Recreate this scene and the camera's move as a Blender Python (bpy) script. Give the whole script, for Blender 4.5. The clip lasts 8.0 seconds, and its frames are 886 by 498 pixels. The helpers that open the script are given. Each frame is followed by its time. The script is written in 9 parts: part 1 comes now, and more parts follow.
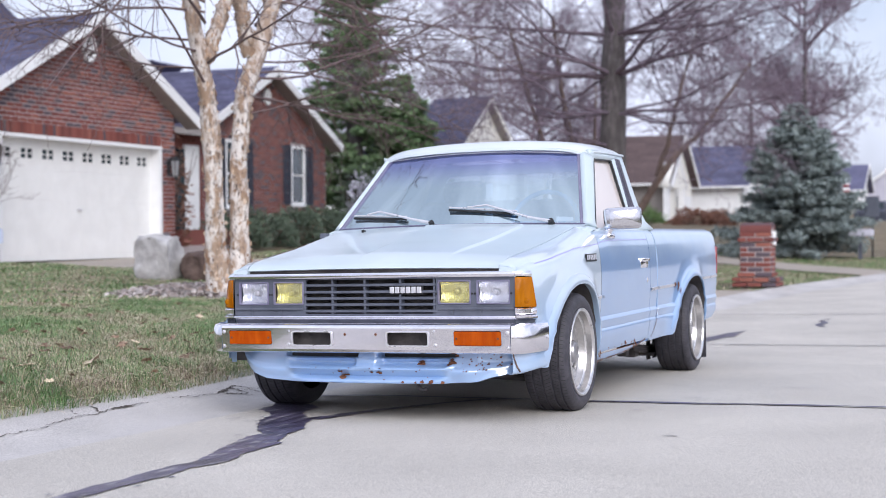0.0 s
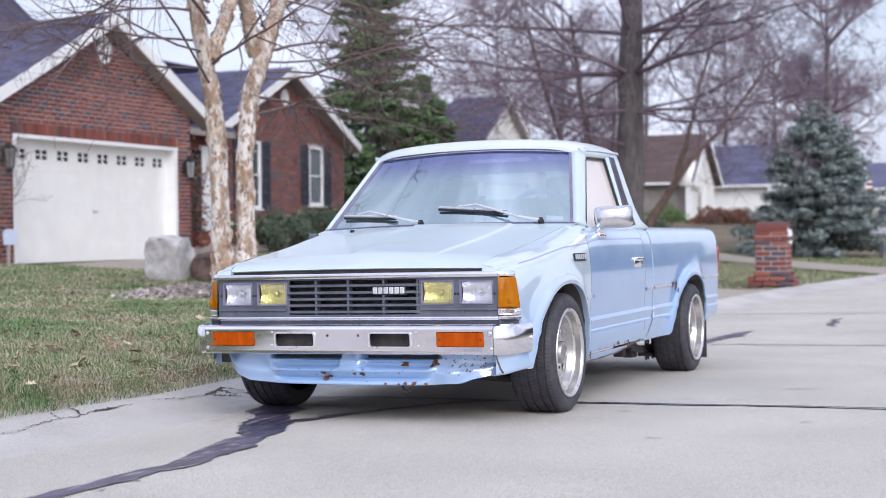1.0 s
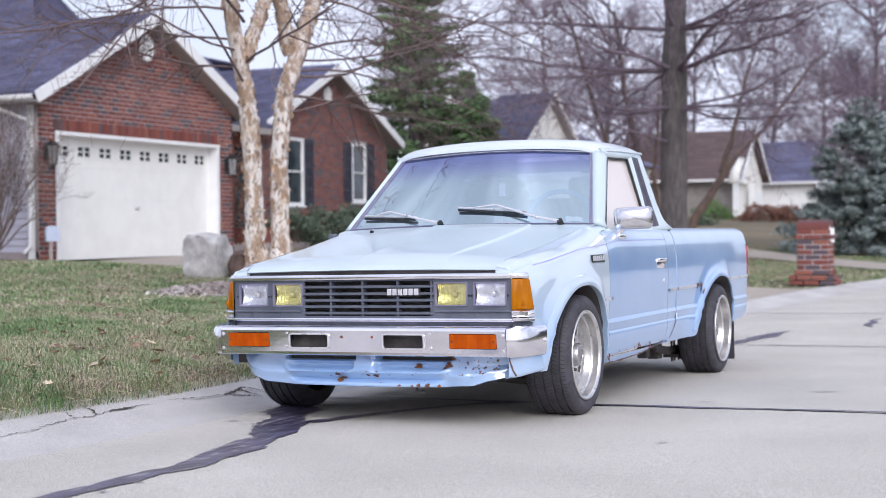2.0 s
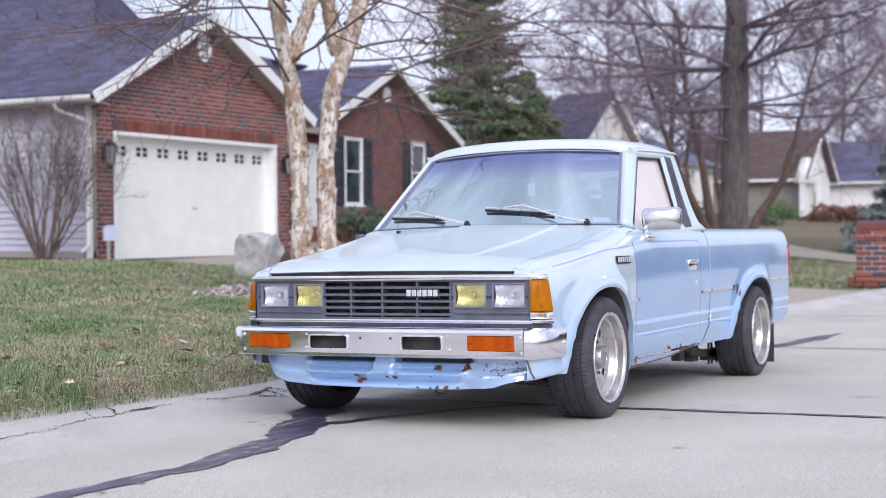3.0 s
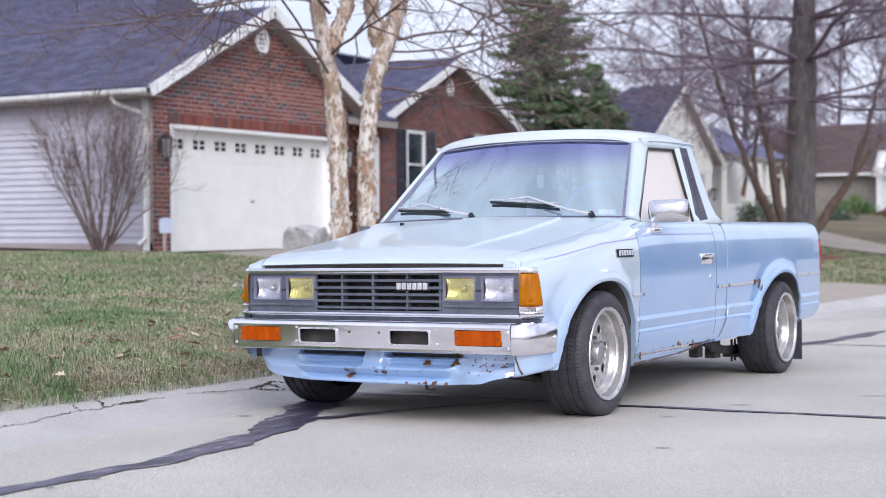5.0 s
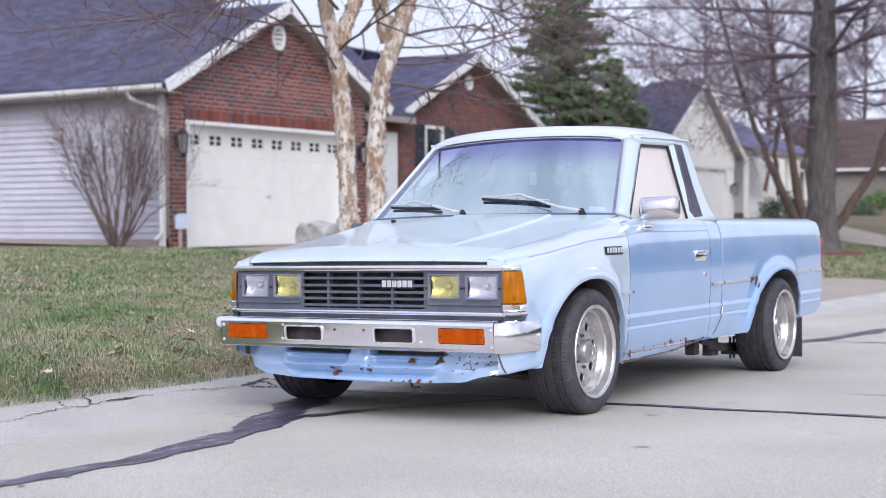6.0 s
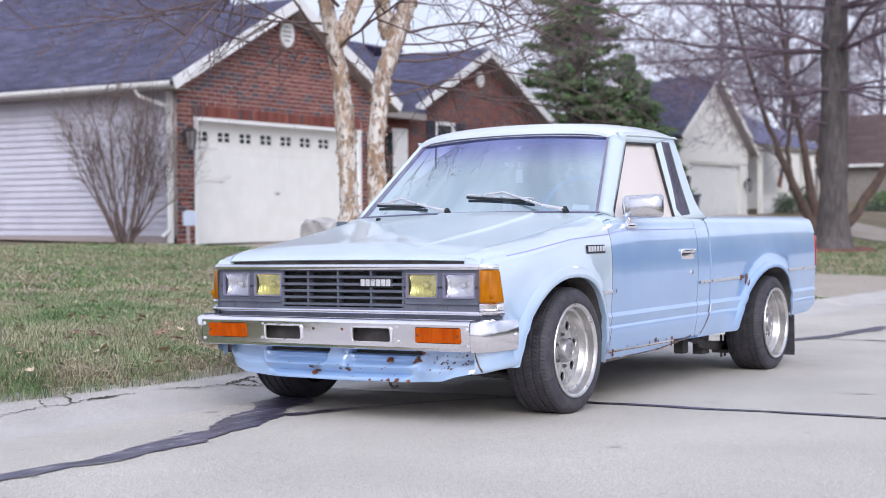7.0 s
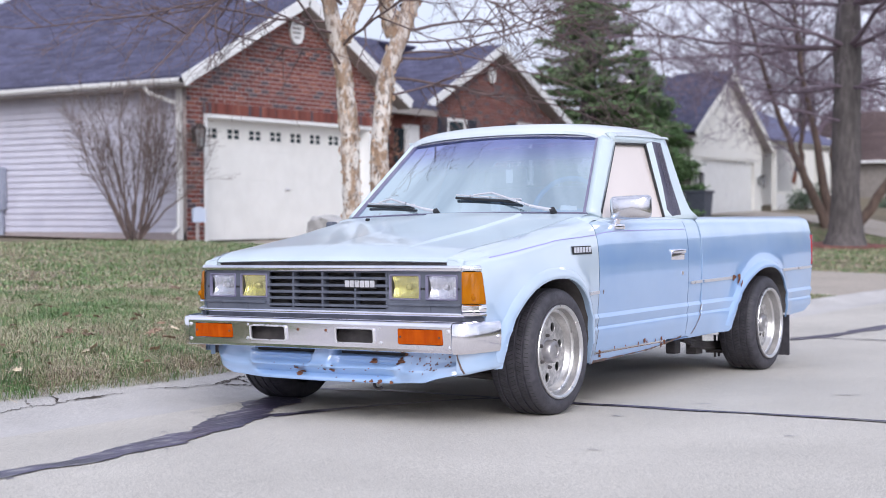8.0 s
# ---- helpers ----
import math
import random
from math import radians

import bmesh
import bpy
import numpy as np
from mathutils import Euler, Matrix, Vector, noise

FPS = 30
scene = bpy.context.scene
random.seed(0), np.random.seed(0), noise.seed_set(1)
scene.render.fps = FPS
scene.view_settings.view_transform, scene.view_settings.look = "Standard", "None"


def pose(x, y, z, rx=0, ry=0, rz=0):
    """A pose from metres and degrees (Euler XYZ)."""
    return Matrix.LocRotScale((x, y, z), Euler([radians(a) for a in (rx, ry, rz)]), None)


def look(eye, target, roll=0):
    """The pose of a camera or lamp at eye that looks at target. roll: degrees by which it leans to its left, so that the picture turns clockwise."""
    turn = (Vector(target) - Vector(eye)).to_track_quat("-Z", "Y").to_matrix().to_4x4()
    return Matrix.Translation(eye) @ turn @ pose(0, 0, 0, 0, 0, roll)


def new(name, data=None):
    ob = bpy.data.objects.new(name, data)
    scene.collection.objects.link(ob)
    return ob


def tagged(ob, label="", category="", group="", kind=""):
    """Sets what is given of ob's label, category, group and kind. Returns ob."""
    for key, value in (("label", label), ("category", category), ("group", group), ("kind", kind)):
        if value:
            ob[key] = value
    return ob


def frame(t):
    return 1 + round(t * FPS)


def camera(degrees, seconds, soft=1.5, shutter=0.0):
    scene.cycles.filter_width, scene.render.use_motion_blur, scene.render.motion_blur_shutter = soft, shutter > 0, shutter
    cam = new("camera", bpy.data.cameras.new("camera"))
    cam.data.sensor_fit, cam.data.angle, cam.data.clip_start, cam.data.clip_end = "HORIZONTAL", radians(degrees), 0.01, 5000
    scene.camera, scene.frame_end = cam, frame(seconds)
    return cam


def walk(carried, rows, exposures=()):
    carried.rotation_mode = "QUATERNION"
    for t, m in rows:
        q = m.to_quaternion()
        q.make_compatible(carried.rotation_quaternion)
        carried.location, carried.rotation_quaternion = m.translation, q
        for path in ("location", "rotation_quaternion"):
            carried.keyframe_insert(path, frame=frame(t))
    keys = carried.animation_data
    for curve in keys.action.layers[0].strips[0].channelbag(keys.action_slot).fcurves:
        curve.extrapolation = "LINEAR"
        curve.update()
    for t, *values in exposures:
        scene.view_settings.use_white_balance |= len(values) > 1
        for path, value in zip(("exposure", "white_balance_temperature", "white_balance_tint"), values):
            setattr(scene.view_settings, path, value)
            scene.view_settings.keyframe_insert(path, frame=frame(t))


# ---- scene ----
cam = camera(34.484, 8.0, soft=0.55)
cam.data.dof.use_dof = True
cam.data.dof.focus_distance = 6.3
cam.data.dof.aperture_fstop = 3.2
PATH = [
    (0, (2.6755, -6.4139, 0.8436), (0.8180, -1.7720, 0.7872), -0.429),
    (0.5, (2.7440, -6.3344, 0.8455), (0.8547, -1.7054, 0.7859), -0.500),
    (1, (2.8166, -6.2725, 0.8399), (0.8772, -1.6643, 0.7847), -0.652),
    (1.5, (2.8792, -6.2348, 0.8563), (0.8744, -1.6547, 0.7947), -0.634),
    (3, (3.1022, -6.0460, 0.8633), (0.7971, -1.6096, 0.7975), -0.422),
    (3.5, (3.1950, -5.9505, 0.8502), (0.7999, -1.5620, 0.7861), -0.506),
    (4, (3.2558, -5.8686, 0.8500), (0.8026, -1.5123, 0.7807), -0.478),
    (4.5, (3.2987, -5.7958, 0.8491), (0.8004, -1.4653, 0.7727), -0.334),
    (6, (3.4949, -5.6317, 0.8618), (0.8745, -1.3746, 0.7592), -0.278),
    (6.5, (3.5577, -5.5779, 0.8650), (0.9107, -1.3374, 0.7562), -0.273),
    (7, (3.6266, -5.5312, 0.8733), (0.9536, -1.3073, 0.7563), -0.309),
    (7.5, (3.6812, -5.4896, 0.8824), (0.9840, -1.2813, 0.7589), -0.265),
    (8, (3.7473, -5.4571, 0.8974), (1.0230, -1.2666, 0.7647), -0.264),
]
walk(cam, [(t, look(eye, target, roll)) for t, eye, target, roll in PATH],
     exposures=[(0, 0.38, 5930, 12.5), (8, 0.38, 5930, 12.5)])
# ---- daylight: bright overcast ----
world = bpy.data.worlds.new("overcast_sky")
scene.world = world
world.use_nodes = True
wn, wl = world.node_tree.nodes, world.node_tree.links
wn.clear()
sky = wn.new("ShaderNodeTexSky")
sky.sky_type, sky.sun_disc = "NISHITA", False
sky.sun_elevation, sky.sun_rotation = radians(31), radians(142)
sky.dust_density, sky.air_density, sky.ozone_density = 4.0, 1.0, 1.0
veil = wn.new("ShaderNodeMix")
veil.data_type = "RGBA"
back = wn.new("ShaderNodeBackground")
back.inputs["Strength"].default_value = 0.115
wout = wn.new("ShaderNodeOutputWorld")
wtc, cloud, thin, tone, shade = (wn.new("ShaderNode" + k) for k in ("TexCoord", "TexNoise", "MapRange", "MapRange", "VectorMath"))
cloud.inputs["Scale"].default_value, cloud.inputs["Detail"].default_value, cloud.inputs["Roughness"].default_value = 3.2, 5, 0.55
thin.inputs["From Min"].default_value, thin.inputs["From Max"].default_value = 0.42, 0.56
thin.inputs["To Min"].default_value, thin.inputs["To Max"].default_value = 0.52, 0.95
tone.inputs["From Min"].default_value, tone.inputs["From Max"].default_value = 0.3, 0.7
tone.inputs["To Min"].default_value, tone.inputs["To Max"].default_value = 0.93, 1.07
shade.operation = "SCALE"
shade.inputs[0].default_value = (6.6, 6.7, 7.5)
wl.new(wtc.outputs["Generated"], cloud.inputs["Vector"])
wl.new(cloud.outputs["Fac"], thin.inputs["Value"])
wl.new(cloud.outputs["Fac"], tone.inputs["Value"])
wl.new(thin.outputs["Result"], veil.inputs["Factor"])
wl.new(tone.outputs["Result"], shade.inputs["Scale"])
wl.new(shade.outputs["Vector"], veil.inputs["B"])
wl.new(sky.outputs["Color"], veil.inputs["A"])
wl.new(veil.outputs["Result"], back.inputs["Color"])
wl.new(back.outputs["Background"], wout.inputs["Surface"])
sun = new("sun", bpy.data.lights.new("sun", "SUN"))
sun.data.energy, sun.data.angle, sun.data.color = 1.5, radians(40), (1.0, 0.96, 0.9)
sun.matrix_world = look((11, -14, 10.7), (0, 0, 0))
# ---- materials ----
def nodes_of(name):
    m = bpy.data.materials.new(name)
    m.use_nodes = True
    nt = m.node_tree
    return m, nt, nt.nodes["Principled BSDF"]


def surf(name, c1, c2=None, scale=8.0, rough=0.6, metal=0.0, bump=0.0, bscale=60.0, stain=0.0, stain_scale=0.8,
         coat=0.0, stretch=(1, 1, 1), rand=0.0, rvar=0.1, detail=6.0, island=0.0, spec=0.5):
    """Two mixed tones with grain, larger stains, roughness change and fine relief."""
    m, nt, b = nodes_of(name)
    n, l = nt.nodes, nt.links
    tc = n.new("ShaderNodeTexCoord")
    mp = n.new("ShaderNodeMapping")
    mp.inputs["Scale"].default_value = stretch
    l.new(tc.outputs["Object"], mp.inputs["Vector"])
    fine = n.new("ShaderNodeTexNoise")
    fine.inputs["Scale"].default_value, fine.inputs["Detail"].default_value = scale, detail
    l.new(mp.outputs["Vector"], fine.inputs["Vector"])
    mix = n.new("ShaderNodeMix")
    mix.data_type = "RGBA"
    mix.inputs["A"].default_value = (*c1, 1)
    mix.inputs["B"].default_value = (*(c2 or c1), 1)
    ramp = n.new("ShaderNodeValToRGB")
    ramp.color_ramp.elements[0].position, ramp.color_ramp.elements[1].position = 0.36, 0.64
    l.new(fine.outputs["Fac"], ramp.inputs["Fac"])
    l.new(ramp.outputs["Color"], mix.inputs["Factor"])
    col = mix.outputs["Result"]
    hsv = n.new("ShaderNodeHueSaturation")
    l.new(col, hsv.inputs["Color"])
    value = None
    if stain:
        big = n.new("ShaderNodeTexNoise")
        big.inputs["Scale"].default_value, big.inputs["Detail"].default_value = stain_scale, 4
        l.new(tc.outputs["Object"], big.inputs["Vector"])
        mr = n.new("ShaderNodeMapRange")
        mr.inputs["From Min"].default_value, mr.inputs["From Max"].default_value = 0.3, 0.7
        mr.inputs["To Min"].default_value, mr.inputs["To Max"].default_value = 1 - stain, 1 + stain
        l.new(big.outputs["Fac"], mr.inputs["Value"])
        value = mr.outputs["Result"]
    if rand or island:
        if rand:
            inf, amount = n.new("ShaderNodeObjectInfo").outputs["Random"], rand
        else:
            inf, amount = n.new("ShaderNodeNewGeometry").outputs["Random Per Island"], island
        mr2 = n.new("ShaderNodeMapRange")
        mr2.inputs["To Min"].default_value, mr2.inputs["To Max"].default_value = 1 - amount, 1 + amount
        l.new(inf, mr2.inputs["Value"])
        if value is None:
            value = mr2.outputs["Result"]
        else:
            mul = n.new("ShaderNodeMath")
            mul.operation = "MULTIPLY"
            l.new(value, mul.inputs[0])
            l.new(mr2.outputs["Result"], mul.inputs[1])
            value = mul.outputs["Value"]
    if value is not None:
        l.new(value, hsv.inputs["Value"])
    l.new(hsv.outputs["Color"], b.inputs["Base Color"])
    rr = n.new("ShaderNodeMapRange")
    rr.inputs["To Min"].default_value, rr.inputs["To Max"].default_value = max(0, rough - rvar), min(1, rough + rvar)
    l.new(fine.outputs["Fac"], rr.inputs["Value"])
    l.new(rr.outputs["Result"], b.inputs["Roughness"])
    b.inputs["Metallic"].default_value = metal
    b.inputs["Coat Weight"].default_value = coat
    b.inputs["Specular IOR Level"].default_value = spec
    if bump:
        bn = n.new("ShaderNodeTexNoise")
        bn.inputs["Scale"].default_value, bn.inputs["Detail"].default_value = bscale, 5
        l.new(mp.outputs["Vector"], bn.inputs["Vector"])
        bp = n.new("ShaderNodeBump")
        bp.inputs["Strength"].default_value, bp.inputs["Distance"].default_value = bump, 0.02
        l.new(bn.outputs["Fac"], bp.inputs["Height"])
        l.new(bp.outputs["Normal"], b.inputs["Normal"])
    return m


def pane(name, tint, gloss, rough=0.03, gloss_tint=(1, 1, 1)):
    """A glass pane: part clear, part mirror."""
    m = bpy.data.materials.new(name)
    m.use_nodes = True
    n, l = m.node_tree.nodes, m.node_tree.links
    n.clear()
    out, mx = n.new("ShaderNodeOutputMaterial"), n.new("ShaderNodeMixShader")
    clear, shine = n.new("ShaderNodeBsdfTransparent"), n.new("ShaderNodeBsdfGlossy")
    clear.inputs["Color"].default_value = (*tint, 1)
    shine.inputs["Color"].default_value = (*gloss_tint, 1)
    shine.inputs["Roughness"].default_value = rough
    mx.inputs["Fac"].default_value = gloss
    l.new(clear.outputs[0], mx.inputs[1])
    l.new(shine.outputs[0], mx.inputs[2])
    l.new(mx.outputs[0], out.inputs["Surface"])
    return m


M = {}
M["concrete"] = surf("concrete_road", (0.36, 0.334, 0.298), (0.76, 0.712, 0.64), 210, 0.85, bump=0.35, bscale=230, stain=0.10, stain_scale=0.9, detail=2.5)
M["kerb"] = surf("concrete_kerb", (0.42, 0.40, 0.385), (0.64, 0.61, 0.585), 150, 0.9, bump=0.35, bscale=150, stain=0.14, stain_scale=1.6)


def scuffed_tar():
    """Sealant with scuffs where the concrete shows through in streaks."""
    m = surf("crack_sealant", (0.034, 0.028, 0.056), (0.125, 0.108, 0.175), 26, 0.34, bump=0.5, bscale=46, stain=0.3, stain_scale=6, stretch=(1, 0.16, 1))
    n, l = m.node_tree.nodes, m.node_tree.links
    b = next(k for k in n if k.type == "BSDF_PRINCIPLED")
    tc, mp = n.new("ShaderNodeTexCoord"), n.new("ShaderNodeMapping")
    mp.inputs["Scale"].default_value = (1, 0.3, 1)
    mp.inputs["Rotation"].default_value = (0, 0, 0.3)
    l.new(tc.outputs["Object"], mp.inputs["Vector"])
    tx, ramp, mix = n.new("ShaderNodeTexNoise"), n.new("ShaderNodeMapRange"), n.new("ShaderNodeMix")
    tx.inputs["Scale"].default_value, tx.inputs["Detail"].default_value = 30, 5
    l.new(mp.outputs["Vector"], tx.inputs["Vector"])
    ramp.inputs["From Min"].default_value, ramp.inputs["From Max"].default_value = 0.55, 0.66
    l.new(tx.outputs["Fac"], ramp.inputs["Value"])
    mix.data_type = "RGBA"
    l.new(ramp.outputs["Result"], mix.inputs["Factor"])
    l.new(b.inputs["Base Color"].links[0].from_socket, mix.inputs["A"])
    mix.inputs["B"].default_value = (0.33, 0.31, 0.33, 1)
    l.new(mix.outputs["Result"], b.inputs["Base Color"])
    return m


M["tar"] = scuffed_tar()
M["soil"] = surf("lawn_soil", (0.13, 0.105, 0.06), (0.23, 0.185, 0.12), 26, 0.95, bump=0.5, bscale=40, stain=0.2, stain_scale=0.5)
M["far_lawn"] = surf("far_lawn", (0.10, 0.105, 0.035), (0.19, 0.16, 0.08), 3, 0.95, bump=0.5, bscale=40, stain=0.2, stain_scale=0.3)
M["mulch"] = surf("leaf_mulch", (0.09, 0.06, 0.045), (0.22, 0.15, 0.11), 14, 0.95, bump=0.8, bscale=40, stain=0.2)
M["mortar"] = surf("mortar", (0.36, 0.31, 0.305), (0.47, 0.41, 0.40), 30, 0.95, bump=0.3)
M["white"] = surf("white_paint", (0.82, 0.82, 0.82), (0.87, 0.87, 0.87), 4, 0.55, bump=0.04, bscale=50, stain=0.03)
M["door_white"] = surf("warm_white_paint", (0.82, 0.815, 0.79), (0.86, 0.855, 0.83), 4, 0.5, bump=0.03, bscale=50, stain=0.03)
M["siding"] = surf("pale_vinyl_siding", (0.55, 0.54, 0.63), (0.605, 0.595, 0.68), 3, 0.6, bump=0.05, stain=0.04)
M["shingle"] = surf("slate_blue_shingle", (0.083, 0.084, 0.155), (0.145, 0.143, 0.225), 26, 0.9, bump=0.5, bscale=90, stain=0.12, island=0.24)
M["brown_shingle"] = surf("brown_shingle", (0.105, 0.076, 0.078), (0.16, 0.115, 0.115), 20, 0.9, bump=0.4, island=0.15, stain=0.1)
M["soffit"] = surf("taupe_soffit", (0.32, 0.29, 0.28), (0.36, 0.33, 0.31), 8, 0.7, stain=0.05)
M["shutter"] = surf("slate_shutter", (0.03, 0.035, 0.055), (0.05, 0.055, 0.08), 10, 0.6, bump=0.1)
M["dark_glass"] = surf("dark_window_glass", (0.02, 0.03, 0.035), (0.05, 0.07, 0.08), 1.2, 0.08, spec=0.8)
M["birch_curl"] = surf("peeling_bark", (0.30, 0.18, 0.11), (0.66, 0.52, 0.40), 9, 0.9, bump=0.5, bscale=40, stain=0.3, stain_scale=5)
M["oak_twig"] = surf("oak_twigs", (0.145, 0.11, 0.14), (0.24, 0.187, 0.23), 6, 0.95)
M["twig"] = surf("birch_twig", (0.125, 0.085, 0.088), (0.20, 0.145, 0.14), 20, 0.85)
M["bark"] = surf("oak_bark", (0.092, 0.081, 0.08), (0.16, 0.142, 0.14), 12, 0.95, bump=0.9, bscale=20, stretch=(1, 1, 0.3), stain=0.2, stain_scale=1.5)
M["bark_brown"] = surf("brown_bark", (0.135, 0.095, 0.08), (0.21, 0.15, 0.12), 10, 0.95, bump=0.8, bscale=20, stretch=(1, 1, 0.3), stain=0.2)
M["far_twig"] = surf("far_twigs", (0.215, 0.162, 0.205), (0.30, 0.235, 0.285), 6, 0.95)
M["spruce"] = surf("blue_spruce_needles", (0.172, 0.213, 0.209), (0.312, 0.361, 0.353), 5, 0.8, island=0.35)
M["pine"] = surf("pine_needles", (0.12, 0.19, 0.09), (0.22, 0.32, 0.15), 3, 0.8, island=0.45)
M["pine_green"] = surf("green_pine_needles", (0.12, 0.21, 0.09), (0.22, 0.34, 0.15), 3, 0.8, island=0.4)
M["hedge"] = surf("hedge_leaves", (0.055, 0.08, 0.055), (0.125, 0.165, 0.11), 6, 0.7, island=0.4)
M["red_hedge"] = surf("russet_leaves", (0.16, 0.075, 0.05), (0.26, 0.13, 0.09), 6, 0.8, island=0.35)
M["rock"] = surf("grey_boulder", (0.40, 0.38, 0.37), (0.66, 0.64, 0.62), 5, 0.9, bump=0.9, bscale=14, stain=0.15, stain_scale=2)
M["brown_rock"] = surf("brown_boulder", (0.085, 0.055, 0.045), (0.16, 0.11, 0.09), 8, 0.9, bump=0.9, bscale=20)
M["cream"] = surf("cream_siding", (0.86, 0.84, 0.78), (0.89, 0.87, 0.82), 4, 0.6, bump=0.04, bscale=50, stain=0.03)
M["pale_sign"] = surf("pale_blue_plate", (0.55, 0.62, 0.78), (0.62, 0.68, 0.82), 5, 0.5)
M["tan_wall"] = surf("tan_render", (0.25, 0.225, 0.21), (0.31, 0.28, 0.26), 6, 0.8, bump=0.1, stain=0.05)
M["drive"] = surf("driveway_concrete", (0.37, 0.32, 0.27), (0.45, 0.395, 0.335), 20, 0.9, bump=0.2, stain=0.08)
M["black"] = surf("black_metal", (0.012, 0.012, 0.014), (0.03, 0.03, 0.033), 20, 0.5)
M["lamp_glass"] = surf("lantern_glass", (0.25, 0.25, 0.26), (0.35, 0.35, 0.36), 6, 0.15)


def lerp(v, xs, ys):
    return float(np.interp(v, xs, ys))


def birch_bark():
    """White papery bark with ragged brown patches and dark flecks."""
    m, nt, b = nodes_of("birch_bark")
    n, l = nt.nodes, nt.links
    tc, mp = n.new("ShaderNodeTexCoord"), n.new("ShaderNodeMapping")
    mp.inputs["Scale"].default_value = (1, 1, 0.5)
    l.new(tc.outputs["Object"], mp.inputs["Vector"])
    cols = []
    for scale, lo, hi in ((9, 0.45, 0.56), (27, 0.53, 0.63), (3.0, 0.36, 0.60)):
        z = n.new("ShaderNodeTexNoise")
        z.inputs["Scale"].default_value, z.inputs["Detail"].default_value, z.inputs["Roughness"].default_value = scale, 9, 0.65
        l.new(mp.outputs["Vector"], z.inputs["Vector"])
        r = n.new("ShaderNodeMapRange")
        r.inputs["From Min"].default_value, r.inputs["From Max"].default_value = lo, hi
        l.new(z.outputs["Fac"], r.inputs["Value"])
        cols.append((z, r))
    last = None
    for (z, r), c in zip(cols, ((0.36, 0.24, 0.16), (0.12, 0.085, 0.07), (0.62, 0.50, 0.41))):
        mx = n.new("ShaderNodeMix")
        mx.data_type = "RGBA"
        mx.inputs["B"].default_value = (*c, 1)
        if last is None:
            mx.inputs["A"].default_value = (0.82, 0.775, 0.735, 1)
        else:
            l.new(last, mx.inputs["A"])
        if c[0] > 0.6:
            half = n.new("ShaderNodeMath")
            half.operation = "MULTIPLY"
            half.inputs[1].default_value = 0.28
            l.new(r.outputs["Result"], half.inputs[0])
            l.new(half.outputs["Value"], mx.inputs["Factor"])
        else:
            l.new(r.outputs["Result"], mx.inputs["Factor"])
        last = mx.outputs["Result"]
    # younger bark higher up is browner
    sep, up, young = n.new("ShaderNodeSeparateXYZ"), n.new("ShaderNodeMapRange"), n.new("ShaderNodeMix")
    up.inputs["From Min"].default_value, up.inputs["From Max"].default_value = 1.7, 3.1
    up.inputs["To Max"].default_value = 0.55
    young.data_type = "RGBA"
    young.inputs["B"].default_value = (0.27, 0.205, 0.165, 1)
    l.new(tc.outputs["Object"], sep.inputs[0])
    l.new(sep.outputs["Z"], up.inputs["Value"])
    l.new(up.outputs["Result"], young.inputs["Factor"])
    l.new(last, young.inputs["A"])
    l.new(young.outputs["Result"], b.inputs["Base Color"])
    b.inputs["Roughness"].default_value = 0.85
    bp = n.new("ShaderNodeBump")
    bp.inputs["Strength"].default_value, bp.inputs["Distance"].default_value = 0.8, 0.02
    l.new(cols[0][0].outputs["Fac"], bp.inputs["Height"])
    l.new(bp.outputs["Normal"], b.inputs["Normal"])
    return m


M["birch"] = birch_bark()


def part(name, bm, material, parent, label="", smooth=None):
    """Links a bmesh as one mesh object under a thing or part. smooth: sharp-edge angle in degrees, None for flat."""
    root = parent
    while root.parent:
        root = root.parent
    if root.name in ORIGIN:
        bmesh.ops.translate(bm, vec=-ORIGIN[root.name], verts=bm.verts)
    me = bpy.data.meshes.new(name)
    bm.to_mesh(me)
    bm.free()
    return hang(name, me, material, parent, label, smooth)


def hang(name, me, material, parent, label="", smooth=None):
    if material is not None:
        me.materials.append(material)
    if smooth is not None:
        me.polygons.foreach_set("use_smooth", [True] * len(me.polygons))
        me.set_sharp_from_angle(angle=radians(smooth))
    ob = new(name, me)
    ob.parent = parent
    if label:
        tagged(ob, label)
    return ob


ORIGIN = {}


def thing(name, base, label, category, group="", kind=""):
    """A top-level Empty at its base; its parts are given in world metres."""
    ob = new(name)
    ob.location = base
    ORIGIN[ob.name] = Vector(base)
    return tagged(ob, label, category, group, kind)


def solo(name, bm, material, label, category="", kind="", smooth=None, group=""):
    me = bpy.data.meshes.new(name)
    bm.to_mesh(me)
    bm.free()
    if material is not None:
        me.materials.append(material)
    if smooth is not None:
        me.polygons.foreach_set("use_smooth", [True] * len(me.polygons))
        me.set_sharp_from_angle(angle=radians(smooth))
    return tagged(new(name, me), label, category, group, kind)


def box(bm, x0, x1, y0, y1, z0, z1, bevel=0.0):
    vs = [bm.verts.new((x, y, z)) for x in (x0, x1) for y in (y0, y1) for z in (z0, z1)]
    faces = [bm.faces.new([vs[i] for i in q]) for q in ((0, 1, 3, 2), (4, 6, 7, 5), (0, 4, 5, 1), (2, 3, 7, 6), (0, 2, 6, 4), (1, 5, 7, 3))]
    if bevel:
        es = list({e for f in faces for e in f.edges})
        bmesh.ops.bevel(bm, geom=es, offset=bevel, segments=2, profile=0.5, affect="EDGES")
    return bm


def boxm(*args, **kw):
    return box(bmesh.new(), *args, **kw)


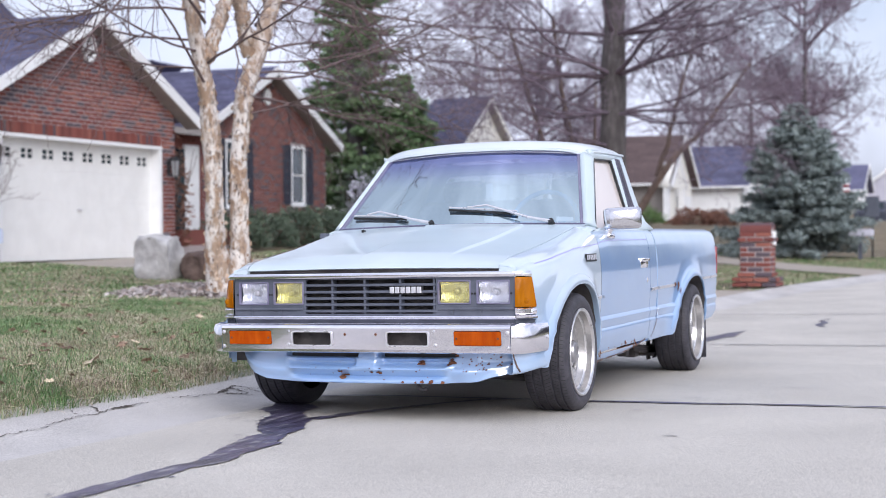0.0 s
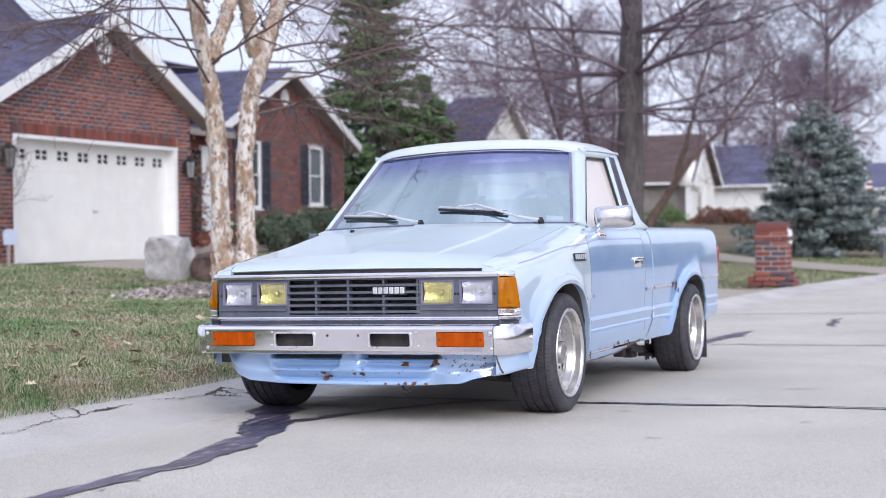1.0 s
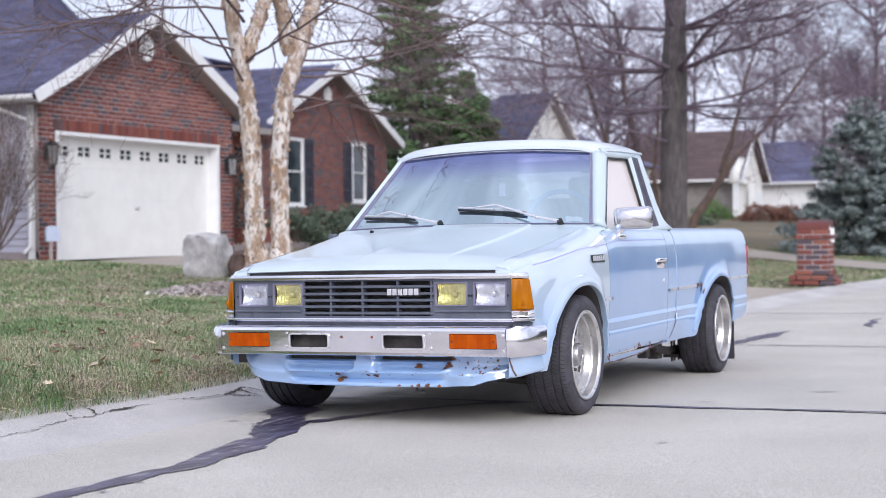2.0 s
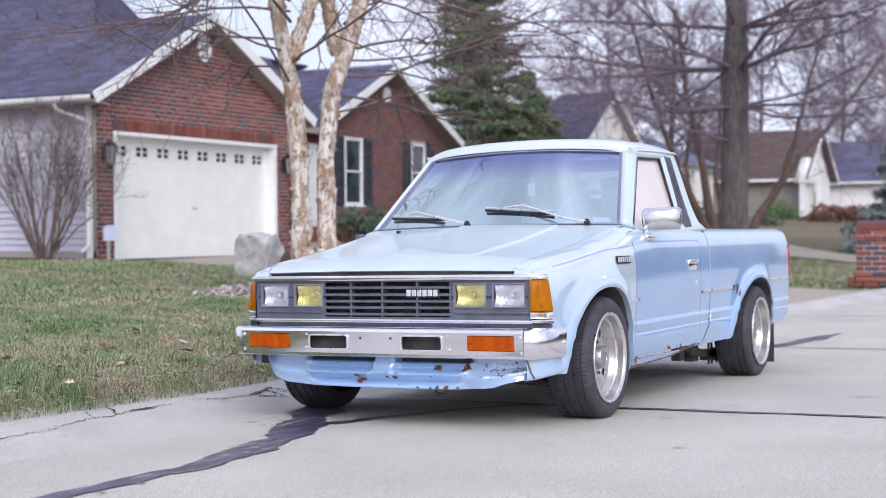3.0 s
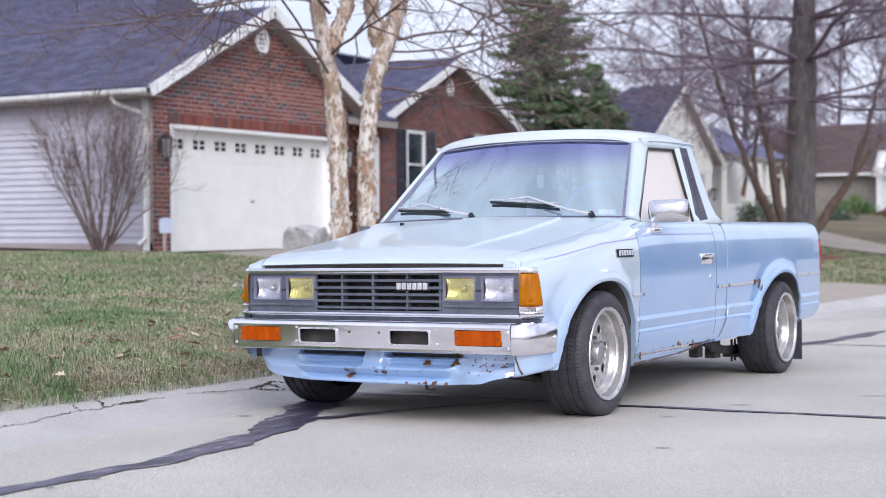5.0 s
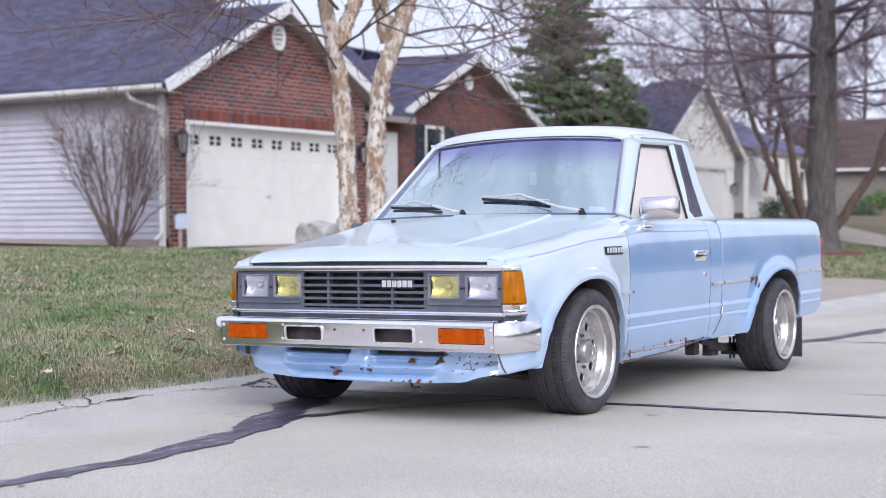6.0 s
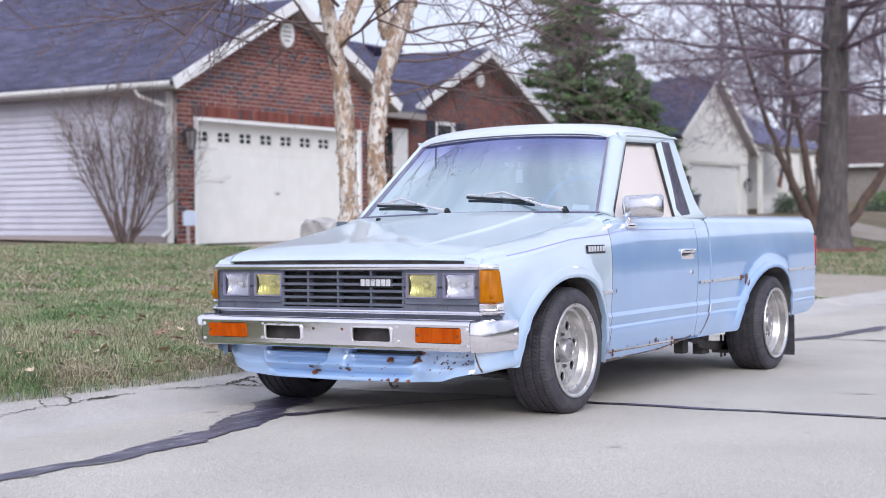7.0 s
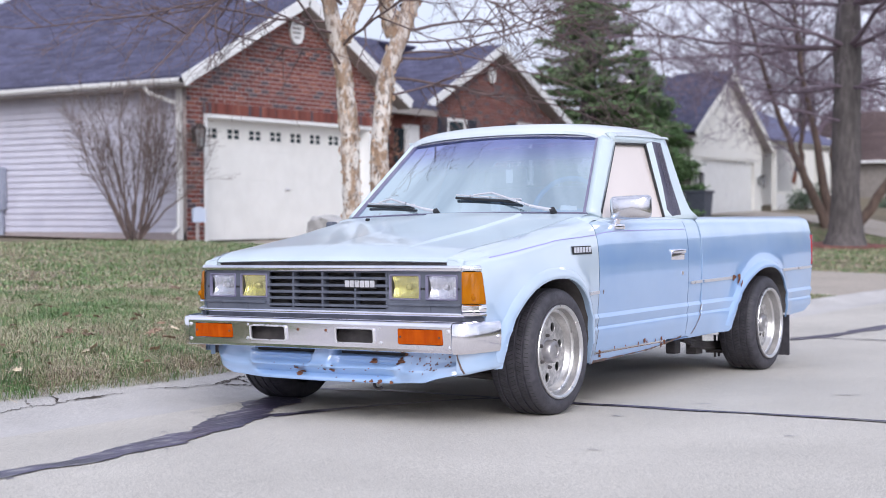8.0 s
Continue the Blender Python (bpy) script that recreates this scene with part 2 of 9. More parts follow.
def sheet(rows, bm=None, close_u=False, close_v=False):
    """A quad sheet through rows of points."""
    bm = bm or bmesh.new()
    vv = [[bm.verts.new(p) for p in r] for r in rows]
    nr, nc = len(vv), len(vv[0])
    for i in range(nr if close_v else nr - 1):
        for j in range(nc if close_u else nc - 1):
            a, b, c, d = vv[i][j], vv[i][(j + 1) % nc], vv[(i + 1) % nr][(j + 1) % nc], vv[(i + 1) % nr][j]
            bm.faces.new((a, b, c, d))
    return bm


def tube(bm, pts, rad, n=8, caps=True):
    """A round bar along points; rad is one radius or one for each point."""
    pts = [Vector(p) for p in pts]
    rad = rad if hasattr(rad, "__len__") else [rad] * len(pts)
    rings, side = [], None
    for i, p in enumerate(pts):
        d = (pts[min(i + 1, len(pts) - 1)] - pts[max(i - 1, 0)]).normalized()
        if side is None:
            side = d.orthogonal().normalized()
        side = (side - d * side.dot(d)).normalized()
        up = d.cross(side)
        rings.append([bm.verts.new(p + (side * math.cos(k * 2 * math.pi / n) + up * math.sin(k * 2 * math.pi / n)) * rad[i]) for k in range(n)])
    for a, b in zip(rings, rings[1:]):
        for k in range(n):
            bm.faces.new((a[k], a[(k + 1) % n], b[(k + 1) % n], b[k]))
    if caps:
        bm.faces.new(rings[0][::-1])
        bm.faces.new(rings[-1])
    return bm


def solid(bm, thick):
    """Gives a sheet thickness, towards the back of its faces."""
    bmesh.ops.recalc_face_normals(bm, faces=bm.faces)
    bmesh.ops.solidify(bm, geom=bm.faces[:], thickness=thick)
    return bm


def slab(outline, depth, holes=(), to=None):
    """A flat plate with holes: outline and holes are lists of (u, v); it is depth thick along w. to maps (u, v, w) to metres."""
    cu = bpy.data.curves.new("slab", "CURVE")
    cu.dimensions, cu.fill_mode, cu.extrude = "2D", "BOTH", depth / 2
    for ring in (outline, *holes):
        sp = cu.splines.new("POLY")
        sp.points.add(len(ring) - 1)
        for q, (u, v) in zip(sp.points, ring):
            q.co = (u, v, 0, 1)
        sp.use_cyclic_u = True
    ob = bpy.data.objects.new("slab", cu)
    scene.collection.objects.link(ob)
    me = bpy.data.meshes.new_from_object(ob.evaluated_get(bpy.context.evaluated_depsgraph_get()))
    bpy.data.objects.remove(ob)
    bm = bmesh.new()
    bm.from_mesh(me)
    bpy.data.meshes.remove(me)
    bmesh.ops.remove_doubles(bm, verts=bm.verts, dist=1e-5)
    if to:
        for v in bm.verts:
            v.co = to(*v.co)
    bmesh.ops.recalc_face_normals(bm, faces=bm.faces)
    return bm


def rrect(u0, u1, v0, v1, r, n=4):
    """A rectangle with round corners."""
    out = []
    for cu, cv, a0 in ((u1 - r, v1 - r, 0), (u0 + r, v1 - r, 90), (u0 + r, v0 + r, 180), (u1 - r, v0 + r, 270)):
        for k in range(n + 1):
            a = radians(a0 + 90 * k / n)
            out.append((cu + r * math.cos(a), cv + r * math.sin(a)))
    return out


def ring(u, v, r, n=20):
    return [(u + r * math.cos(2 * math.pi * k / n), v + r * math.sin(2 * math.pi * k / n)) for k in range(n)]


def quick_mesh(name, co, tris, width=3):
    """A mesh from arrays of corners and of faces with the same number of corners."""
    me = bpy.data.meshes.new(name)
    nf = len(tris)
    me.vertices.add(len(co))
    me.vertices.foreach_set("co", np.asarray(co, np.float32).ravel())
    me.loops.add(nf * width)
    me.loops.foreach_set("vertex_index", np.asarray(tris, np.int32).ravel())
    me.polygons.add(nf)
    me.polygons.foreach_set("loop_start", np.arange(0, nf * width, width, dtype=np.int32))
    me.update(calc_edges=True)
    return me
# ---- truck materials ----
M["paint"] = surf("pale_blue_paint", (0.265, 0.425, 0.71), (0.315, 0.47, 0.74), 2.5, 0.32, bump=0.012, bscale=5, stain=0.05, stain_scale=1.7, coat=1.0, rvar=0.06)
M["white_roof"] = surf("white_blue_paint", (0.64, 0.70, 0.76), (0.68, 0.73, 0.78), 2.5, 0.30, bump=0.01, bscale=5, stain=0.04, coat=0.5, rvar=0.06)
M["bumper_chrome"] = surf("waved_chrome", (0.88, 0.86, 0.92), (0.95, 0.93, 0.97), 9, 0.12, 1.0, bump=0.10, bscale=2.4, stain=0.06, stain_scale=4, stretch=(0.6, 1, 2.2), rvar=0.05, detail=3)
M["chrome"] = surf("worn_chrome", (0.88, 0.86, 0.92), (0.95, 0.93, 0.97), 9, 0.12, 1.0, bump=0.05, bscale=4, stain=0.08, stain_scale=4, rvar=0.05)
M["alloy"] = surf("machined_aluminium", (0.74, 0.73, 0.73), (0.84, 0.83, 0.83), 30, 0.30, 1.0, stain=0.06, stain_scale=9)
# Darker copy of the alloy: the rim walls' shade put into the colour.
M["alloy_wall"] = surf("shaded_weathered_aluminium", (0.46, 0.445, 0.44), (0.54, 0.525, 0.515), 90, 0.34, 0.9, stain=0.05, stain_scale=16)
M["alloy_dull"] = surf("dull_cast_aluminium", (0.46, 0.45, 0.45), (0.72, 0.70, 0.69), 60, 0.45, 0.85, bump=0.25, bscale=110, stain=0.2, stain_scale=14)
M["hub_grey"] = surf("satin_grey_aluminium", (0.40, 0.39, 0.40), (0.52, 0.50, 0.51), 40, 0.42, 0.9, bump=0.1, bscale=90, stain=0.15, stain_scale=12)
M["rubber"] = surf("tyre_rubber", (0.040, 0.038, 0.048), (0.068, 0.064, 0.077), 30, 0.65, bump=0.12, bscale=120, stain=0.15, stain_scale=5)
M["grey_plastic"] = surf("blue_grey_plastic", (0.085, 0.095, 0.125), (0.12, 0.13, 0.165), 14, 0.5, bump=0.05, bscale=120, stain=0.08, stain_scale=4)
M["seal"] = surf("dark_rubber_seal", (0.17, 0.16, 0.25), (0.22, 0.21, 0.30), 20, 0.45)
M["trim_dark"] = surf("dark_pillar_trim", (0.055, 0.05, 0.085), (0.085, 0.08, 0.12), 20, 0.5)
M["under"] = surf("grimy_underbody", (0.065, 0.058, 0.062), (0.115, 0.103, 0.10), 12, 0.85, bump=0.4, bscale=30, stain=0.3, stain_scale=4)
M["rust"] = surf("rust", (0.12, 0.042, 0.022), (0.24, 0.10, 0.05), 60, 0.95, bump=0.8, bscale=120, stain=0.3, stain_scale=12)
M["grime_shade"] = surf("rust_stain_and_gap_shade", (0.10, 0.075, 0.07), (0.22, 0.15, 0.12), 40, 0.9, bump=0.4, bscale=90, stain=0.3, stain_scale=8)
M["amber"] = surf("amber_lens", (0.34, 0.105, 0.0003), (0.43, 0.145, 0.0005), 12, 0.24, bump=0.2, bscale=30, stretch=(3, 1, 0.6), spec=0.15, stain=0.08, stain_scale=14)
M["amber_dark"] = surf("orange_lens", (0.38, 0.055, 0.001), (0.47, 0.085, 0.002), 10, 0.24, bump=0.2, bscale=26, stretch=(3, 1, 0.6), spec=0.15, stain=0.12, stain_scale=16)
M["red_lens"] = surf("red_tail_lens", (0.30, 0.012, 0.015), (0.42, 0.025, 0.03), 18, 0.18, coat=0.5)
M["lamp_clear"] = pane("clear_lens", (0.96, 0.96, 0.99), 0.16, 0.22)
M["lamp_yellow"] = pane("yellow_lens", (0.94, 0.89, 0.48), 0.14, 0.22, (1.0, 0.98, 0.8))
M["reflector"] = surf("silvered_reflector", (0.80, 0.80, 0.84), (0.92, 0.92, 0.95), 60, 0.24, 0.85, bump=0.25, bscale=55, stain=0.12, stain_scale=22, stretch=(2.5, 1, 0.6))
M["silver"] = surf("satin_silver_trim", (0.74, 0.73, 0.76), (0.82, 0.81, 0.84), 20, 0.3, 0.6)
M["blue_vinyl"] = surf("blue_vinyl", (0.10, 0.27, 0.56), (0.14, 0.33, 0.64), 16, 0.6, bump=0.2, bscale=90, stain=0.08)
M["cloth"] = surf("faded_seat_cloth", (0.30, 0.33, 0.42), (0.40, 0.42, 0.50), 40, 0.9, bump=0.3, bscale=120)
M["paper"] = surf("white_paper", (0.75, 0.76, 0.78), (0.82, 0.82, 0.84), 10, 0.7)
M["violet"] = surf("violet_pinstripe", (0.30, 0.27, 0.60), (0.36, 0.33, 0.66), 20, 0.4)
M["windscreen"] = pane("windscreen_glass", (0.72, 0.84, 1.0), 0.73, 0.02, (0.85, 0.99, 1.0))
M["sun_band"] = pane("violet_band", (0.84, 0.825, 0.95), 0.04, 0.03, (0.85, 0.83, 1.0))


def graded_band(m, z0, z1, tint):
    """Deepens the band's tint from its lower edge to the top of the glass."""
    n, l = m.node_tree.nodes, m.node_tree.links
    tc, sep, mr, mx = n.new("ShaderNodeTexCoord"), n.new("ShaderNodeSeparateXYZ"), n.new("ShaderNodeMapRange"), n.new("ShaderNodeMix")
    mr.interpolation_type = "SMOOTHSTEP"
    mr.inputs["From Min"].default_value, mr.inputs["From Max"].default_value = z0, z1
    mx.data_type = "RGBA"
    mx.inputs["A"].default_value, mx.inputs["B"].default_value = (1, 1, 1, 1), (*tint, 1)
    l.new(tc.outputs["Object"], sep.inputs[0])
    l.new(sep.outputs["Z"], mr.inputs["Value"])
    l.new(mr.outputs["Result"], mx.inputs["Factor"])
    clear = [k for k in n if k.type == "BSDF_TRANSPARENT"][0]
    l.new(mx.outputs["Result"], clear.inputs["Color"])


graded_band(M["sun_band"], 1.10, 1.285, (0.72, 0.69, 0.90))
# Opaque pale tone: the sky's reflection put into the pane's colour.
M["side_glass"] = surf("sky_toned_side_glass", (0.72, 0.64, 0.60), (0.76, 0.68, 0.64), 1.5, 0.12, stain=0.03, spec=0.6)
for k in ("paint", "white_roof"):
    M[k].node_tree.nodes["Principled BSDF"].inputs["Coat Roughness"].default_value = 0.075
    M[k].node_tree.nodes["Principled BSDF"].inputs["Coat IOR"].default_value = 2.4 if k == "paint" else 1.5


def fade_and_sheen_upwards(m, z0, z1, tint):
    """Old paint unevenly paler towards the top; bleaching and sky sheen in the colour."""
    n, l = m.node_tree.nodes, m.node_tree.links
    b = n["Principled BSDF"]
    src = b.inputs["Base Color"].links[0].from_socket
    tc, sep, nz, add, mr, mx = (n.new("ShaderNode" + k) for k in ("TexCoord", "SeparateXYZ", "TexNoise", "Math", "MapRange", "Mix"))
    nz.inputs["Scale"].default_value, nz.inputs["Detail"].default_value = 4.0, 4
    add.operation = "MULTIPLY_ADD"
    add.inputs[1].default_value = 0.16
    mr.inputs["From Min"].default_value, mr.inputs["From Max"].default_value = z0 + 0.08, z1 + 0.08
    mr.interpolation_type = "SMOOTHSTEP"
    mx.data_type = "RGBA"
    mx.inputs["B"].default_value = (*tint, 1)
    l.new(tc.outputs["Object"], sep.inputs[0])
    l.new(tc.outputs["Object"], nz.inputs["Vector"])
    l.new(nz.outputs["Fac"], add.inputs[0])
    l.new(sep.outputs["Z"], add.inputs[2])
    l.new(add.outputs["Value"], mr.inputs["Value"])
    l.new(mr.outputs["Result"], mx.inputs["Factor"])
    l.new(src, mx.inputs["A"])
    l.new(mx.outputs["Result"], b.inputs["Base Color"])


# Fender paint paler than the doors: bright sky reflections put into its tone.
M["fender_paint"] = surf("bleached_sheen_fender_paint", (0.345, 0.48, 0.69), (0.395, 0.525, 0.72), 2.5, 0.32, bump=0.012, bscale=5, stain=0.05, stain_scale=1.7, coat=1.0, rvar=0.06)
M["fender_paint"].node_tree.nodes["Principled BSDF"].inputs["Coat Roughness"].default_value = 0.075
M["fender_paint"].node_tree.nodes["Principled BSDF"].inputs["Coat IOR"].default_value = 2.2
fade_and_sheen_upwards(M["fender_paint"], 0.34, 0.76, (0.59, 0.68, 0.755))
fade_and_sheen_upwards(M["paint"], 0.66, 0.90, (0.50, 0.635, 0.80))
M["mirror_shell"] = surf("satin_chrome_shell", (0.74, 0.73, 0.77), (0.82, 0.81, 0.84), 9, 0.16, 1.0, stain=0.05, rvar=0.04)
# The cab-bed gap's shade, put into a dark blue tone.
M["gap_shade"] = surf("cab_gap_shade_blue", (0.08, 0.17, 0.38), (0.12, 0.22, 0.46), 12, 0.7, stain=0.2)
M["hood_paint"] = surf("sun_bleached_blue_paint", (0.55, 0.64, 0.70), (0.60, 0.685, 0.73), 2.2, 0.42, bump=0.012, bscale=4, stain=0.05, stain_scale=1.7, coat=0.6, rvar=0.06, spec=0.3)
M["hood_paint"].node_tree.nodes["Principled BSDF"].inputs["Coat Roughness"].default_value = 0.06
# ---- ground: one sheet with road, kerb and lawns ----
KY = np.array([-400, -40, -2, -0.4, 0.6, 3, 8, 11, 13.5, 16, 20, 23, 28, 35, 60, 120, 400.0])
KX = np.array([-1.1, -1.1, -1.17, -1.19, -1.33, -1.40, -1.28, -1.13, -0.95, -0.7, -0.1, 0.45, 1.7, 3.9, 13, 42, 180.0])
ROAD_W = 8.4


def kerb_x(y):
    """The line of the kerb's top along the street."""
    return np.interp(y, KY, KX)


def road_z(x, y):
    """The road's height: a gentle fall away from the camera and a crown."""
    y = np.asarray(y, float)
    fall = np.interp(y, [-400, -12, 5.5, 6.5, 8, 12, 16, 25, 400], [0.25, 0.223, -0.1022, -0.113, -0.117, -0.115, -0.085, -0.06, 0.3])
    u = np.asarray(x, float) - np.where(y > 3, kerb_x(y) + 1.45, 0)
    return fall + 0.0152 * np.minimum(u, 2.4) - 0.0152 * np.maximum(u - 3.4, 0)


def lawn_z(x, y):
    """Height of the lawns beside the street, from the distance behind the kerb."""
    d = kerb_x(y) - x
    base = road_z(kerb_x(y), y)
    near = np.interp(d, [0, 0.12, 0.5, 1.2, 3.2, 6, 11, 30, 200], [0.085, 0.15, 0.20, 0.25, 0.34, 0.38, 0.48, 0.75, 2.0])
    y = np.asarray(y, float)
    mid = np.interp(d, [0, 0.3, 3, 6, 9, 11, 30, 200], [0.05, 0.06, 0.09, 0.2, 0.42, 0.55, 1.0, 2.2])
    end = np.interp(d, [0, 0.3, 3, 7, 9, 12, 17, 30, 200], [0.05, 0.06, 0.07, 0.09, 0.2, 0.55, 0.7, 1.1, 2.4])
    w2 = np.clip((y - 19) / 5, 0, 1)
    far = mid * (1 - w2) + end * w2
    w = np.clip((y - 5 - 0.9 * d) / 5, 0, 1)
    rise = np.interp(y, [20, 60, 120], [0, 0.35, 1.2]) * np.clip(d / 8, 0, 1)
    bank = 0.11 * np.clip((12.0 - y) / 1.3, 0, 1) * np.clip((d - 5) / 4, 0, 1)
    return base + near * (1 - w) + far * w + rise + bank


# columns across the street, measured from the kerb line
OFFS = np.array([-400, -150, -60, -30, -20, -14, -11, -9, -7, -5.5, -4.2, -3.2, -2.4, -1.8, -1.2, -0.8, -0.5, -0.3, -0.15, -0.05,
                 0.0, 0.06, 0.14, 0.24, 0.36, 0.45, 0.6, 1.0, 1.8, 2.8, 4.0, 5.2, 6.4, 7.6, 7.95, 8.05, 8.2, 8.4, 9, 12, 20, 40, 100, 400])
YS = np.concatenate([[-400, -100, -40, -20], np.arange(-12, 26, 0.5), np.arange(26, 60, 2), [65, 75, 90, 120, 180, 400]])


def ground_height(off, y):
    x = kerb_x(y) + off
    if off <= -0.02:
        return float(lawn_z(x, y))
    r = float(road_z(x, y))
    lift = np.interp(off, [0, 0.06, 0.14, 0.24, 0.36, 0.45], [0.085, 0.08, 0.055, 0.02, 0.004, 0.0])
    if off > 7.6:
        lift = np.interp(off, [7.6, 7.95, 8.2, 8.4, 20, 400], [0, 0.01, 0.08, 0.12, 0.4, 1.5])
    return r + float(lift)


def ground_strip(o0, o1, name, mat, label, cat, kind="structure"):
    cols = [o for o in OFFS if o0 - 1e-6 <= o <= o1 + 1e-6]
    rows = [[(float(kerb_x(y)) + o, y, ground_height(o, y)) for o in cols] for y in YS]
    return solo(name, sheet(rows), mat, label, cat, kind, smooth=50)


ground_strip(-400, -0.05, "ground", M["soil"], "rising front lawns behind the kerb", "lawn")
ground_strip(-0.05, 0.45, "kerb", M["kerb"], "worn rolled concrete kerb with cracks along the lawn", "kerb")
ground_strip(0.45, 7.6, "road", M["concrete"], "pale concrete residential street with tarred cracks", "road")
ground_strip(7.6, 8.2, "kerb_far", M["kerb"], "rolled concrete kerb on the other side", "kerb")
ground_strip(8.2, 400, "ground_far", M["far_lawn"], "lawns on the other side of the street", "lawn")

# unseen woods, added to close the street opposite and behind and shape reflections
M["far_wood"] = surf("far_winter_wood", (0.055, 0.052, 0.055), (0.11, 0.10, 0.105), 0.6, 0.95, stain=0.3, stain_scale=0.15)
rows = []
ang = np.linspace(radians(-155), radians(78), 180)
for k in range(5):
    r = []
    for a in ang:
        rad = lerp(a, [radians(35), radians(60), radians(78)], [34, 52, 60]) + 4 * noise.noise(Vector((math.cos(a) * 3, math.sin(a) * 3, 1)))
        tall = lerp(a, [radians(-155), radians(34), radians(50), radians(78)], [1.7, 1.7, 7.0, 8.4])
        top = tall * (1 + 0.22 * noise.noise(Vector((a * 7, 0, 2))) + 0.16 * noise.noise(Vector((a * 23, 0, 4))) + 0.08 * noise.noise(Vector((a * 90, 0, 4))))
        r.append((4 + rad * math.cos(a), 2 + rad * math.sin(a) * 1.3, -1 + (top + 1) * k / 4))
    rows.append(r)
solo("backdrop", sheet(rows), M["far_wood"], "unseen brown winter woods added across the street for reflections", "woods", "structure", smooth=60)
# ---- brick material: reds with a few burnt dark bricks ----
def brick_material(name, single):
    m, nt, b = nodes_of(name)
    n, l = nt.nodes, nt.links
    src = n.new("ShaderNodeObjectInfo").outputs["Random"] if single else n.new("ShaderNodeNewGeometry").outputs["Random Per Island"]
    ramp = n.new("ShaderNodeValToRGB")
    ramp.color_ramp.interpolation = "CONSTANT"
    el = ramp.color_ramp.elements
    el[0].position, el[0].color = 0.0, (0.105, 0.08, 0.095, 1)
    el[1].position, el[1].color = 0.2, (0.155, 0.05, 0.043, 1)
    for p, c in ((0.32, (0.205, 0.062, 0.05, 1)), (0.55, (0.24, 0.08, 0.062, 1)), (0.78, (0.20, 0.068, 0.055, 1)), (0.9, (0.30, 0.11, 0.08, 1))):
        e = el.new(p)
        e.color = c
    l.new(src, ramp.inputs["Fac"])
    tc, nz = n.new("ShaderNodeTexCoord"), n.new("ShaderNodeTexNoise")
    nz.inputs["Scale"].default_value, nz.inputs["Detail"].default_value = 40, 5
    l.new(tc.outputs["Object"], nz.inputs["Vector"])
    mr = n.new("ShaderNodeMapRange")
    mr.inputs["To Min"].default_value, mr.inputs["To Max"].default_value = 0.7, 1.3
    l.new(nz.outputs["Fac"], mr.inputs["Value"])
    hs = n.new("ShaderNodeHueSaturation")
    l.new(ramp.outputs["Color"], hs.inputs["Color"])
    l.new(mr.outputs["Result"], hs.inputs["Value"])
    l.new(hs.outputs["Color"], b.inputs["Base Color"])
    b.inputs["Roughness"].default_value = 0.88
    bp = n.new("ShaderNodeBump")
    bp.inputs["Strength"].default_value, bp.inputs["Distance"].default_value = 0.4, 0.01
    l.new(nz.outputs["Fac"], bp.inputs["Height"])
    l.new(bp.outputs["Normal"], b.inputs["Normal"])
    return m


M["brick"] = brick_material("red_brick", True)
M["brick_far"] = brick_material("red_brick_wall", False)
BOX_F = ((0, 1, 3, 2), (4, 6, 7, 5), (0, 4, 5, 1), (2, 3, 7, 6), (0, 2, 6, 4), (1, 5, 7, 3))
PIECES = []


def piece_mesh(name, sx, sy, sz, mat, ch=0.004):
    """A small chamfered block, shared by alike pieces."""
    bm = box(bmesh.new(), -sx / 2, sx / 2, -sy / 2, sy / 2, -sz / 2, sz / 2)
    bmesh.ops.bevel(bm, geom=bm.edges[:], offset=ch, segments=1, affect="EDGES")
    me = bpy.data.meshes.new(name)
    bm.to_mesh(me)
    bm.free()
    me.materials.append(mat)
    return me


def place_piece(name, me, parent, at, turn=0.0):
    ob = new(name, me)
    ob.parent = parent
    root = parent
    while root.parent:
        root = root.parent
    ob.location = Vector(at) - ORIGIN.get(root.name, Vector())
    ob.rotation_euler = (0, 0, turn)
    return ob


def many_boxes(name, spans, mat, parent, label=""):
    """Many boxes joined into one part of kind stuff; spans are rows of x0, x1, y0, y1, z0, z1."""
    sp = np.asarray(spans, float)
    root = parent
    while root.parent:
        root = root.parent
    o = ORIGIN.get(root.name, Vector())
    idx = np.array([[i, 2 + j, 4 + k] for i in (0, 1) for j in (0, 1) for k in (0, 1)])
    co = sp[:, idx].reshape(-1, 3) - np.array(o)
    f = (np.array(BOX_F)[None] + 8 * np.arange(len(sp))[:, None, None]).reshape(-1, 4)
    ob = hang(name, quick_mesh(name, co, f, 4), mat, parent, label)
    return tagged(ob, kind="stuff")


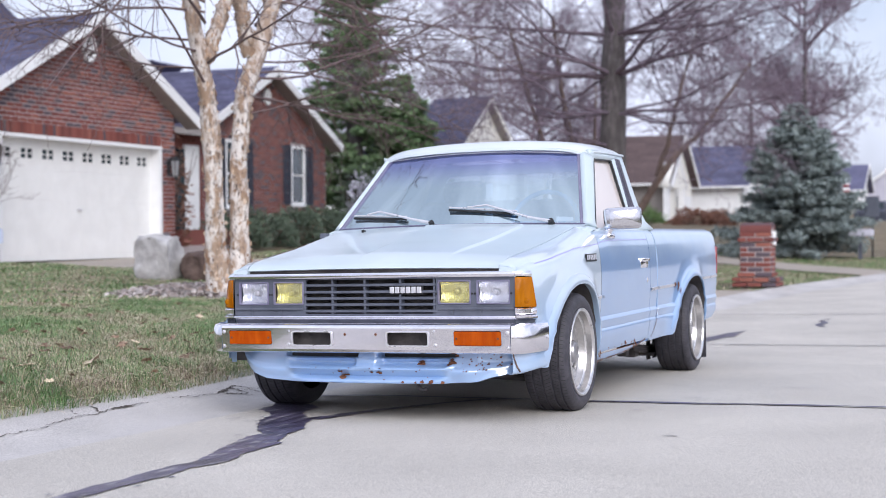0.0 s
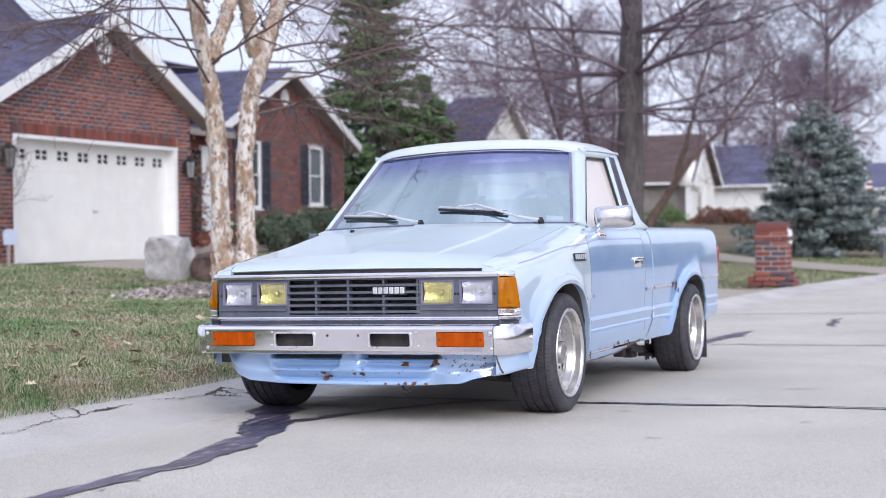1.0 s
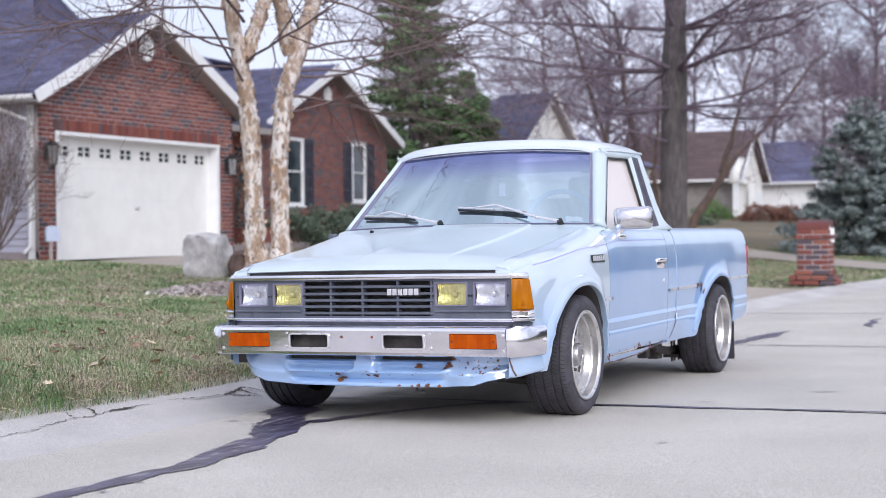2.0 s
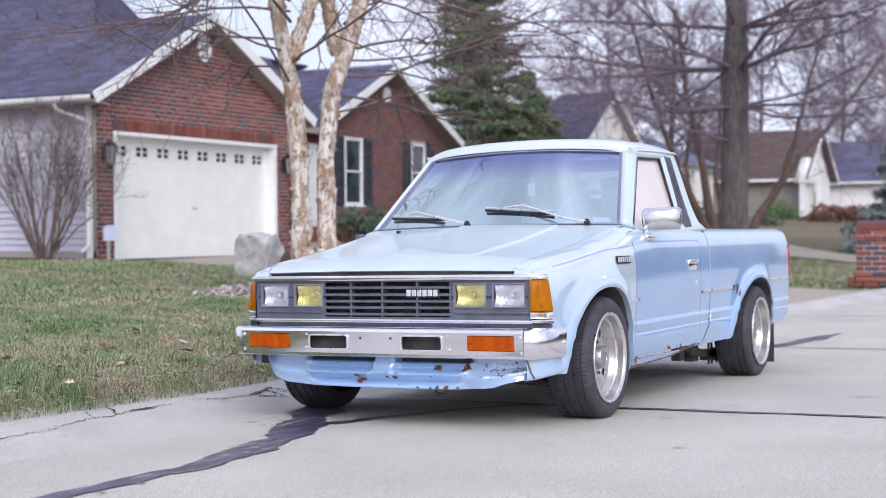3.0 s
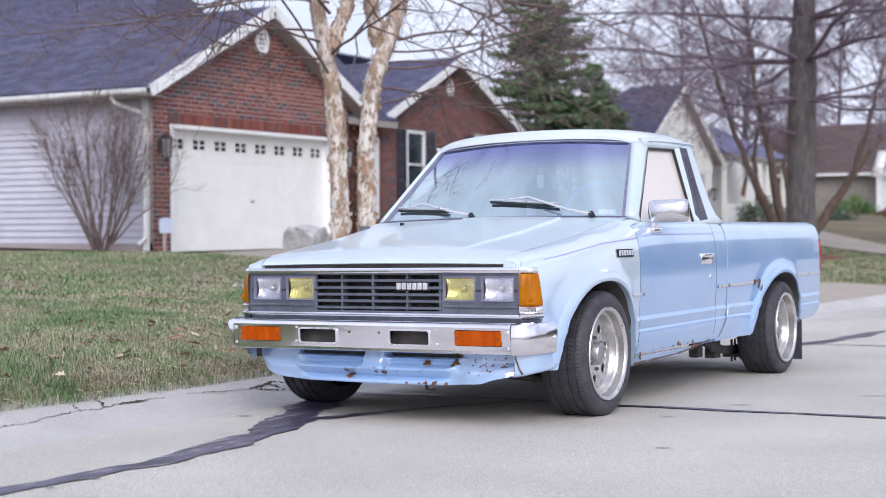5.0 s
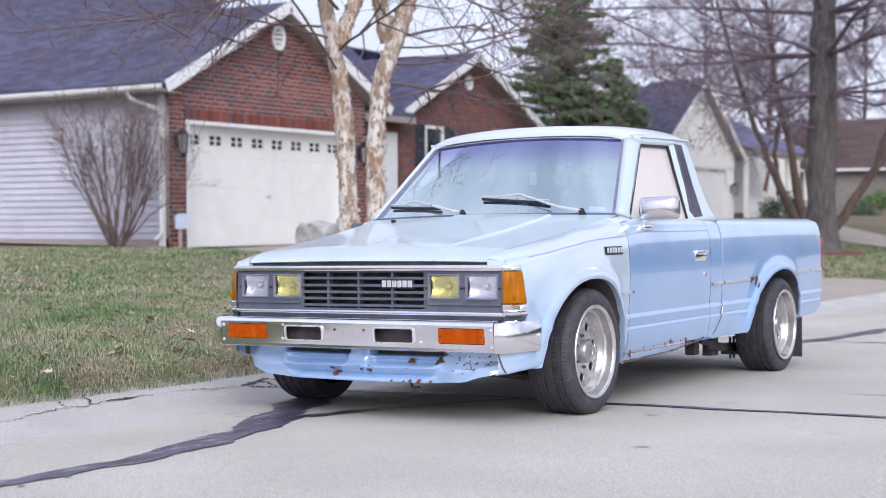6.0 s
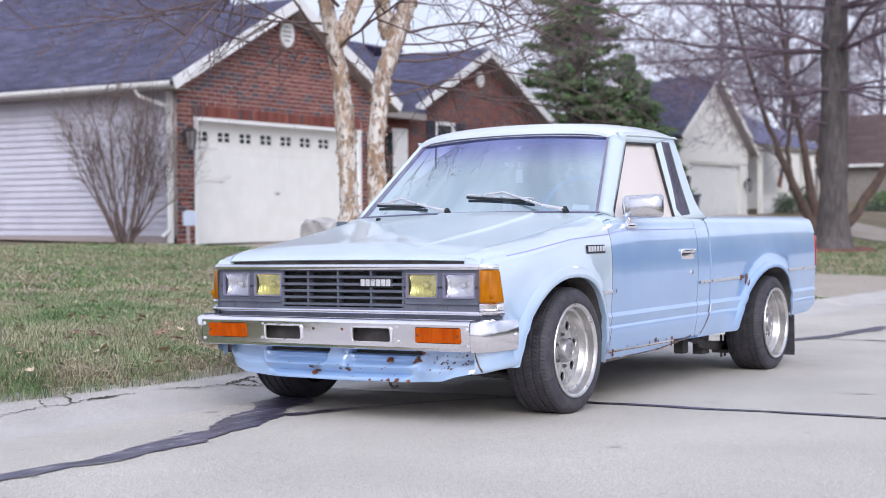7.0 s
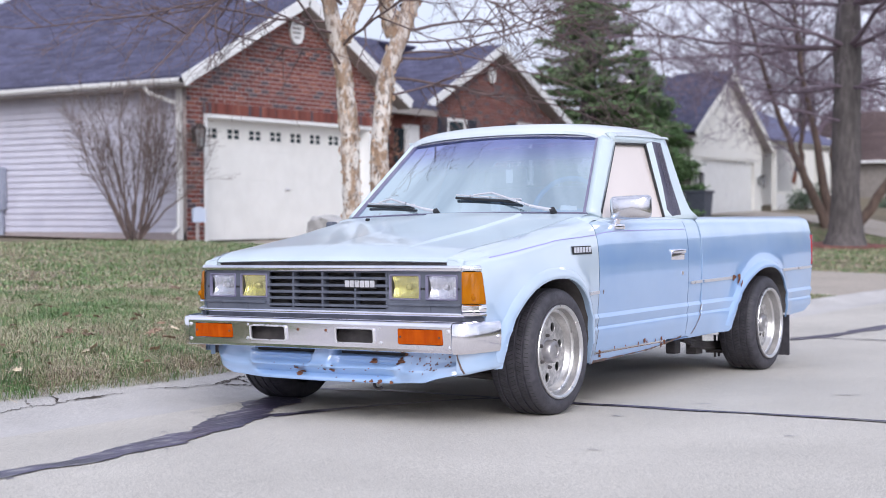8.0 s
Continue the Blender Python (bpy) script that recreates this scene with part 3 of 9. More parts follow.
def brick_wall(parent, x, y0, y1, z0, zmax, top, holes, singles=0, face=0.006):
    """A wall in the plane x facing the street: mortar behind, running-bond bricks in front."""
    rows, one = [], []
    course, step = 0.0762, 0.2085
    nz = int((zmax - z0) / course)
    for k in range(nz):
        za, zb = z0 + k * course + 0.0075, z0 + (k + 1) * course - 0.0075
        ya = y0 - (step / 2 if k % 2 else 0)
        while ya < y1:
            a, b = max(ya + 0.008, y0), min(ya + step - 0.008, y1)
            ya += step
            if b - a < 0.03 or top((a + b) / 2) < zb:
                continue
            if any(a < h[1] and b > h[0] and za < h[3] and zb > h[2] for h in holes):
                # cut at the opening
                h = [h for h in holes if a < h[1] and b > h[0] and za < h[3] and zb > h[2]][0]
                if a < h[0] - 0.03:
                    b = h[0]
                elif b > h[1] + 0.03:
                    a = h[1]
                else:
                    continue
            if singles and len(one) < singles and b - a > step - 0.0185 and k > nz * 0.28:
                one.append((x + face - 0.008, (a + b) / 2, (za + zb) / 2))
            else:
                rows.append((x - 0.01, x + face, a, b, za, zb))
    many_boxes("brick_field", rows, M["brick_far"], parent, "red-brown bricks in running bond")
    if one:
        PIECES.append(("brick", (0.016, step - 0.016, course - 0.015), "brick", parent, one))


def gable_slab(parent, x, y0, y1, z0, top_pts, holes, name="wall", mat="mortar", thick=0.15):
    outline = [(y0, z0), (y1, z0)] + top_pts[::-1]
    return part(name, slab(outline, thick, holes, lambda u, v, w: (x - thick / 2 + w, u, v)), M[mat], parent)


def roof_plane(parent, a, b, c, d, mat, rows_step=0.145, tab=0.31, label="", name="roof", thick=0.03):
    """A shingled slope: a-b along the eave, d-c along the ridge, tabs laid in courses."""
    a, b, c, d = (Vector(p) for p in (a, b, c, d))
    bm = sheet([[a, b], [d, c]])
    up = ((d - a).cross(b - a)).normalized()
    if up.z < 0:
        up = -up
    base = part(name, solid(bm, 0.04), M[mat], parent, label)
    n = int(((d - a).length + (c - b).length) / 2 / rows_step)
    co, fc = [], []
    rnd = random.Random(5)
    for k in range(n):
        f0, f1 = k / n, min((k + 1.02) / n, 1)
        p0, p1, q0, q1 = a.lerp(d, f0), b.lerp(c, f0), a.lerp(d, f1), b.lerp(c, f1)
        m = max(1, int((p1 - p0).length / tab))
        off = rnd.random()
        for j in range(-1, m + 1):
            u0, u1 = (j + off) / m, (j + off + 0.97) / m
            u0, u1 = max(u0, 0), min(u1, 1)
            if u1 - u0 < 0.01:
                continue
            lift0, lift1 = up * (thick + rnd.random() * 0.006), up * (thick * 0.35)
            i = len(co)
            lo0, lo1 = p0.lerp(p1, u0), p0.lerp(p1, u1)
            co += [lo0, lo1, lo0 + lift0, lo1 + lift0, q0.lerp(q1, u0) + lift1, q0.lerp(q1, u1) + lift1]
            fc += [(i, i + 1, i + 3, i + 2), (i + 2, i + 3, i + 5, i + 4)]
    root = parent
    while root.parent:
        root = root.parent
    o = ORIGIN.get(root.name, Vector())
    tagged(hang("shingle_field", quick_mesh("shingle_field", [p - o for p in co], fc, 4), M[mat], base), kind="stuff")
    return base


def bar(parent, name, p, q, w, h, mat, label=""):
    """A board from p to q, w wide across and h high."""
    p, q = Vector(p), Vector(q)
    d = (q - p).normalized()
    side = d.cross(Vector((0, 0, 1)))
    side = side.normalized() if side.length > 1e-3 else Vector((1, 0, 0))
    up = side.cross(d)
    bm = bmesh.new()
    vs = [[bm.verts.new(e + side * (w / 2 * su) + up * (h / 2 * sv)) for su, sv in ((-1, -1), (1, -1), (1, 1), (-1, 1))] for e in (p, q)]
    for k in range(4):
        bm.faces.new((vs[0][k], vs[0][(k + 1) % 4], vs[1][(k + 1) % 4], vs[1][k]))
    bm.faces.new(vs[0][::-1])
    bm.faces.new(vs[1])
    return part(name, bm, M[mat], parent, label)


def sash_window(parent, x, y0, y1, z0, z1, mat="white", bars=1):
    """A white sash window facing the street."""
    t = 0.07
    w = part("window", slab(rrect(y0, y1, z0, z1, 0.002, 1), 0.08, [rrect(y0 + t, y1 - t, z0 + t, (z0 + z1) / 2 - 0.02, 0.002, 1), rrect(y0 + t, y1 - t, (z0 + z1) / 2 + 0.02, z1 - t, 0.002, 1)],
                        lambda u, v, k: (x + 0.02 + k, u, v)), M[mat], parent, "white sash window")
    for za, zb in ((z0 + t, (z0 + z1) / 2 - 0.02), ((z0 + z1) / 2 + 0.02, z1 - t)):
        part("pane", boxm(x - 0.005, x + 0.005, y0 + t - 0.01, y1 - t + 0.01, za - 0.01, zb + 0.01), M["dark_glass"], w)
    part("sill", boxm(x, x + 0.10, y0 - 0.05, y1 + 0.05, z0 - 0.05, z0, bevel=0.008), M[mat], w)
    return w


def shutter(parent, x, y0, y1, z0, z1):
    sh = part("shutter", slab(rrect(y0, y1, z0, z1, 0.004, 1), 0.035, [rrect(y0 + 0.05, y1 - 0.05, z0 + 0.06, (z0 + z1) / 2 - 0.03, 0.003, 1), rrect(y0 + 0.05, y1 - 0.05, (z0 + z1) / 2 + 0.03, z1 - 0.06, 0.003, 1)],
                            lambda u, v, k: (x + 0.03 + k, u, v)), M["shutter"], parent, "slate blue louvred shutter")
    b = bmesh.new()
    for k in range(int((z1 - z0 - 0.1) / 0.06)):
        z = z0 + 0.06 + 0.06 * k
        box(b, x + 0.018, x + 0.034, y0 + 0.045, y1 - 0.045, z, z + 0.045)
    tagged(part("louvre", b, M["shutter"], sh), kind="stuff")


def vent(parent, x, y, z, ry, rz):
    o = [(y + ry * math.cos(radians(a)), z + rz * math.sin(radians(a))) for a in range(0, 360, 30)]
    v = part("gable_vent", slab(o, 0.06, [[(y + (p - y) * 0.78, z + (q - z) * 0.82) for p, q in o]], lambda u, vv, k: (x + 0.03 + k, u, vv)), M["white"], parent, "white gable vent")
    for k in range(5):
        zz = z - rz * 0.68 + rz * 0.34 * k
        hw = ry * 0.80 * math.sqrt(max(0.05, 1 - ((zz - z) / rz) ** 2))
        part("vent_slat", boxm(x + 0.005, x + 0.04, y - hw, y + hw, zz - 0.02, zz + 0.035), M["white"], v)


def garage_door(parent, x, y0, y1, z0, z1, cols, wins, win_z, win_w):
    """A panelled white garage door with a row of small windows."""
    rows = 4
    hh = (z1 - z0) / rows
    door = part("garage_door", boxm(x - 0.05, x - 0.012, y0, y1, z0, z1), M["door_white"], parent, "white panelled garage door")
    for r in range(rows):
        holes = []
        if r == rows - 1:
            holes = [rrect(w0, w0 + win_w, win_z[0], win_z[1], 0.004, 1) for w0 in wins]
        sec = part("door_section", slab(rrect(y0, y1, z0 + r * hh + 0.0015, z0 + (r + 1) * hh - 0.0015, 0.0015, 1), 0.035, holes, lambda u, v, k: (x + k, u, v)), M["door_white"], door)
        if r < rows - 1:
            pw = (y1 - y0) / cols
            for c in range(cols):
                a, b = y0 + c * pw + 0.07, y0 + (c + 1) * pw - 0.07
                za, zb = z0 + r * hh + 0.09, z0 + (r + 1) * hh - 0.09
                part("panel", boxm(x + 0.014, x + 0.0195, a, b, za, zb, bevel=0.004), M["door_white"], sec)
    for w0 in wins:
        p = part("door_window", slab(rrect(w0 - 0.02, w0 + win_w + 0.02, win_z[0] - 0.02, win_z[1] + 0.02, 0.004, 1), 0.03,
                                     [rrect(w0 + 0.01 + i * (win_w / 2), w0 + (i + 1) * (win_w / 2) - 0.012, win_z[0] + 0.008 + j * (win_z[1] - win_z[0]) / 2, win_z[0] + (j + 1) * (win_z[1] - win_z[0]) / 2 - 0.01, 0.003, 1) for i in (0, 1) for j in (0, 1)],
                                     lambda u, v, k: (x + 0.015 + k, u, v)), M["door_white"], door)
        part("pane", boxm(x - 0.008, x + 0.002, w0 - 0.01, w0 + win_w + 0.01, win_z[0] - 0.01, win_z[1] + 0.01), M["dark_glass"], p)
    part("door_handle", boxm(x + 0.018, x + 0.05, (y0 + y1) / 2 - 0.06, (y0 + y1) / 2 + 0.06, z0 + 0.86, z0 + 0.90, bevel=0.008), M["silver"], door)


def lantern(x, y, z):
    ob = thing("wall_lantern", (x, y, z), "black wall lantern beside the garage door", "lantern", "garage lanterns")
    part("arm", tube(bmesh.new(), [(x, y, z + 0.30), (x + 0.10, y, z + 0.42), (x + 0.16, y, z + 0.40)], 0.012, 6), M["black"], ob)
    part("back_plate", boxm(x, x + 0.02, y - 0.05, y + 0.05, z + 0.10, z + 0.34, bevel=0.006), M["black"], ob)
    c = (x + 0.16, y)
    part("cap", sheet([[(c[0] + r * math.cos(a), c[1] + r * math.sin(a), zz) for a in np.linspace(0, 2 * math.pi, 7)[:-1]] for r, zz in ((0.11, z + 0.34), (0.06, z + 0.39), (0.01, z + 0.42))], close_u=True), M["black"], ob)
    part("glass", sheet([[(c[0] + r * math.cos(a), c[1] + r * math.sin(a), zz) for a in np.linspace(0, 2 * math.pi, 7)[:-1]] for r, zz in ((0.055, z + 0.04), (0.09, z + 0.33))], close_u=True), M["lamp_glass"], ob)
    for a in np.linspace(0, 2 * math.pi, 7)[:-1]:
        part("bar", tube(bmesh.new(), [(c[0] + 0.057 * math.cos(a), c[1] + 0.057 * math.sin(a), z + 0.03), (c[0] + 0.094 * math.cos(a), c[1] + 0.094 * math.sin(a), z + 0.34)], 0.008, 4), M["black"], ob)
    part("foot", sheet([[(c[0] + r * math.cos(a), c[1] + r * math.sin(a), zz) for a in np.linspace(0, 2 * math.pi, 7)[:-1]] for r, zz in ((0.06, z + 0.04), (0.03, z), (0.003, z - 0.03))], close_u=True), M["black"], ob)


# ---- brick house with the double garage ----
house = thing("brick_house", (-16, 18, 0.4), "red brick house with slate roof, white trim and garage", "house")
GX = -12.45
g_peak, g_mid, slope = 4.62, 14.62, 0.51


def g_top(y):
    return g_peak - slope * abs(y - g_mid)


gable_slab(house, GX, 11.80, 17.40, 0.30, [(11.80, g_top(11.80)), (g_mid, g_peak), (17.40, g_top(17.40))], [[(12.28, 0.302), (16.86, 0.302), (16.86, 2.52), (12.28, 2.52)]], "garage_front_wall")
brick_wall(house, GX, 11.80, 17.40, 0.36, 4.6, g_top, [(12.20, 16.94, 0.2, 2.72)], singles=290)
# soldier course over the door
for k in range(66):
    y = 12.215 + k * 0.0715
    PIECES.append(("brick", (0.03, 0.057, 0.190), "brick", house, [(GX + 0.010, y, 2.626)]))
for y in (12.25, 16.89):
    part("door_jamb", boxm(GX - 0.28, GX + 0.02, y - 0.04, y + 0.04, 0.36, 2.53), M["white"], house)
part("door_head", boxm(GX - 0.28, GX + 0.022, 12.20, 16.94, 2.47, 2.53), M["white"], house)
garage_door(house, GX - 0.22, 12.28, 16.94, 0.42, 2.47, 8, [12.44 + 0.565 * k for k in range(8)], (2.14, 2.32), 0.34)
part("garage_side_wall_far", boxm(-22, GX - 0.02, 17.26, 17.40, 0.30, 3.15), M["mortar"], house)
# siding on the side wall, each board by itself
side_wall = part("siding_wall", boxm(-22.0, GX - 0.15, 11.82, 11.94, 0.40, 3.10), M["siding"], house, "pale vinyl lap siding wall")
for k in range(23):
    z = 0.56 + 0.111 * k
    bm = bmesh.new()
    vs = [(-22.0, 11.822, z), (GX - 0.12, 11.822, z), (-22.0, 11.79, z + 0.002), (GX - 0.12, 11.79, z + 0.002), (-22.0, 11.818, z + 0.118), (GX - 0.12, 11.818, z + 0.118)]
    v = [bm.verts.new(p) for p in vs]
    for q in ((0, 1, 3, 2), (2, 3, 5, 4)):
        bm.faces.new([v[i] for i in q])
    part("siding_board", bm, M["siding"], side_wall)
part("corner_board", boxm(GX - 0.20, GX - 0.08, 11.765, 11.80, 0.45, 3.10), M["white"], house, "white corner board")
part("foundation", boxm(-22.0, GX - 0.02, 11.80, 11.90, 0.2, 0.57), M["mortar"], house)
EV = g_top(11.40)
roof_plane(house, (-22.5, 11.40, EV + 0.10), (GX + 0.32, 11.40, EV + 0.10), (GX + 0.32, g_mid, g_peak + 0.12), (-22.5, g_mid, g_peak + 0.12), "shingle", label="slate blue asphalt shingle roof")
roof_plane(house, (GX + 0.32, 17.84, EV + 0.10), (-19.0, 17.84, EV + 0.10), (-19.0, g_mid, g_peak + 0.12), (GX + 0.32, g_mid, g_peak + 0.12), "shingle")
for ys in (11.40, 17.84):
    p, q = (GX + 0.33, ys, EV + 0.02), (GX + 0.33, g_mid, g_peak + 0.04)
    bar(house, "rake_board", p, q, 0.03, 0.19, "white", "white rake board")
    sof = sheet([[(GX, ys, EV - 0.05), (GX + 0.32, ys, EV - 0.05)], [(GX, g_mid, g_peak - 0.03), (GX + 0.32, g_mid, g_peak - 0.03)]])
    part("soffit", solid(sof, 0.02), M["soffit"], house)
part("eave_soffit", boxm(-22.5, GX + 0.30, 11.42, 11.80, EV - 0.06, EV - 0.04), M["soffit"], house)
gut = bmesh.new()
sheet([[(-22.5, y, z), (GX + 0.34, y, z)] for y, z in ((11.40, EV - 0.03), (11.31, EV - 0.03), (11.28, EV + 0.01), (11.28, EV + 0.06), (11.295, EV + 0.06))], gut)
part("gutter", gut, M["white"], house, "white gutter along the eave", smooth=60)
spout = part("downspout", tube(bmesh.new(), [(-12.92, 11.33, EV - 0.05), (-12.90, 11.40, EV - 0.14), (-12.60, 11.72, EV - 0.30), (-12.585, 11.745, EV - 0.38), (-12.585, 11.745, 0.66), (-12.60, 11.60, 0.55)], 0.034, 6), M["white"], house, "white downspout at the corner", smooth=50)
vent(house, GX + 0.01, 14.62, 4.13, 0.19, 0.24)
lantern(GX + 0.012, 11.95, 1.93)
lantern(GX + 0.012, 17.15, 1.93)
part("far_end_wall", boxm(-14.45, -14.30, 17.40, 17.55, 0.3, 3.1), M["mortar"], house)
# recessed entry
part("entry_wall", boxm(-14.65, -14.5, 17.40, 21.75, 0.3, 3.2), M["brick_far"], house)
brick_wall(house, -14.5, 17.4, 21.7, 0.5, 3.2, lambda y: 9, [(20.55, 21.6, 0.5, 2.9)])
entry = part("front_door", boxm(-14.5, -14.44, 20.95, 21.55, 0.75, 2.85), M["white"], house, "white front door with sidelight")
part("sidelight", boxm(-14.48, -14.43, 20.6, 20.93, 0.85, 2.75), M["dark_glass"], entry)
part("porch_floor", boxm(-14.5, -13.2, 17.4, 21.7, 0.3, 0.62), M["mortar"], house)
part("porch_beam", boxm(-14.2, -14.06, 17.4, 21.75, 3.04, 3.18), M["soffit"], house)
part("porch_rail_wall", boxm(-13.6, -13.4, 19.2, 21.2, 0.4, 0.95), M["brick_far"], house)
# main roof behind, ridge along the street
roof_plane(house, (-14.05, 16.6, 3.2), (-14.05, 21.7, 3.2), (-18.2, 25.0, 5.4), (-18.2, 20.2, 5.4), "shingle")
roof_plane(house, (-23.2, 27.0, 3.25), (-23.2, 16.6, 3.25), (-18.2, 20.2, 5.4), (-18.2, 27.0, 5.4), "shingle")
roof_plane(house, (-22.5, g_mid, g_peak + 0.10), (-14.9, g_mid, g_peak + 0.10), (-18.2, 18.4, 6.6), (-22.5, 18.4, 6.6), "shingle")
roof_plane(house, (-14.9, g_mid, g_peak + 0.09), (-14.05, 17.2, 3.25), (-18.2, 20.6, 5.4), (-18.2, 18.4, 6.58), "shingle")
part("back_wall", boxm(-22.2, -22.0, 11.8, 28.2, 0.3, 3.2), M["siding"], house)
# second gable with two windows
WX, w_mid, w_peak = -14.6, 24.95, 4.83


def w_top(y):
    return w_peak - 0.46 * abs(y - w_mid)


w_holes = [(22.95, 23.80, 1.48, 3.10), (26.24, 27.02, 1.60, 3.12)]
gable_slab(house, WX, 21.75, 28.25, 0.5, [(21.75, w_top(21.75)), (w_mid, w_peak), (28.25, w_top(28.25))], [rrect(*h, 0.002, 1) for h in w_holes], "front_gable_wall")
brick_wall(house, WX, 21.75, 28.25, 0.6, 4.8, w_top, [(h[0] - 0.02, h[1] + 0.02, h[2] - 0.06, h[3] + 0.02) for h in w_holes])
for h in w_holes:
    sash_window(house, WX - 0.03, *h)
    shutter(house, WX, h[0] - 0.42, h[0] - 0.04, h[2], h[3])
    shutter(house, WX, h[1] + 0.04, h[1] + 0.42, h[2], h[3])
part("gable_side_wall", boxm(-22, WX - 0.02, 28.1, 28.25, 0.4, 3.2), M["mortar"], house)
part("storm_door", boxm(-15.45, -14.66, 21.66, 21.74, 0.68, 2.85), M["white"], house, "pale glazed storm door in white frame")
part("gable_near_wall", boxm(-15.6, WX - 0.02, 21.75, 21.9, 0.4, 3.2), M["brick_far"], house)
W0, W1 = 21.62, 28.58
roof_plane(house, (-22.0, W0, w_top(W0) + 0.06), (WX + 0.36, W0, w_top(W0) + 0.06), (WX + 0.36, w_mid, w_peak + 0.14), (-20.0, w_mid, w_peak + 0.14), "shingle")
roof_plane(house, (WX + 0.36, W1, w_top(W1) + 0.06), (-22.0, W1, w_top(W1) + 0.06), (-20.0, w_mid, w_peak + 0.14), (WX + 0.36, w_mid, w_peak + 0.14), "shingle")
for ys in (W0, W1):
    bar(house, "rake_board", (WX + 0.37, ys, w_top(ys) - 0.01), (WX + 0.37, w_mid, w_peak + 0.06), 0.03, 0.19, "white", "white rake board")
    part("soffit", solid(sheet([[(WX, ys, w_top(ys) - 0.09), (WX + 0.36, ys, w_top(ys) - 0.09)], [(WX, w_mid, w_peak - 0.02), (WX + 0.36, w_mid, w_peak - 0.02)]]), 0.02), M["soffit"], house)
vent(house, WX + 0.01, 24.97, 4.25, 0.16, 0.20)

M["meter_grey"] = surf("meter_grey", (0.30, 0.33, 0.42), (0.36, 0.39, 0.48), 12, 0.5, bump=0.05, stain=0.08)
meter = thing("meter_box", (-17.0, 11.7, 0.55), "grey electricity meter box on the siding", "meter box")
part("cabinet", boxm(-17.25, -16.80, 11.64, 11.79, 0.95, 1.72, bevel=0.02), M["meter_grey"], meter, smooth=40)
part("conduit", tube(bmesh.new(), [(-16.9, 11.74, 0.45), (-16.9, 11.74, 0.97)], 0.05, 10), M["meter_grey"], meter, smooth=50)

# utility pedestal by the garage
box_b = thing("utility_post", (-12.15, 11.72, 0.42), "pale round-topped utility post by the garage", "utility post")
part("post", tube(bmesh.new(), [(-12.15, 11.72, 0.40), (-12.15, 11.72, 0.74)], 0.03, 8), M["mortar"], box_b)
cap = slab([(11.72 + 0.10 * c, 0.86 + 0.125 * q) for c, q in ((-1, -1), (1, -1), (1, 0.45), (0.85, 0.78), (0.5, 0.95), (0, 1), (-0.5, 0.95), (-0.85, 0.78), (-1, 0.45))], 0.03, (), lambda u, v, k: (-12.12 + 0.5 * (u - 11.72) + k, u, v))
part("sign_plate", cap, M["pale_sign"], box_b, "pale blue round-topped plate")

# ---- white house ----
white = thing("white_house", (-16, 38, 0.6), "white siding house with slate roof, garage and porch", "house")
VX, v_mid, v_peak = -13.0, 36.35, 5.05


def v_top(y):
    return v_peak - 0.65 * abs(y - v_mid)


gable_slab(white, VX, 33.75, 39.45, 0.3, [(33.75, v_top(33.75)), (v_mid, v_peak), (39.45, v_top(39.45))], [[(34.5, 0.302), (38.85, 0.302), (38.85, 2.42), (34.5, 2.42)]], "garage_wall", "cream")
for k in range(34):
    z = 2.5 + 0.115 * k
    hw = (v_peak - z) / 0.65
    if hw > 0.15:
        ya, yb = max(33.75, v_mid - hw), min(39.45, v_mid + hw)
        bm = bmesh.new()
        vv = [bm.verts.new(p) for p in ((VX + 0.028, ya, z), (VX + 0.028, yb, z), (VX + 0.004, ya, z + 0.115), (VX + 0.004, yb, z + 0.115), (VX, ya, z), (VX, yb, z))]
        bm.faces.new((vv[0], vv[1], vv[3], vv[2]))
        bm.faces.new((vv[4], vv[5], vv[1], vv[0]))
        part("siding_board", bm, M["cream"], white)
garage_door(white, VX - 0.12, 34.5, 38.85, 0.5, 2.39, 8, [], (2.0, 2.1), 0.3)
bar(white, "rake_board", (VX + 0.3, 33.35, v_top(33.35)), (VX + 0.3, v_mid, v_peak + 0.03), 0.03, 0.18, "cream")
bar(white, "rake_board", (VX + 0.3, 39.75, v_top(39.75)), (VX + 0.3, v_mid, v_peak + 0.03), 0.03, 0.18, "cream")
for ys in (33.35, 39.75):
    part("soffit", solid(sheet([[(VX, ys, v_top(ys) - 0.08), (VX + 0.3, ys, v_top(ys) - 0.08)], [(VX, v_mid, v_peak - 0.05), (VX + 0.3, v_mid, v_peak - 0.05)]]), 0.02), M["soffit"], white)
roof_plane(white, (-16.2, 33.35, v_top(33.35) + 0.08), (VX + 0.3, 33.35, v_top(33.35) + 0.08), (VX + 0.3, v_mid, v_peak + 0.1), (-14.6, v_mid, v_peak + 0.1), "shingle")
roof_plane(white, (VX + 0.3, 39.75, v_top(39.75) + 0.08), (-16.2, 39.75, v_top(39.75) + 0.08), (-14.6, v_mid, v_peak + 0.1), (VX + 0.3, v_mid, v_peak + 0.1), "shingle")
part("near_side_wall", boxm(-16.0, VX - 0.1, 33.75, 33.9, 0.3, 3.0), M["cream"], white)
part("porch_wall", boxm(-15.6, -15.4, 39.4, 54.0, 0.4, 3.9), M["cream"], white)
part("porch_deck", boxm(-15.4, -12.9, 39.5, 50.0, 0.4, 0.66), M["mortar"], white)
for y in (40.65, 42.8, 45.0, 47.2):
    part("porch_post", boxm(-13.07, -12.93, y - 0.07, y + 0.07, 0.66, 3.05), M["cream"], white, "white porch post")
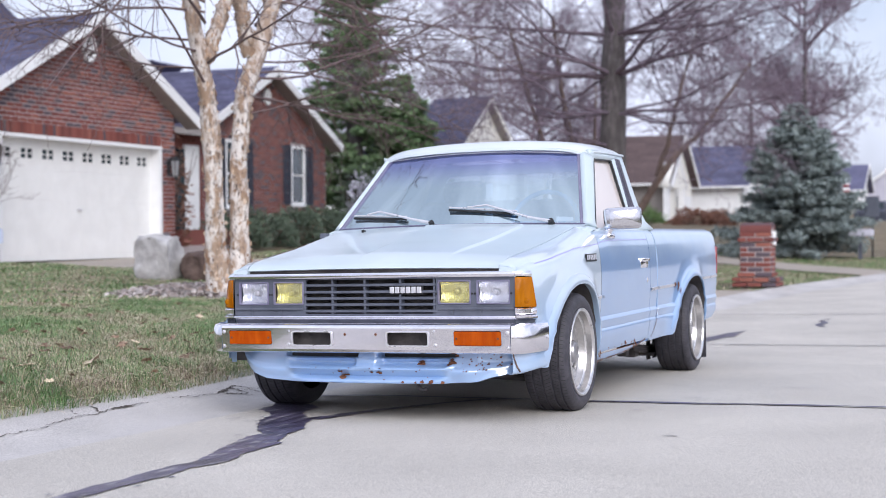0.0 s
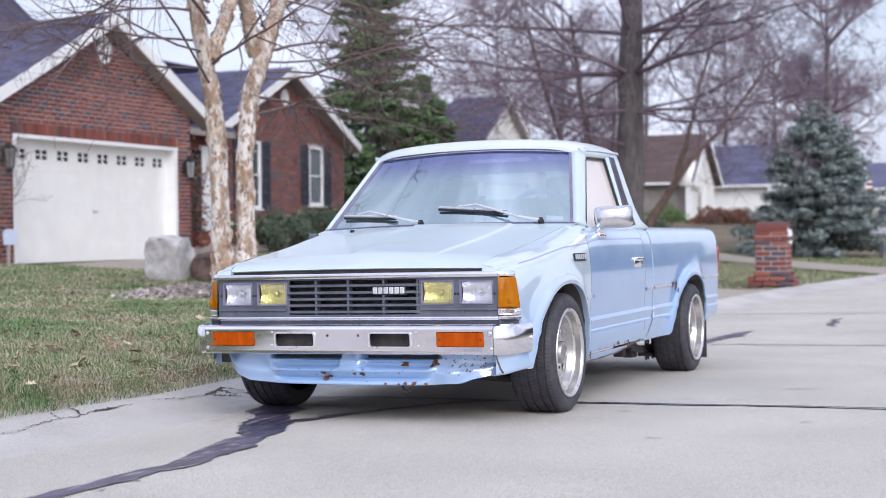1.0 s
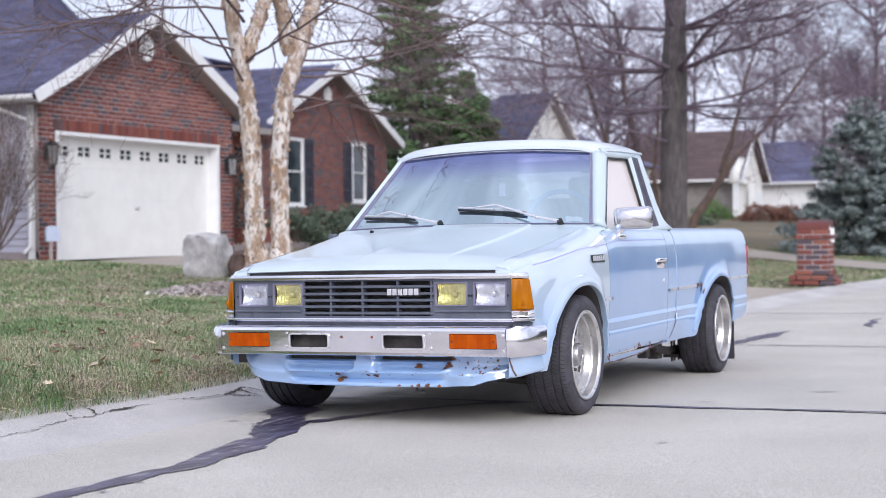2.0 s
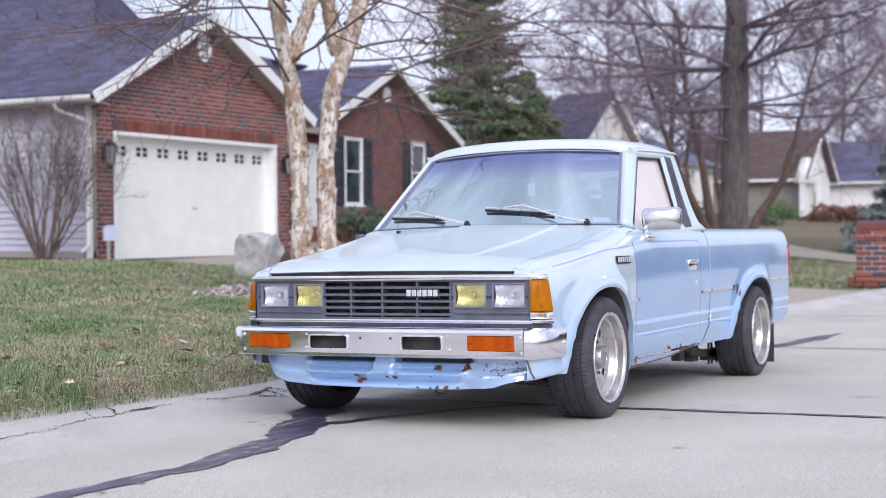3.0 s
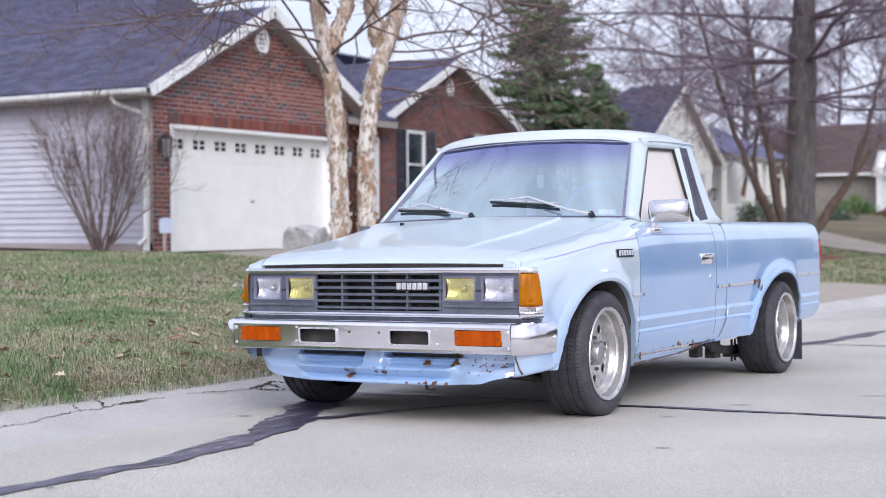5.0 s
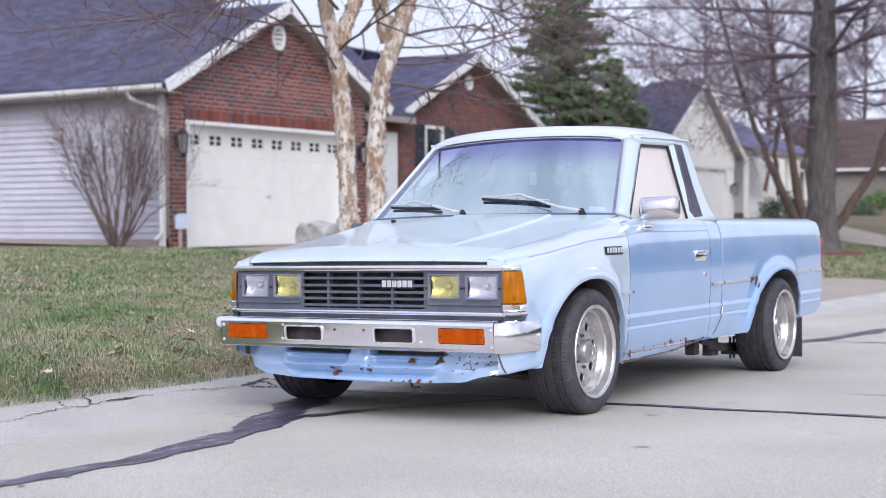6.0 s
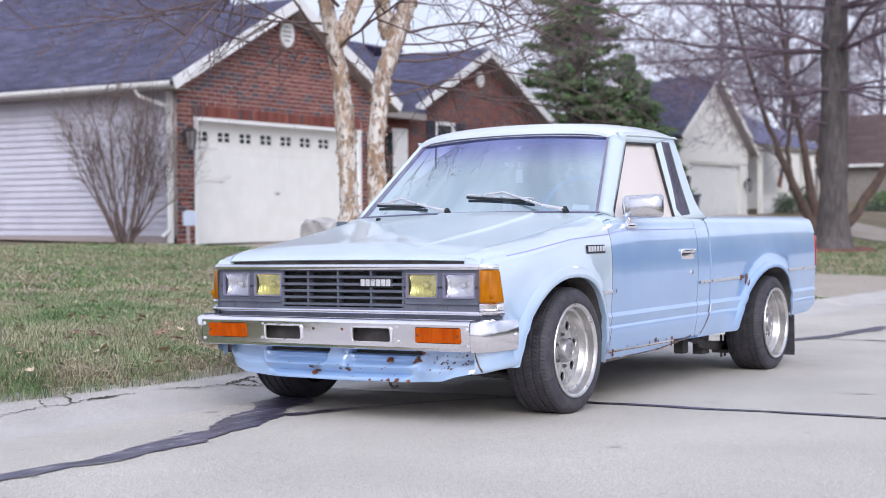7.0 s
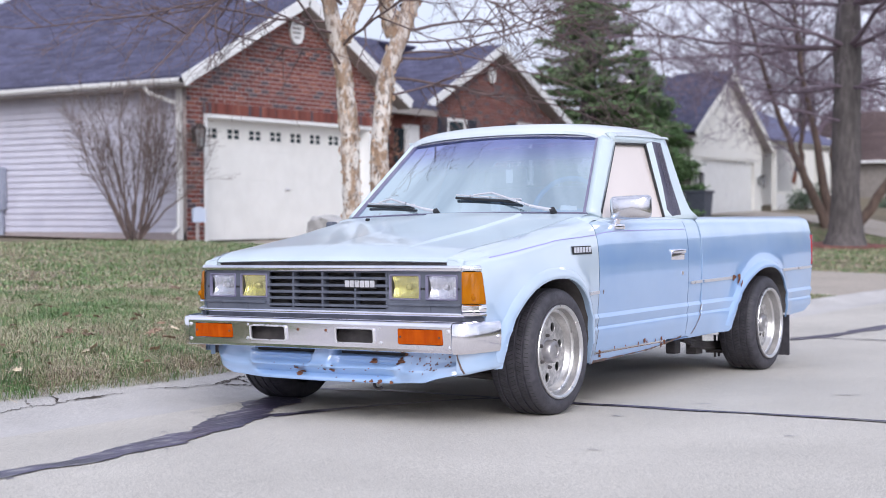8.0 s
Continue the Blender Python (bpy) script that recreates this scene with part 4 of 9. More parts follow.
part("porch_beam", boxm(-13.1, -12.9, 39.5, 47.5, 3.0, 3.18), M["cream"], white)
roof_plane(white, (-12.6, 39.4, 3.16), (-12.6, 47.8, 3.16), (-17.0, 47.8, 5.0), (-17.0, 39.4, 5.0), "shingle")
rail = part("porch_rail", boxm(-13.03, -12.97, 40.7, 47.2, 1.42, 1.50), M["cream"], white, "white porch railing")
for k in range(44):
    y = 40.8 + 0.146 * k
    part("baluster", boxm(-13.015, -12.985, y - 0.02, y + 0.02, 0.66, 1.42), M["white"], rail)
sash_window(white, -15.38, 43.3, 44.3, 1.3, 2.8)
lantern(VX + 0.03, 33.98, 1.6)
lantern(VX + 0.03, 39.12, 1.6)
flag = thing("porch_flag", (-12.9, 41.9, 1.6), "dark furled flag with red stripes on a porch post", "flag")
part("pole", tube(bmesh.new(), [(-12.92, 42.5, 2.0), (-12.5, 41.7, 3.0)], 0.015, 6), M["white"], flag)
rows = [[(-12.62 - 0.05 * math.sin(3 * u + v) - 0.25 * v, 41.95 + 0.2 * u + 0.12 * v, 2.85 - 1.0 * v - 0.1 * u) for u in np.linspace(0, 1, 6)] for v in np.linspace(0, 1, 8)]
part("cloth", sheet(rows[:5]), M["shutter"], flag, smooth=60)
part("stripe", sheet(rows[4:]), M["red_hedge"], flag, smooth=60)
bin_ = thing("wheeled_bin", (-12.5, 33.1, 0.5), "dark grey wheeled bin beside the garage", "wheeled bin")
part("body", sheet([[(-12.5 + a * k, 33.1 + b * k, z) for a, b in ((-0.3, -0.3), (0.3, -0.3), (0.3, 0.3), (-0.3, 0.3))] for z, k in ((0.5, 0.8), (1.38, 1.0))], close_u=True), M["grey_plastic"], bin_)
part("lid", boxm(-12.84, -12.16, 32.76, 33.44, 1.38, 1.46, bevel=0.02), M["grey_plastic"], bin_)


# ---- houses farther along ----
def simple_house(name, label, cx, cy, w, d, z0, wall_h, rise, wall, roof, gable_w=0.0, trim="white"):
    """A gabled house seen from far: ridge along the street, a cross gable to the street, windows, porch posts."""
    ob = thing(name, (cx, cy, z0), label, "house", "houses along the street")
    x0, x1, y0, y1, zt = cx - d / 2, cx + d / 2, cy - w / 2, cy + w / 2, z0 + wall_h
    part("wall", boxm(x0, x1, y0, y1, z0 - 1, zt), M[wall], ob)
    for y in (y0, y1):
        part("gable_end", slab([(x0, zt), (x1, zt), (cx, zt + rise)], 0.12, (), lambda u, v, k: (u, y + k, v)), M[wall], ob)
    roof_plane(ob, (x1 + 0.4, y0 - 0.3, zt - 0.1), (x1 + 0.4, y1 + 0.3, zt - 0.1), (cx, y1 + 0.3, zt + rise + 0.1), (cx, y0 - 0.3, zt + rise + 0.1), roof, 0.3, 0.9)
    roof_plane(ob, (x0 - 0.4, y1 + 0.3, zt - 0.1), (x0 - 0.4, y0 - 0.3, zt - 0.1), (cx, y0 - 0.3, zt + rise + 0.1), (cx, y1 + 0.3, zt + rise + 0.1), roof, 0.3, 0.9)
    for y in (y0 - 0.31, y1 + 0.31):
        bar(ob, "rake_board", (x1 + 0.4, y, zt - 0.1), (cx, y, zt + rise + 0.08), 0.03, 0.22, trim)
        bar(ob, "rake_board", (x0 - 0.4, y, zt - 0.1), (cx, y, zt + rise + 0.08), 0.03, 0.22, trim)
    for k in range(3):
        yy = y0 + w * (0.2 + 0.28 * k)
        sash_window(ob, x1 + 0.01, yy - 0.5, yy + 0.5, z0 + 0.9, z0 + 2.3)
    sw = part("side_window", slab(rrect(cx - 0.5, cx + 0.5, z0 + 0.9, z0 + 2.2, 0.01, 1), 0.06, [rrect(cx - 0.4, cx + 0.4, z0 + 1.0, z0 + 2.1, 0.01, 1)], lambda u, v, k: (u, y0 - 0.02 + k, v)), M["white"], ob)
    part("pane", boxm(cx - 0.42, cx + 0.42, y0 - 0.01, y0 + 0.01, z0 + 0.98, z0 + 2.12), M["dark_glass"], sw)
    return ob


def street_end_house(name, label, x0, x1, y0, y1, z0, zt, zr, wall, end, roof):
    """A gabled house whose ridge runs across the view: a slope to the south and a gable end to the street."""
    ob = thing(name, ((x0 + x1) / 2, (y0 + y1) / 2, z0), label, "house", "houses along the street")
    ym = (y0 + y1) / 2
    part("wall", boxm(x0, x1 - 0.2, y0 + 0.4, y1 - 0.4, z0 - 1, zt), M[wall], ob)
    part("gable_end", slab([(y0 + 0.4, z0 - 0.5), (y1 - 0.4, z0 - 0.5), (y1 - 0.4, zt), (ym, zr - 0.1), (y0 + 0.4, zt)], 0.12, (), lambda u, v, k: (x1 - 0.2 + k, u, v)), M[end], ob)
    roof_plane(ob, (x0 - 0.3, y0, zt - 0.08), (x1 + 0.25, y0, zt - 0.08), (x1 + 0.25, ym, zr), (x0 - 0.3, ym, zr), roof, 0.3, 0.9)
    roof_plane(ob, (x1 + 0.25, y1, zt - 0.08), (x0 - 0.3, y1, zt - 0.08), (x0 - 0.3, ym, zr), (x1 + 0.25, ym, zr), roof, 0.3, 0.9)
    for ye in (y0, y1):
        bar(ob, "rake_board", (x1 + 0.27, ye, zt - 0.12), (x1 + 0.27, ym, zr - 0.02), 0.04, 0.24, "white")
    part("gutter", boxm(x0 - 0.3, x1 + 0.25, y0 - 0.12, y0 - 0.02, zt - 0.16, zt - 0.04), M["white"], ob)
    return ob


brown = street_end_house("tan_house", "tan house with brown shingle roof and white gabled porch", -19.8, -13.45, 64.0, 71.0, 0.9, 3.3, 5.85, "tan_wall", "cream", "brown_shingle")
gp = [(63.6, 3.05), (66.6, 3.05), (65.1, 4.35)]
part("porch_gable", slab(gp, 0.5, (), lambda u, v, k: (-13.55 + k, u, v)), M["cream"], brown, "white porch gable")
for ye in (63.4, 66.8):
    bar(brown, "gable_trim", (-13.02, ye, 3.0), (-13.02, 65.1, 4.5), 0.05, 0.22, "white")
part("porch_post", boxm(-13.55, -13.27, 63.7, 64.0, 0.7, 3.05), M["white"], brown, "white porch post")
part("porch_post", boxm(-13.3, -13.05, 66.2, 66.45, 0.7, 3.05), M["white"], brown, "white porch post")
part("garage_door", boxm(-13.55, -13.46, 67.0, 70.0, 0.9, 2.7), M["white"], brown)
wing = street_end_house("pale_wing_house", "white house with slate roof beyond the tan one", -16.5, -11.3, 74.0, 82.0, 1.0, 3.4, 5.8, "white", "white", "shingle")
street_end_house("pale_house", "pale house with dark roof far down the street", -12.0, -6.6, 90.0, 97.0, 1.6, 3.5, 5.2, "cream", "white", "shingle")
simple_house("grey_house", "grey-blue house far down the street", -5.7, 112.0, 8, 5, 1.6, 2.2, 2.0, "siding", "shingle")
simple_house("slate_roof_house", "white house with slate roof behind the trees", -25.0, 60.0, 8, 7, 0.9, 3.4, 3.0, "white", "shingle")
# ---- trees and plants ----
class Wood:
    """Gathers tubes for trunks, limbs and twigs."""
    def __init__(self, seed):
        self.co, self.fc, self.rnd = [], [], random.Random(seed)

    def limb(self, pts, radii, n):
        side, last = None, None
        for i, p in enumerate(pts):
            d = (pts[min(i + 1, len(pts) - 1)] - pts[max(i - 1, 0)])
            d = d.normalized() if d.length > 1e-6 else Vector((0, 0, 1))
            side = d.orthogonal().normalized() if side is None else (side - d * side.dot(d)).normalized()
            up = d.cross(side)
            base = len(self.co)
            for k in range(n):
                a = 2 * math.pi * k / n
                self.co.append(p + (side * math.cos(a) + up * math.sin(a)) * radii[i])
            if last is not None:
                for k in range(n):
                    self.fc.append((last + k, last + (k + 1) % n, base + (k + 1) % n, base + k))
            last = base

    def wander(self, start, way, length, steps, bend, lift):
        r = self.rnd
        pts, p, d = [start], start.copy(), way.normalized()
        for _ in range(steps):
            d = (d + Vector((r.uniform(-bend, bend), r.uniform(-bend, bend), r.uniform(-bend, bend) + lift))).normalized()
            p = p + d * (length / steps)
            pts.append(p)
        return pts

    def spread(self, pts, r0, levels, length, counts, angle, lift, thin, bend=0.22):
        """Grows side shoots along a limb, then shoots on those."""
        r = self.rnd
        if not levels:
            return
        cnt = counts[0]
        for k in range(cnt):
            f = r.uniform(0.18, 1.0)
            i = min(int(f * (len(pts) - 1)), len(pts) - 2)
            q = pts[i].lerp(pts[i + 1], f * (len(pts) - 1) - i)
            ax = (pts[i + 1] - pts[i]).normalized()
            out = ax.orthogonal().normalized()
            out.rotate(Matrix.Rotation(r.uniform(0, 2 * math.pi), 3, ax))
            way = ax * math.cos(angle) + out * math.sin(angle)
            way.z += lift * 0.6
            ln = length * r.uniform(0.5, 1.15) * (1.15 - 0.55 * f)
            steps = 4 if levels > 1 else 3
            rad = max(thin, r0 * (0.5 if levels > 1 else 0.42) * (1.1 - 0.6 * f))
            sub = self.wander(q, way, ln, steps, bend, lift * 0.25)
            self.limb(sub, [max(thin * 0.6, rad * (1 - 0.8 * j / steps)) for j in range(steps + 1)], 5 if rad > 0.02 else 3)
            self.spread(sub, rad, levels - 1, length * 0.5, counts[1:], angle * 1.05, lift * 0.7, thin, bend)

    def mesh(self, name, origin):
        return quick_mesh(name, np.array(self.co) - np.array(origin), self.fc, 4)


def leaf_cloud(name, points, size, mat, parent, seed, flat=0.4, label="", long=1.6):
    """Many small leaf blades about given centres, one part of kind stuff."""
    g = np.random.default_rng(seed)
    c = np.asarray(points, float)
    n = len(c)
    u = g.normal(size=(n, 3))
    u[:, 2] *= flat
    u /= np.linalg.norm(u, axis=1)[:, None]
    v = np.cross(u, g.normal(size=(n, 3)))
    v /= np.linalg.norm(v, axis=1)[:, None]
    s = size * g.uniform(0.6, 1.3, (n, 1))
    co = np.stack([c - u * s * long, c + v * s * 0.5, c + u * s * long, c - v * s * 0.5], 1).reshape(-1, 3)
    root = parent
    while root.parent:
        root = root.parent
    co -= np.array(ORIGIN.get(root.name, Vector()))
    return tagged(hang(name, quick_mesh(name, co, np.arange(4 * n).reshape(n, 4), 4), M[mat], parent, label), kind="stuff")


# river birch with peeling bark
bx, by, bz = -4.6, 6.0, 0.36
birch = thing("birch_tree", (bx, by, bz), "bare birch with two pale peeling trunks on the lawn", "tree")


def birch_trunk(pts, radii, seed):
    rnd = random.Random(seed)
    fine, rr = [], []
    for k in range(41):
        f = k / 40 * (len(pts) - 1)
        i = min(int(f), len(pts) - 2)
        fine.append(Vector(pts[i]).lerp(Vector(pts[i + 1]), f - i) + Vector((rnd.uniform(-1, 1), rnd.uniform(-1, 1), 0)) * 0.008)
        rr.append(lerp(f, range(len(radii)), radii) * (1 + rnd.uniform(-0.06, 0.06)))
    bm = tube(bmesh.new(), fine, rr, 18)
    for v in bm.verts:
        v.co += noise.noise_vector(v.co * 7) * 0.016 + noise.noise_vector(v.co * 20) * 0.007
    t = part("trunk", bm, M["birch"], birch, "pale birch trunk with peeling bark", smooth=60)
    # curls of loose bark
    co, fc = [], []
    for k in range(330):
        f = rnd.random() ** 1.1 * 0.95
        i = int(f * 40)
        a = rnd.uniform(0, 2 * math.pi)
        p, r = fine[i], rr[i] * 1.02
        w, h, lift = rnd.uniform(0.10, 0.36), rnd.uniform(0.006, 0.030) * rnd.choice((1, 1, 1.8)), rnd.uniform(0.003, 0.022)
        base, sgn = len(co), rnd.choice((-1, 1))
        # a ragged flap that narrows and curls off towards its free end
        for uu, hh in ((0, 1.0), (0.5, rnd.uniform(0.6, 1.1)), (1, rnd.uniform(0.1, 0.5))):
            for vv in (-1, 1):
                ang = a + sgn * w * uu
                rad = r + lift * uu ** 2 + rnd.uniform(0, 0.003)
                co.append(p + Vector((rad * math.cos(ang), rad * math.sin(ang), h * vv * hh + rnd.uniform(-0.006, 0.006))))
        fc += [(base, base + 1, base + 3, base + 2), (base + 2, base + 3, base + 5, base + 4)]
    tagged(hang("loose_bark", quick_mesh("loose_bark", [c - Vector((bx, by, bz)) for c in co], fc, 4), M["birch_curl"], t, "tan curls of loose bark"), kind="stuff")
    return fine, rr


T1, R1 = birch_trunk([(-4.62, 5.88, 0.30), (-4.62, 5.80, 0.75), (-4.6, 5.72, 1.6), (-4.62, 5.64, 2.30), (-4.73, 5.53, 3.15), (-4.78, 5.35, 4.3)], [0.15, 0.094, 0.088, 0.083, 0.075, 0.05], 3)
T2, R2 = birch_trunk([(-4.58, 6.12, 0.30), (-4.58, 6.20, 0.75), (-4.6, 6.22, 1.6), (-4.58, 6.33, 2.30), (-4.48, 6.77, 3.28), (-4.32, 7.3, 4.5)], [0.15, 0.094, 0.09, 0.09, 0.088, 0.05], 4)
T3, R3 = birch_trunk([(-4.6, 5.62, 2.55), (-4.55, 5.82, 3.0), (-4.5, 6.05, 3.5), (-4.4, 6.3, 4.2)], [0.07, 0.065, 0.06, 0.04], 5)
T4, R4 = birch_trunk([(-4.6, 6.45, 2.70), (-4.62, 6.36, 3.1), (-4.7, 6.25, 3.6), (-4.7, 6.2, 4.3)], [0.08, 0.07, 0.065, 0.05], 6)
w = Wood(11)
for st, way, ln, r in (((-4.6, 5.62, 2.28), (0.10, -1.0, 0.55), 3.6, 0.020), ((-4.6, 5.60, 2.9), (0.2, -1.0, 0.28), 3.2, 0.026), ((-4.6, 6.32, 2.25), (0.15, 1.0, 0.02), 3.2, 0.024), ((-4.6, 6.42, 2.45), (0.3, 1.0, 0.14), 3.4, 0.022),
                       ((-4.6, 6.5, 2.75), (0.1, 1.0, 0.28), 3.4, 0.028), ((-4.6, 5.62, 2.5), (0.9, -0.8, 0.35), 2.6, 0.022), ((-4.6, 6.6, 3.0), (-0.3, 1.0, 0.3), 3.4, 0.026), ((-4.6, 5.6, 3.1), (-0.5, -0.9, 0.3), 3.0, 0.024),
                       ((-4.6, 6.3, 2.05), (0.4, 0.9, 0.12), 2.2, 0.018), ((-4.55, 5.55, 3.5), (0.4, -1.0, -0.05), 3.4, 0.026), ((-4.6, 6.8, 3.5), (0.4, 1.0, -0.06), 3.4, 0.026),
                       ((-4.55, 5.5, 3.9), (0.2, -1.0, 0.0), 3.6, 0.026), ((-4.6, 7.0, 4.0), (0.2, 1.0, -0.05), 3.4, 0.026), ((-4.6, 5.62, 2.72), (-1.0, -0.7, 0.03), 2.9, 0.020), ((-4.6, 5.6, 3.0), (-0.8, -1.0, -0.04), 3.4, 0.020), ((-4.6, 5.64, 2.45), (-1.0, -0.25, 0.12), 2.5, 0.018), ((-4.6, 5.62, 2.6), (-0.6, -1.0, 0.0), 3.2, 0.018), ((-4.6, 6.5, 2.62), (1.0, 0.5, -0.02), 2.6, 0.018), ((-4.6, 6.5, 2.5), (0.8, 0.9, 0.06), 3.0, 0.018), ((-4.6, 5.6, 3.3), (-0.9, -0.4, 0.1), 2.4, 0.022), ((-4.6, 6.7, 3.3), (0.9, 0.5, 0.0), 2.4, 0.022)):
    pts = w.wander(Vector(st), Vector(way), ln, 9, 0.2, -0.012)
    w.limb(pts, [0.68 * r * (1 - 0.75 * k / 9) for k in range(10)], 7)
    w.spread(pts, r, 2, 1.15, (13, 6), 0.85, -0.02, 0.003)
for st, way in (((-4.55, 5.5, 4.28), (0.35, -0.35, 1.0)), ((-4.6, 7.2, 4.48), (0.2, 0.4, 1.0)), ((-4.4, 6.3, 4.18), (0.5, 0.1, 1.0)), ((-4.7, 6.2, 4.28), (-0.4, -0.1, 1.0)), ((-4.55, 5.5, 4.2), (0.6, -0.9, 0.9)), ((-4.4, 6.3, 4.1), (0.9, -0.4, 0.9)), ((-4.55, 5.52, 4.1), (0.1, -1.0, 0.5)), ((-4.55, 5.5, 4.25), (0.28, -1.0, 0.62)), ((-4.55, 5.5, 4.2), (-0.1, -1.0, 0.55))):
    pts = w.wander(Vector(st), Vector(way), 4.2, 10, 0.16, 0.03)
    w.limb(pts, [0.045 * (1 - 0.085 * k) for k in range(11)], 7)
    w.spread(pts, 0.030, 3, 1.5, (8, 5, 4), 0.75, 0.02, 0.004)
tagged(hang("twig_crown", w.mesh("twig_crown", (bx, by, bz)), M["twig"], birch, "thin dark drooping twigs"), kind="stuff")


def bare_tree(name, at, label, trunk, radii, limbs, seed, bark, twig, counts, length, thin, angle=0.8, category="tree", lift=0.06, group=""):
    ob = thing(name, at, label, category, group)
    ww = Wood(seed)
    r = ww.rnd
    pts = [Vector(at) + Vector(p) for p in trunk]
    fine, rr = [], []
    for k in range(17):
        f = k / 16 * (len(pts) - 1)
        i = min(int(f), len(pts) - 2)
        fine.append(pts[i].lerp(pts[i + 1], f - i))
        rr.append(lerp(f, range(len(radii)), radii))
    bm = tube(bmesh.new(), fine, rr, 14)
    for v in bm.verts:
        v.co += noise.noise_vector(v.co * 2.2) * rr[0] * 0.12
    part("trunk", bm, M[bark], ob, smooth=60)
    for z0, z1, cnt, ln, rad, rise in limbs:
        for k in range(cnt):
            z = r.uniform(z0, z1)
            i = min(range(17), key=lambda j: abs(fine[j].z - at[2] - z))
            a = r.uniform(0, 2 * math.pi)
            l2 = ln * r.uniform(0.7, 1.15)
            path = ww.wander(fine[i], Vector((math.cos(a), math.sin(a), rise)), l2, 8, 0.16, 0.02)
            r0 = rad * r.uniform(0.7, 1.1)
            ww.limb(path, [r0 * (1 - 0.8 * j / 8) for j in range(9)], 6)
            ww.spread(path, r0, len(counts), length * l2 / ln, counts, angle, lift, thin)
    tagged(hang("twig_crown", ww.mesh("twig_crown", at), M[twig], ob), kind="stuff")
    return ob


bare_tree("oak_tree", (-5.95, 25.7, 0.05), "large bare oak with thick grey trunk", [(0, 0, -0.2), (0, 0, 0.4), (0.02, 0, 1.5), (0.05, 0, 4), (0.1, 0, 7), (0.1, 0, 11)], [0.58, 0.36, 0.305, 0.285, 0.24, 0.12],
          ((2.9, 4.2, 11, 5.6, 0.040, 0.0), (3.8, 7.5, 31, 5.8, 0.06, 0.14), (7, 10.5, 8, 4.6, 0.06, 0.5)), 21, "bark", "oak_twig", (9, 7, 5), 1.9, 0.0055, lift=0.03)
# stems lean across the street side: (sideways, height, thickness)
STEMS = (((0, 0), (-0.2, 0.6), (-0.65, 1.4), (-1.1, 2.4), (-1.5, 3.3), (-2.5, 6.2)), ((0, 0), (-0.05, 0.7), (-0.25, 1.8), (-0.45, 2.9), (-0.75, 4.2), (-1.0, 6.5)), ((0.1, 0), (0.2, 1.0), (0.1, 2.2), (0.3, 3.4), (0.4, 5.6)),
         ((0.4, 0), (0.95, 0.7), (1.5, 1.6), (2.2, 2.7), (2.9, 3.3), (4.2, 5.2)), ((1.9, 2.2), (2.2, 3.2), (2.5, 4.4), (3.1, 6.4)), ((-0.6, 1.3), (-0.7, 2.3), (-0.5, 3.4), (-0.6, 5.4)))
FAN = Vector((-7.95, 30.9, 0.15))
fan = thing("multi_stem_tree", FAN, "bare brown tree with several leaning stems", "tree")
ww = Wood(31)
for j, st in enumerate(STEMS):
    pts = [FAN + Vector((0.86 * u - 0.25 * (j % 3 - 1) * z / 3, 0.51 * u + 0.4 * (j % 3 - 1) * z / 3, z)) for u, z in st]
    fine = []
    for k in range(15):
        f = k / 14 * (len(pts) - 1)
        i = min(int(f), len(pts) - 2)
        fine.append(pts[i].lerp(pts[i + 1], f - i) + Vector((ww.rnd.uniform(-1, 1), ww.rnd.uniform(-1, 1), 0)) * 0.03)
    r0 = 0.155 if j in (0, 1, 3) else 0.085
    part("stem", tube(bmesh.new(), fine, [r0 * (1 - 0.055 * k) for k in range(15)], 10), M["bark_brown"], fan, smooth=60)
    ww.spread(fine[6:], 0.05, 3, 2.0, (11, 7, 5), 0.7, 0.12, 0.0055)
tagged(hang("twig_crown", ww.mesh("twig_crown", FAN), M["oak_twig"], fan), kind="stuff")
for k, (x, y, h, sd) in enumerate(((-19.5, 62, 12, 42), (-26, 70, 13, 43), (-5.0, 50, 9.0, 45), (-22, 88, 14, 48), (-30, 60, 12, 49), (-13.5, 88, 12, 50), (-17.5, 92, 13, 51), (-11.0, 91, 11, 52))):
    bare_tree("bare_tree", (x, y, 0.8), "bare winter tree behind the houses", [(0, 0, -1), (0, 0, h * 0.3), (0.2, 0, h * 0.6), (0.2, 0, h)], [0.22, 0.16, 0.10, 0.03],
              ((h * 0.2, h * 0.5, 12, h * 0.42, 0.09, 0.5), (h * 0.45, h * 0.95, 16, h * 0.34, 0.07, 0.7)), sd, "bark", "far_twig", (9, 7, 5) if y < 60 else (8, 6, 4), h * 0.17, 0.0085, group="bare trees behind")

# many-stemmed shrub at the siding
SH = (-12.66, 10.82, 0.50)
M["shrub_bark"] = surf("shrub_bark", (0.15, 0.112, 0.102), (0.235, 0.18, 0.165), 10, 0.95, bump=0.4, bscale=40)
sh = thing("bare_shrub", SH, "bare many-stemmed shrub beside the siding", "shrub")
roll = random.Random(51)
